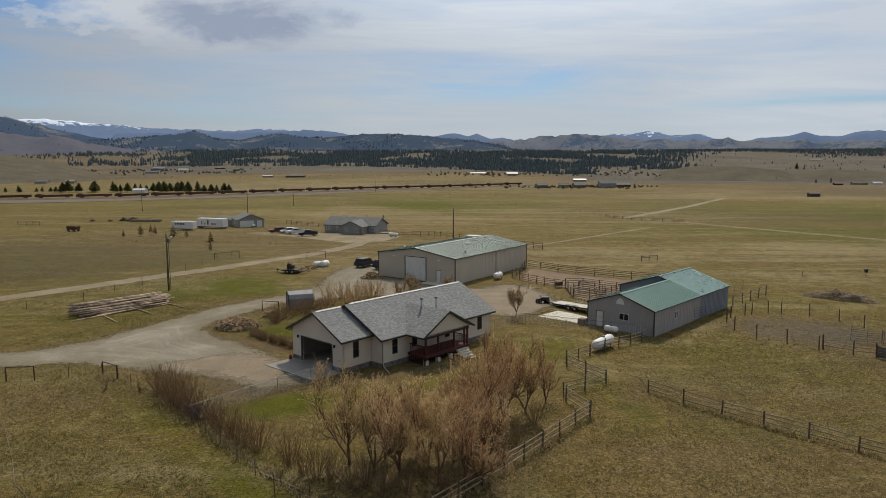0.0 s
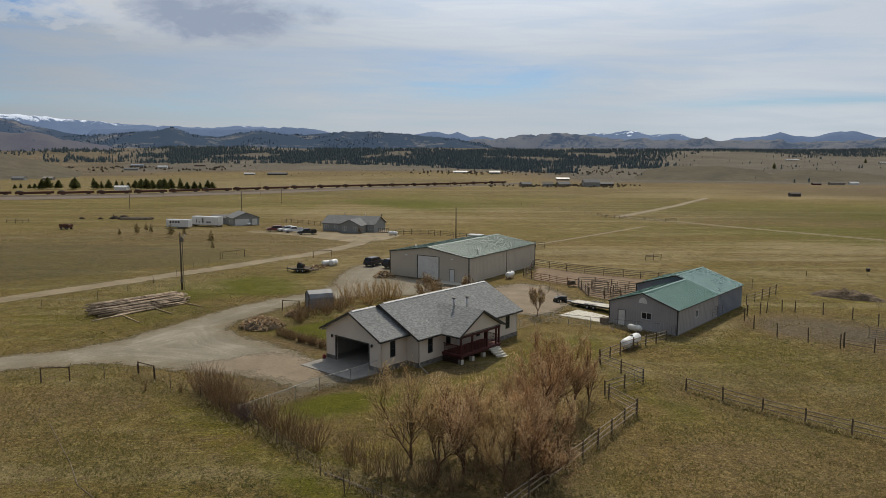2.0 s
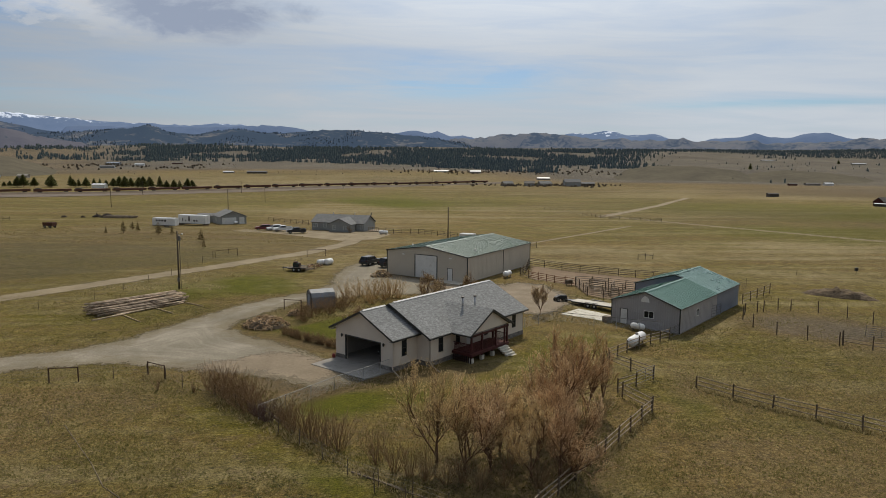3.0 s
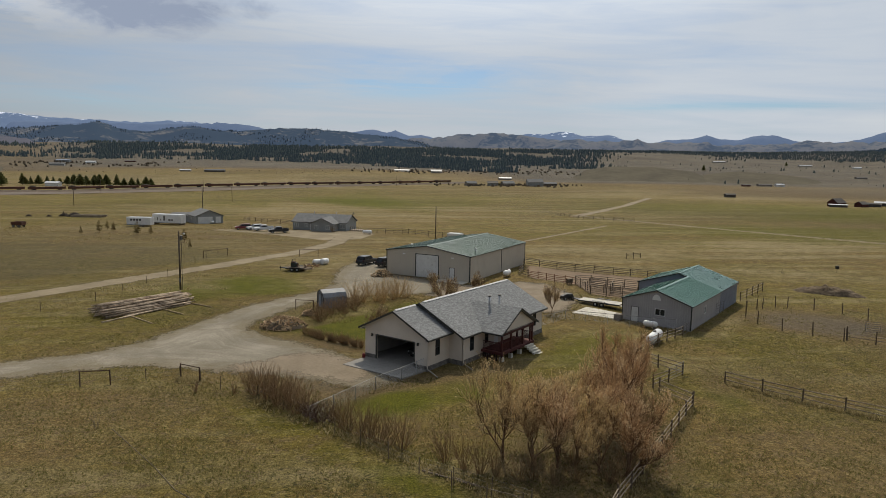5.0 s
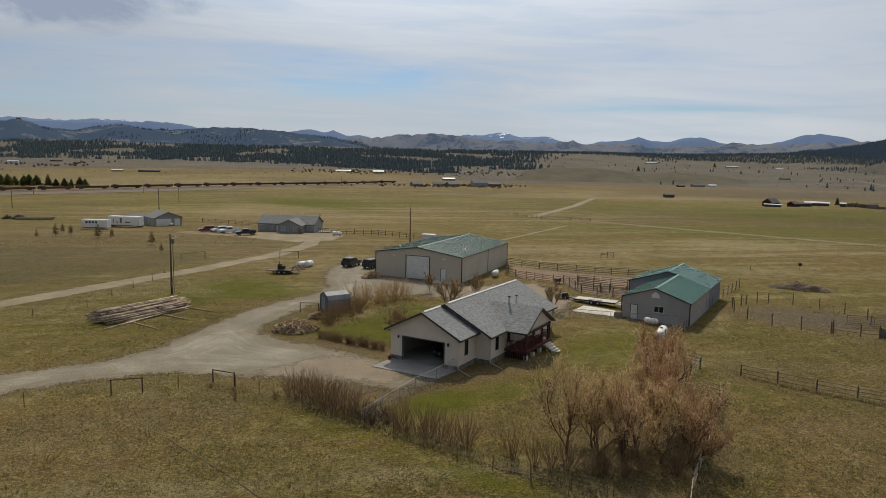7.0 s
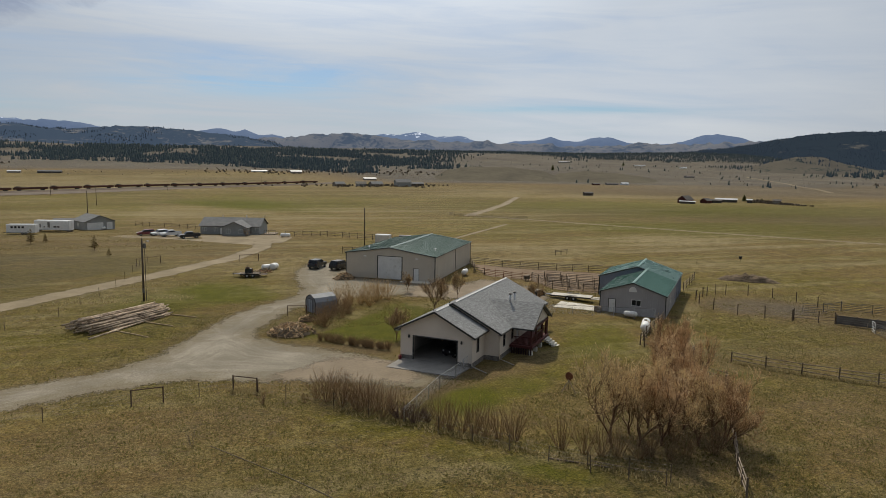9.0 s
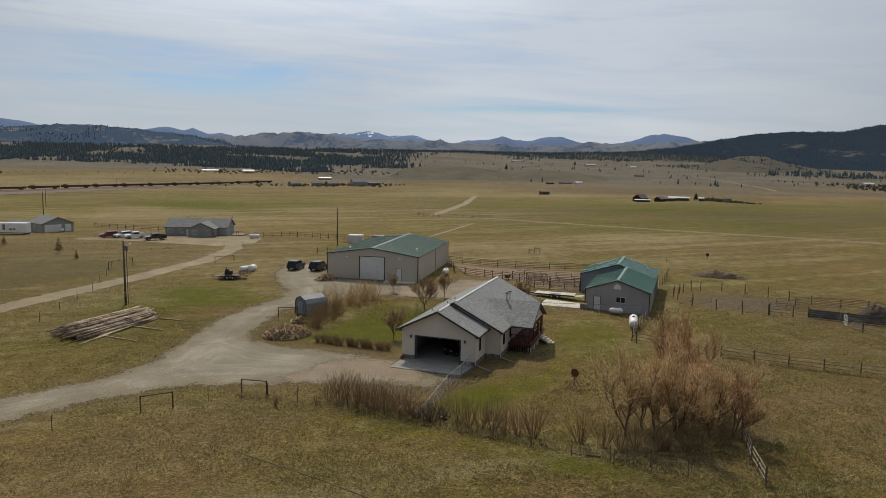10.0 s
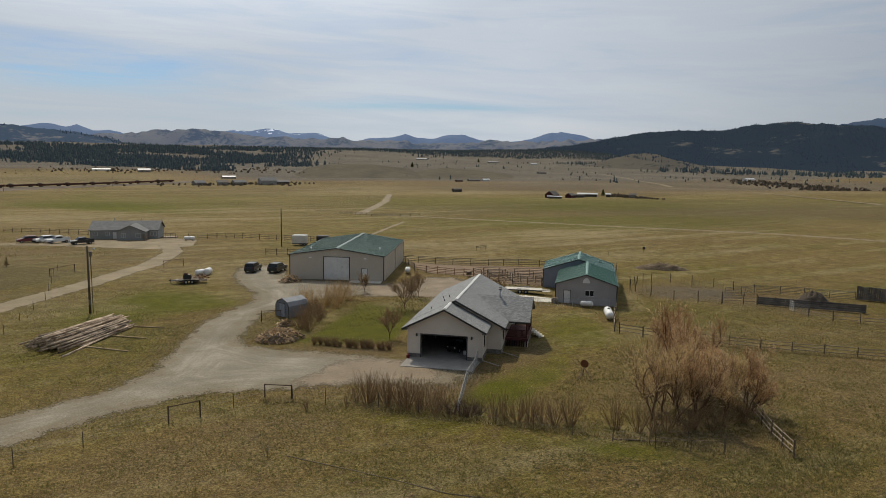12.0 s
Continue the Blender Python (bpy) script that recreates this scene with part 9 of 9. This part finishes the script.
# ---- far farms ----
FAR_FARMS = [
    # x, y, turn, length, width, eave, rise, wall, roof, label, category
    (288, 418, 20, 8.5, 7, 2.7, 2.5, DK_RED, BROWN_ROOF, "dark red barn with a steep roof", "barn"),
    (300, 411, 20, 6.5, 5, 2.1, 1.5, DK_RED, BROWN_ROOF, "small dark red shed beside a barn", "shed"),
    (332, 428, -42, 15, 5.5, 2.2, 0.8, BROWN_ROOF, PALE_ROOF, "long low shed with a pale roof", "shed"),
    (312, 416, -42, 9, 4, 2.0, 0.7, BROWN_ROOF, BROWN_ROOF, "low brown shed beside a barn", "shed"),
    (279, 404, -42, 10, 3, 1.6, 0.3, BROWN_ROOF, PALE_ROOF, "open shelter with a pale roof", "shelter"),
    (341, 414, -42, 3.5, 3.5, 2.2, 0.6, BROWN_ROOF, PALE_ROOF, "tiny shed with a pale roof", "shed"),
    (340, 387, -42, 5, 4, 2.6, 0.8, TAN_WALL, BROWN_ROOF, "small tan shed near brush", "shed"),
    (309, 589, 0, 9, 4, 2.6, 0.8, BROWN_ROOF, BROWN_ROOF, "small dark shed alone in a field", "shed"),
    (182, 795, 0, 18, 12, 5.0, 3.2, NB_WALL, NB_ROOF, "grey house in a far hamlet", "house"),
    (152, 803, 10, 14, 10, 3, 2.4, TAN_WALL, NB_ROOF, "tan house in a far hamlet", "house"),
    (135, 808, -10, 12, 9, 3, 2.2, NB_WALL, BROWN_ROOF, "grey house in a far hamlet", "house"),
    (109, 806, 15, 12, 9, 3, 2.2, TAN_WALL, NB_ROOF, "low tan house in a far hamlet", "house"),
    (196, 1035, 0, 26, 12, 3.6, 2.2, TAN_WALL, PALE_ROOF, "long shed with a white roof", "shed"),
    (205, 815, 0, 16, 9, 2.6, 1.6, BROWN_ROOF, NB_ROOF, "low brown outbuilding in a hamlet", "shed"),
    (130, 1400, 0, 30, 14, 5, 4, TAN_WALL, PALE_ROOF, "pale-roofed building by the forest", "building"),
    (66, 1490, 0, 44, 12, 4, 2, WHITE, PALE_ROOF, "long white-roofed building by the forest", "building"),
    (-276, 1275, 0, 48, 12, 4, 2.6, BROWN_ROOF, NB_ROOF, "long brown building in tan fields", "building"),
    (-330, 1290, 0, 26, 10, 3.5, 2, TAN_WALL, PALE_ROOF, "low pale building in tan fields", "building"),
    (-640, 1520, 8, 40, 14, 5, 3, NB_WALL, NB_ROOF, "wide grey building among trees", "building"),
    (-720, 1750, -8, 44, 16, 6, 3, NB_WALL, BLUE_METAL, "blue-grey building among trees", "building"),
    (-640, 1700, 0, 30, 12, 4, 3, WHITE, PALE_ROOF, "white building far away", "building"),
    (-600, 1850, 0, 36, 10, 4, 2, DK_RED, BROWN_ROOF, "long reddish building far away", "building"),
    (-560, 965, 5, 22, 14, 4.2, 3, NB_WALL, NB_ROOF, "grey house beyond the railway", "house"),
    (-520, 965, 0, 18, 12, 4.2, 2.6, TAN_WALL, TAN_WALL, "tan barn beyond the railway", "barn"),
    (-305, 694, 0, 12, 8, 3, 1.4, WHITE, PALE_ROOF, "small white-roofed building by pines", "shed"),
    (520, 885, 0, 26, 9, 3, 1.6, TAN_WALL, BROWN_ROOF, "low farm building on the plain", "building"),
    (545, 890, 0, 16, 8, 3, 2.2, WHITE, PALE_ROOF, "white-roofed farmhouse on the plain", "house"),
    (488, 875, 0, 14, 7, 2.6, 1.4, DK_RED, BROWN_ROOF, "dark red farm shed on the plain", "shed"),
    (1380, 1850, 0, 34, 12, 4, 2, WHITE, PALE_ROOF, "white farm building far away", "building"),
    (1318, 1995, 0, 60, 10, 4, 2, TAN_WALL, PALE_ROOF, "row of pale sheds far away", "shed"),
    (1150, 2200, 0, 60, 12, 4, 2, TAN_WALL, PALE_ROOF, "long pale building far away", "building"),
    (930, 1240, 0, 30, 10, 3.5, 2, TAN_WALL, BROWN_ROOF, "low brown farm building far away", "building"),
    (1560, 1240, 0, 40, 12, 4, 2.5, BROWN_ROOF, BROWN_ROOF, "dark farm building below a hill", "building"),
    (1076, 823, 0, 26, 10, 3.5, 2, WHITE, PALE_ROOF, "pale farm building below a hill", "building"),
]
for x, y, rz, ln, w, e, r, wm, rm, label, cat in FAR_FARMS:
    k = 0.72 if y > 850 else 1.0
    ln, w, e, r = ln * k, w * k, e * k, r * k
    simple_house(on_ground(x, y, rz), ln, w, e, r, wm, rm, label, cat, windows=[("f", -ln * 0.3, ln * 0.12, 1.0, 2.2), ("f", ln * 0.15, ln * 0.12, 1.0, 2.2)] if cat == "house" else (), name=cat)


def brush(name, label, count, fn, size, seed, mat):
    rng = random.Random(seed)
    b = Build()
    for _ in range(count):
        x, y, s = fn(rng)
        z = height(x, y)
        for _ in range(5):
            a, h = rng.uniform(0, 6.283), size * s * rng.uniform(0.5, 1.1)
            w = h * 0.45
            cx_, cy_ = x + rng.uniform(-w, w), y + rng.uniform(-w, w)
            i = len(b.v)
            b.v += [(cx_ + w * math.cos(a + k * 2.09), cy_ + w * math.sin(a + k * 2.09), z + h * rng.uniform(0.0, 0.35)) for k in range(3)] + [(cx_ + rng.uniform(-w, w) * 0.3, cy_, z + h)]
            b.f += [(i, i + 1, i + 3), (i + 1, i + 2, i + 3), (i + 2, i, i + 3)]
    return tagged(part(name, b, mat), label, "brush", kind="stuff")


BRUSH = island_surf("far_brush", [(0.1, (0.11, 0.088, 0.062)), (0.5, (0.17, 0.138, 0.10)), (0.9, (0.25, 0.205, 0.15))], translucent=0.3)
brush("farm_brush", "bare brown brush round a far farm", 120, lambda r: (lambda t: (352 - 24 * t + r.gauss(0, 2), 420 - 70 * t + r.gauss(0, 3), 1.0 - 0.6 * t))(r.random()), 2.6, 1, BRUSH)
brush("creek_brush", "bare brown willows along a far creek", 260, lambda r: (lambda t: (1080 - 330 * t + r.gauss(0, 25), 860 - 440 * t + r.gauss(0, 30), 1.0))(r.random()), 4.5, 2, BRUSH)
brush("creek_brush", "bare brown brush below the forest", 150, lambda r: (r.uniform(-40, 420), 1480 + r.gauss(0, 90), 1.0), 4.0, 3, BRUSH)
brush("creek_brush", "bare brown brush among western farms", 80, lambda r: (r.uniform(-850, -450), 1620 + r.gauss(0, 110), 1.0), 5.0, 4, BRUSH)
brush("creek_brush", "scattered sagebrush on far slopes", 700, lambda r: (lambda a, q: (-22 + q * math.sin(a), q * math.cos(a), 1.0))(r.uniform(-0.6, 1.1), r.uniform(1200, 2600)), 1.5, 5, BRUSH)
brush("hamlet_brush", "low brush round a far hamlet", 130, lambda r: (155 + r.gauss(0, 40), 805 + r.gauss(0, 22), 1.0), 2.6, 6, BRUSH)
